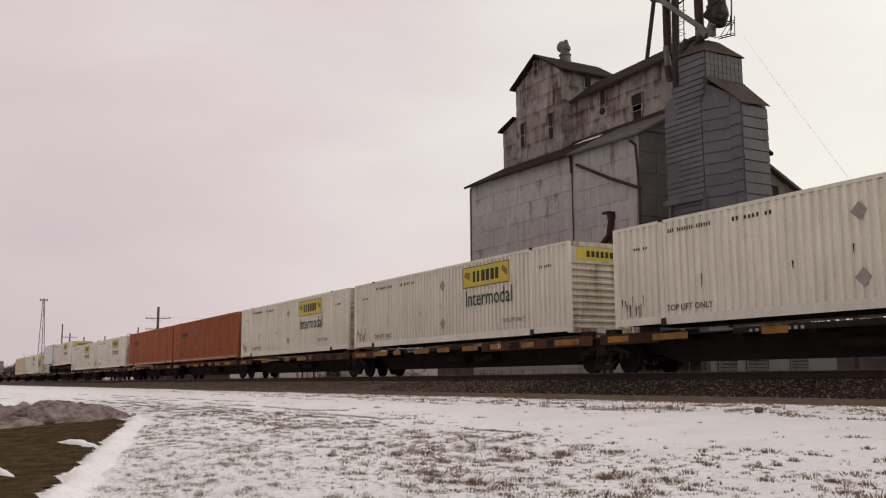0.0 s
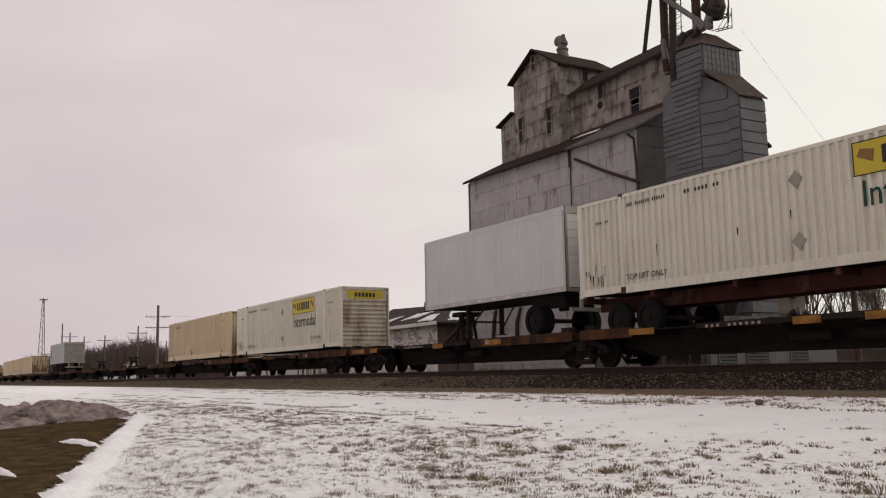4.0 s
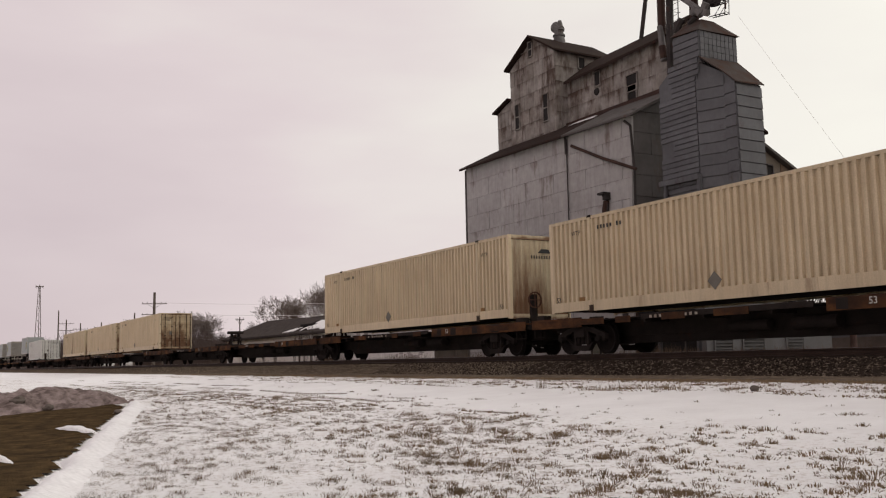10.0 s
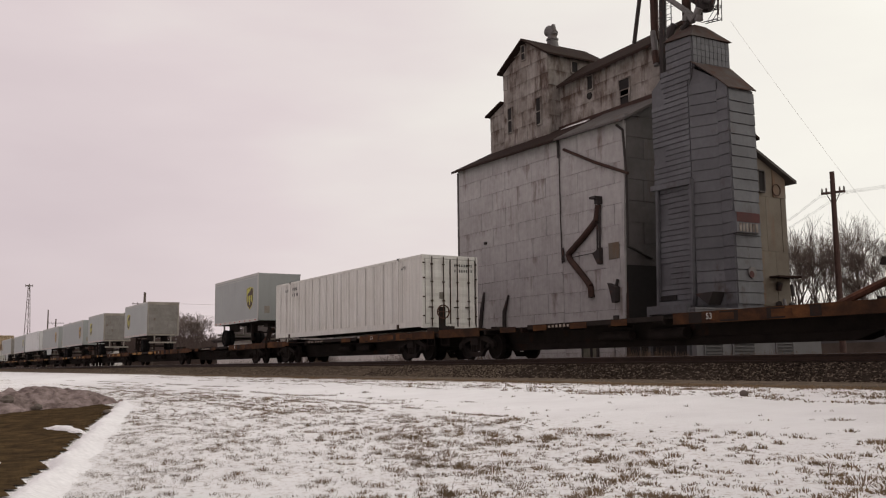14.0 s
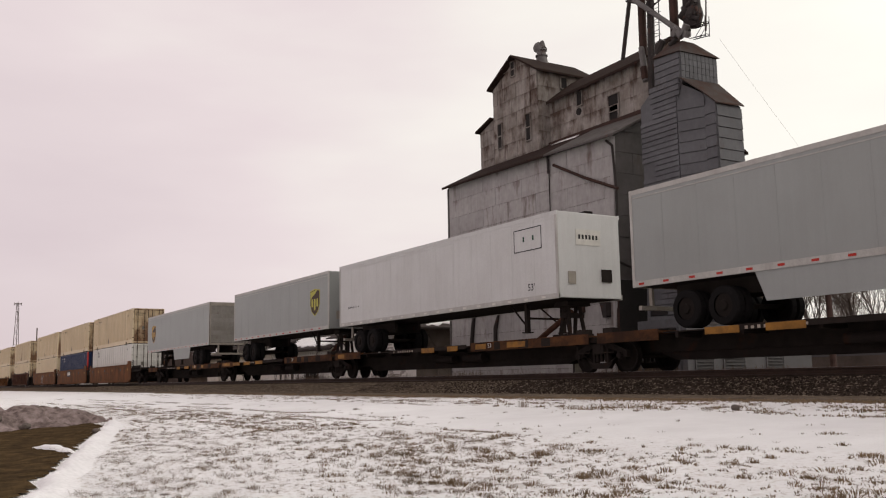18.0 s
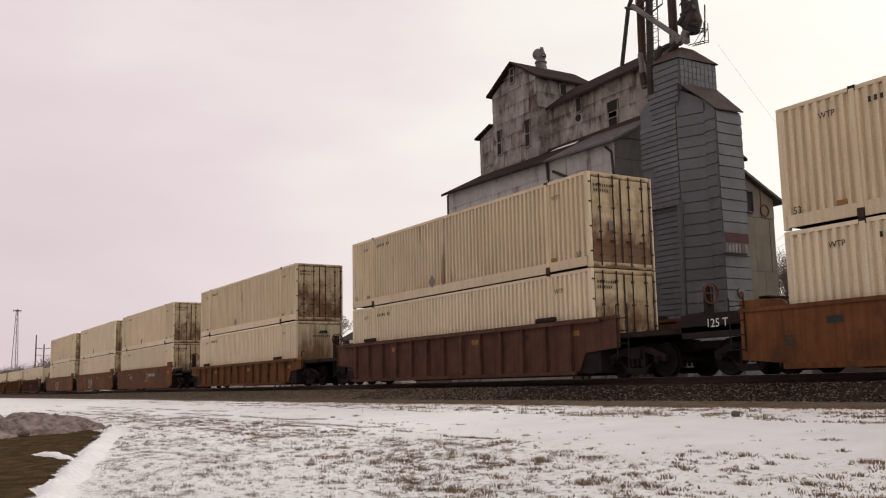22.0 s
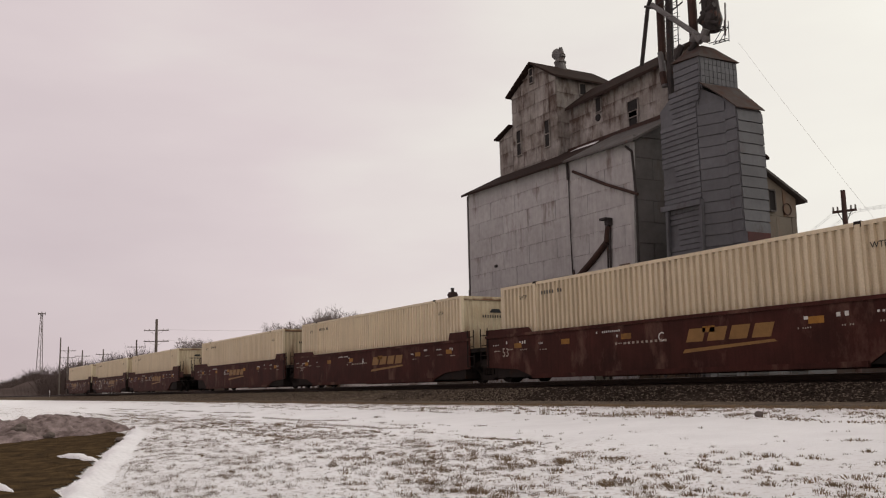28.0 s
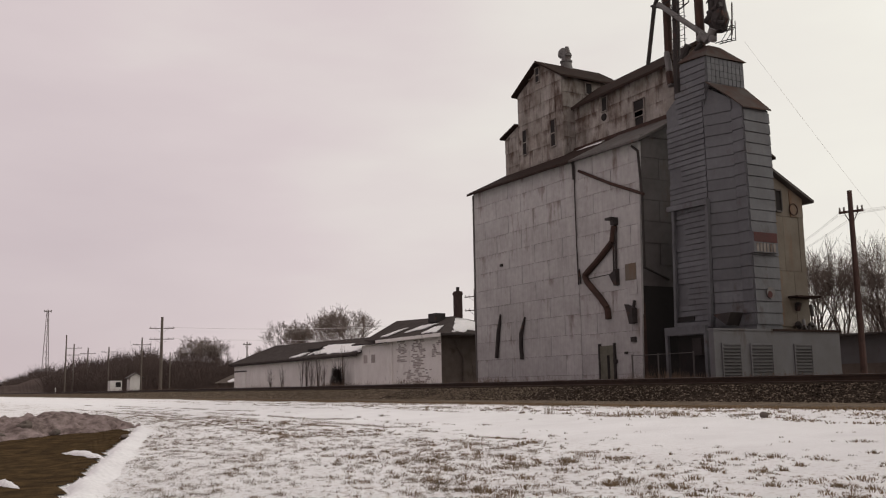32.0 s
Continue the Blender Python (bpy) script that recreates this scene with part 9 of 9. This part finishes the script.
# lines of crushed grass along old tyre tracks
for y0, rise, x0, x1, wide in ((9.35, 0.015, -46, -14, 0.05), (9.75, 0.02, -50, -20, 0.07), (8.4, -0.012, -60, -24, 0.06), (8.8, 0.0, -60, -28, 0.09), (10.6, 0.012, -58, -24, 0.06), (11.5, 0.02, -70, -34, 0.08), (7.9, -0.02, -46, -20, 0.08)):
    x = x0
    while x < x1:
        x += rnd.uniform(0.004, 0.022)
        if noise.noise((x * 0.5, y0 * 3, 1.0)) < -0.02:
            continue
        y = y0 + rise * (x + 30) + 0.25 * noise.noise((x * 0.12, y0, 0.0)) + rnd.gauss(0, wide)
        ruts.append((x, y, ground_height(x, y), rnd.uniform(0.012, 0.045), rnd.gauss(0, 0.06), rnd.gauss(0, 0.03)))
# brown patches between the tyre tracks
for _ in range(16000):
    x, y = -48 + 30 * rnd.random(), 7.6 + 3.2 * rnd.random()
    if noise.noise((x * 0.22, y * 1.5, 31.0)) < 0.05 or noise.noise((x * 1.2, y * 4.0, 14.0)) < 0.0:
        continue
    ruts.append((x, y, ground_height(x, y), rnd.uniform(0.012, 0.04), rnd.gauss(0, 0.06), rnd.gauss(0, 0.03)))
# tan stubble that frays the shoulder's edge
for _ in range(14000):
    x = -60 + 56 * rnd.random()
    y = 15.15 + 0.35 * noise.noise((x * 0.5, 0.0, 17.0)) + rnd.gauss(0, 0.22)
    ruts.append((x, y, max(ground_height(x, y), 0.80), rnd.uniform(0.015, 0.06), rnd.gauss(0, 0.05), rnd.gauss(0, 0.04)))
for _ in range(22000):
    x = -100 + 74 * rnd.random()
    y = 15.6 + 1.5 * rnd.random()
    if noise.noise((x * 0.3, y * 1.5, 41.0)) > -0.05:
        ruts.append((x, y, 0.86 + max(0.0, y - 16.3) * 0.31, rnd.uniform(0.02, 0.09), rnd.gauss(0, 0.05), rnd.gauss(0, 0.04)))
# ragged strips of dead grass along the foot of the bank
for _ in range(30000):
    x, y = -64 + 56 * rnd.random() ** 0.8, 12.9 + 2.2 * rnd.random()
    if noise.noise((x * 0.28, y * 2.6, 21.0)) < 0.24 or noise.noise((x * 1.7, y * 5.0, 4.0)) < -0.05:
        continue
    ruts.append((x, y, ground_height(x, y), rnd.uniform(0.012, 0.045), rnd.gauss(0, 0.06), rnd.gauss(0, 0.03)))
for cx, cy, n, r, h in ((-15.4, 13.4, 110, 0.40, 0.13), (-14.1, 13.3, 70, 0.25, 0.17), (-18.2, 13.2, 22, 0.10, 0.30), (-23.6, 13.6, 60, 0.5, 0.12), (-25.6, 13.7, 80, 0.8, 0.11), (-35.0, 13.9, 120, 1.6, 0.12),
                       (-10.6, 7.95, 70, 0.10, 0.08), (-13.0, 6.6, 50, 0.13, 0.07)):
    for _ in range(n):
        x, y = cx + rnd.gauss(0, r), cy + rnd.gauss(0, r * 0.4)
        rows.append((x, y, ground_height(x, y), h * rnd.uniform(0.4, 1.1), rnd.gauss(0, 0.07), rnd.gauss(0, 0.05)))
blades("dead_grass", rows, M_STRAW, "clumps of dead grass standing through the snow", 0.0065)
blades("crushed_grass", ruts, M_STRAW, "crushed dead grass along old tyre tracks", 0.016)
bm = bmesh.new()
bmesh.ops.create_icosphere(bm, subdivisions=2, radius=0.10)
for v in bm.verts:
    v.co *= 0.85 + 0.4 * noise.noise(v.co * 5)
    v.co.z *= 0.75
P = (-12.09, 0.76)
solid("stone", bm, M_BROWNW, "dark stone lying on the snow", "stone", pose(P[0], 13.55, ground_height(P[0], 13.55) + 0.05))


# ---- what moves ----
def motions():
    """The train runs by at a steady pace."""
    for ob, s, z in TRAIN:
        walk(ob, [(t, pose(s + SPEED * t, TRACK_Y, z)) for t in (0.0, 8.0, 16.0, 24.0, 32.0)])


motions()
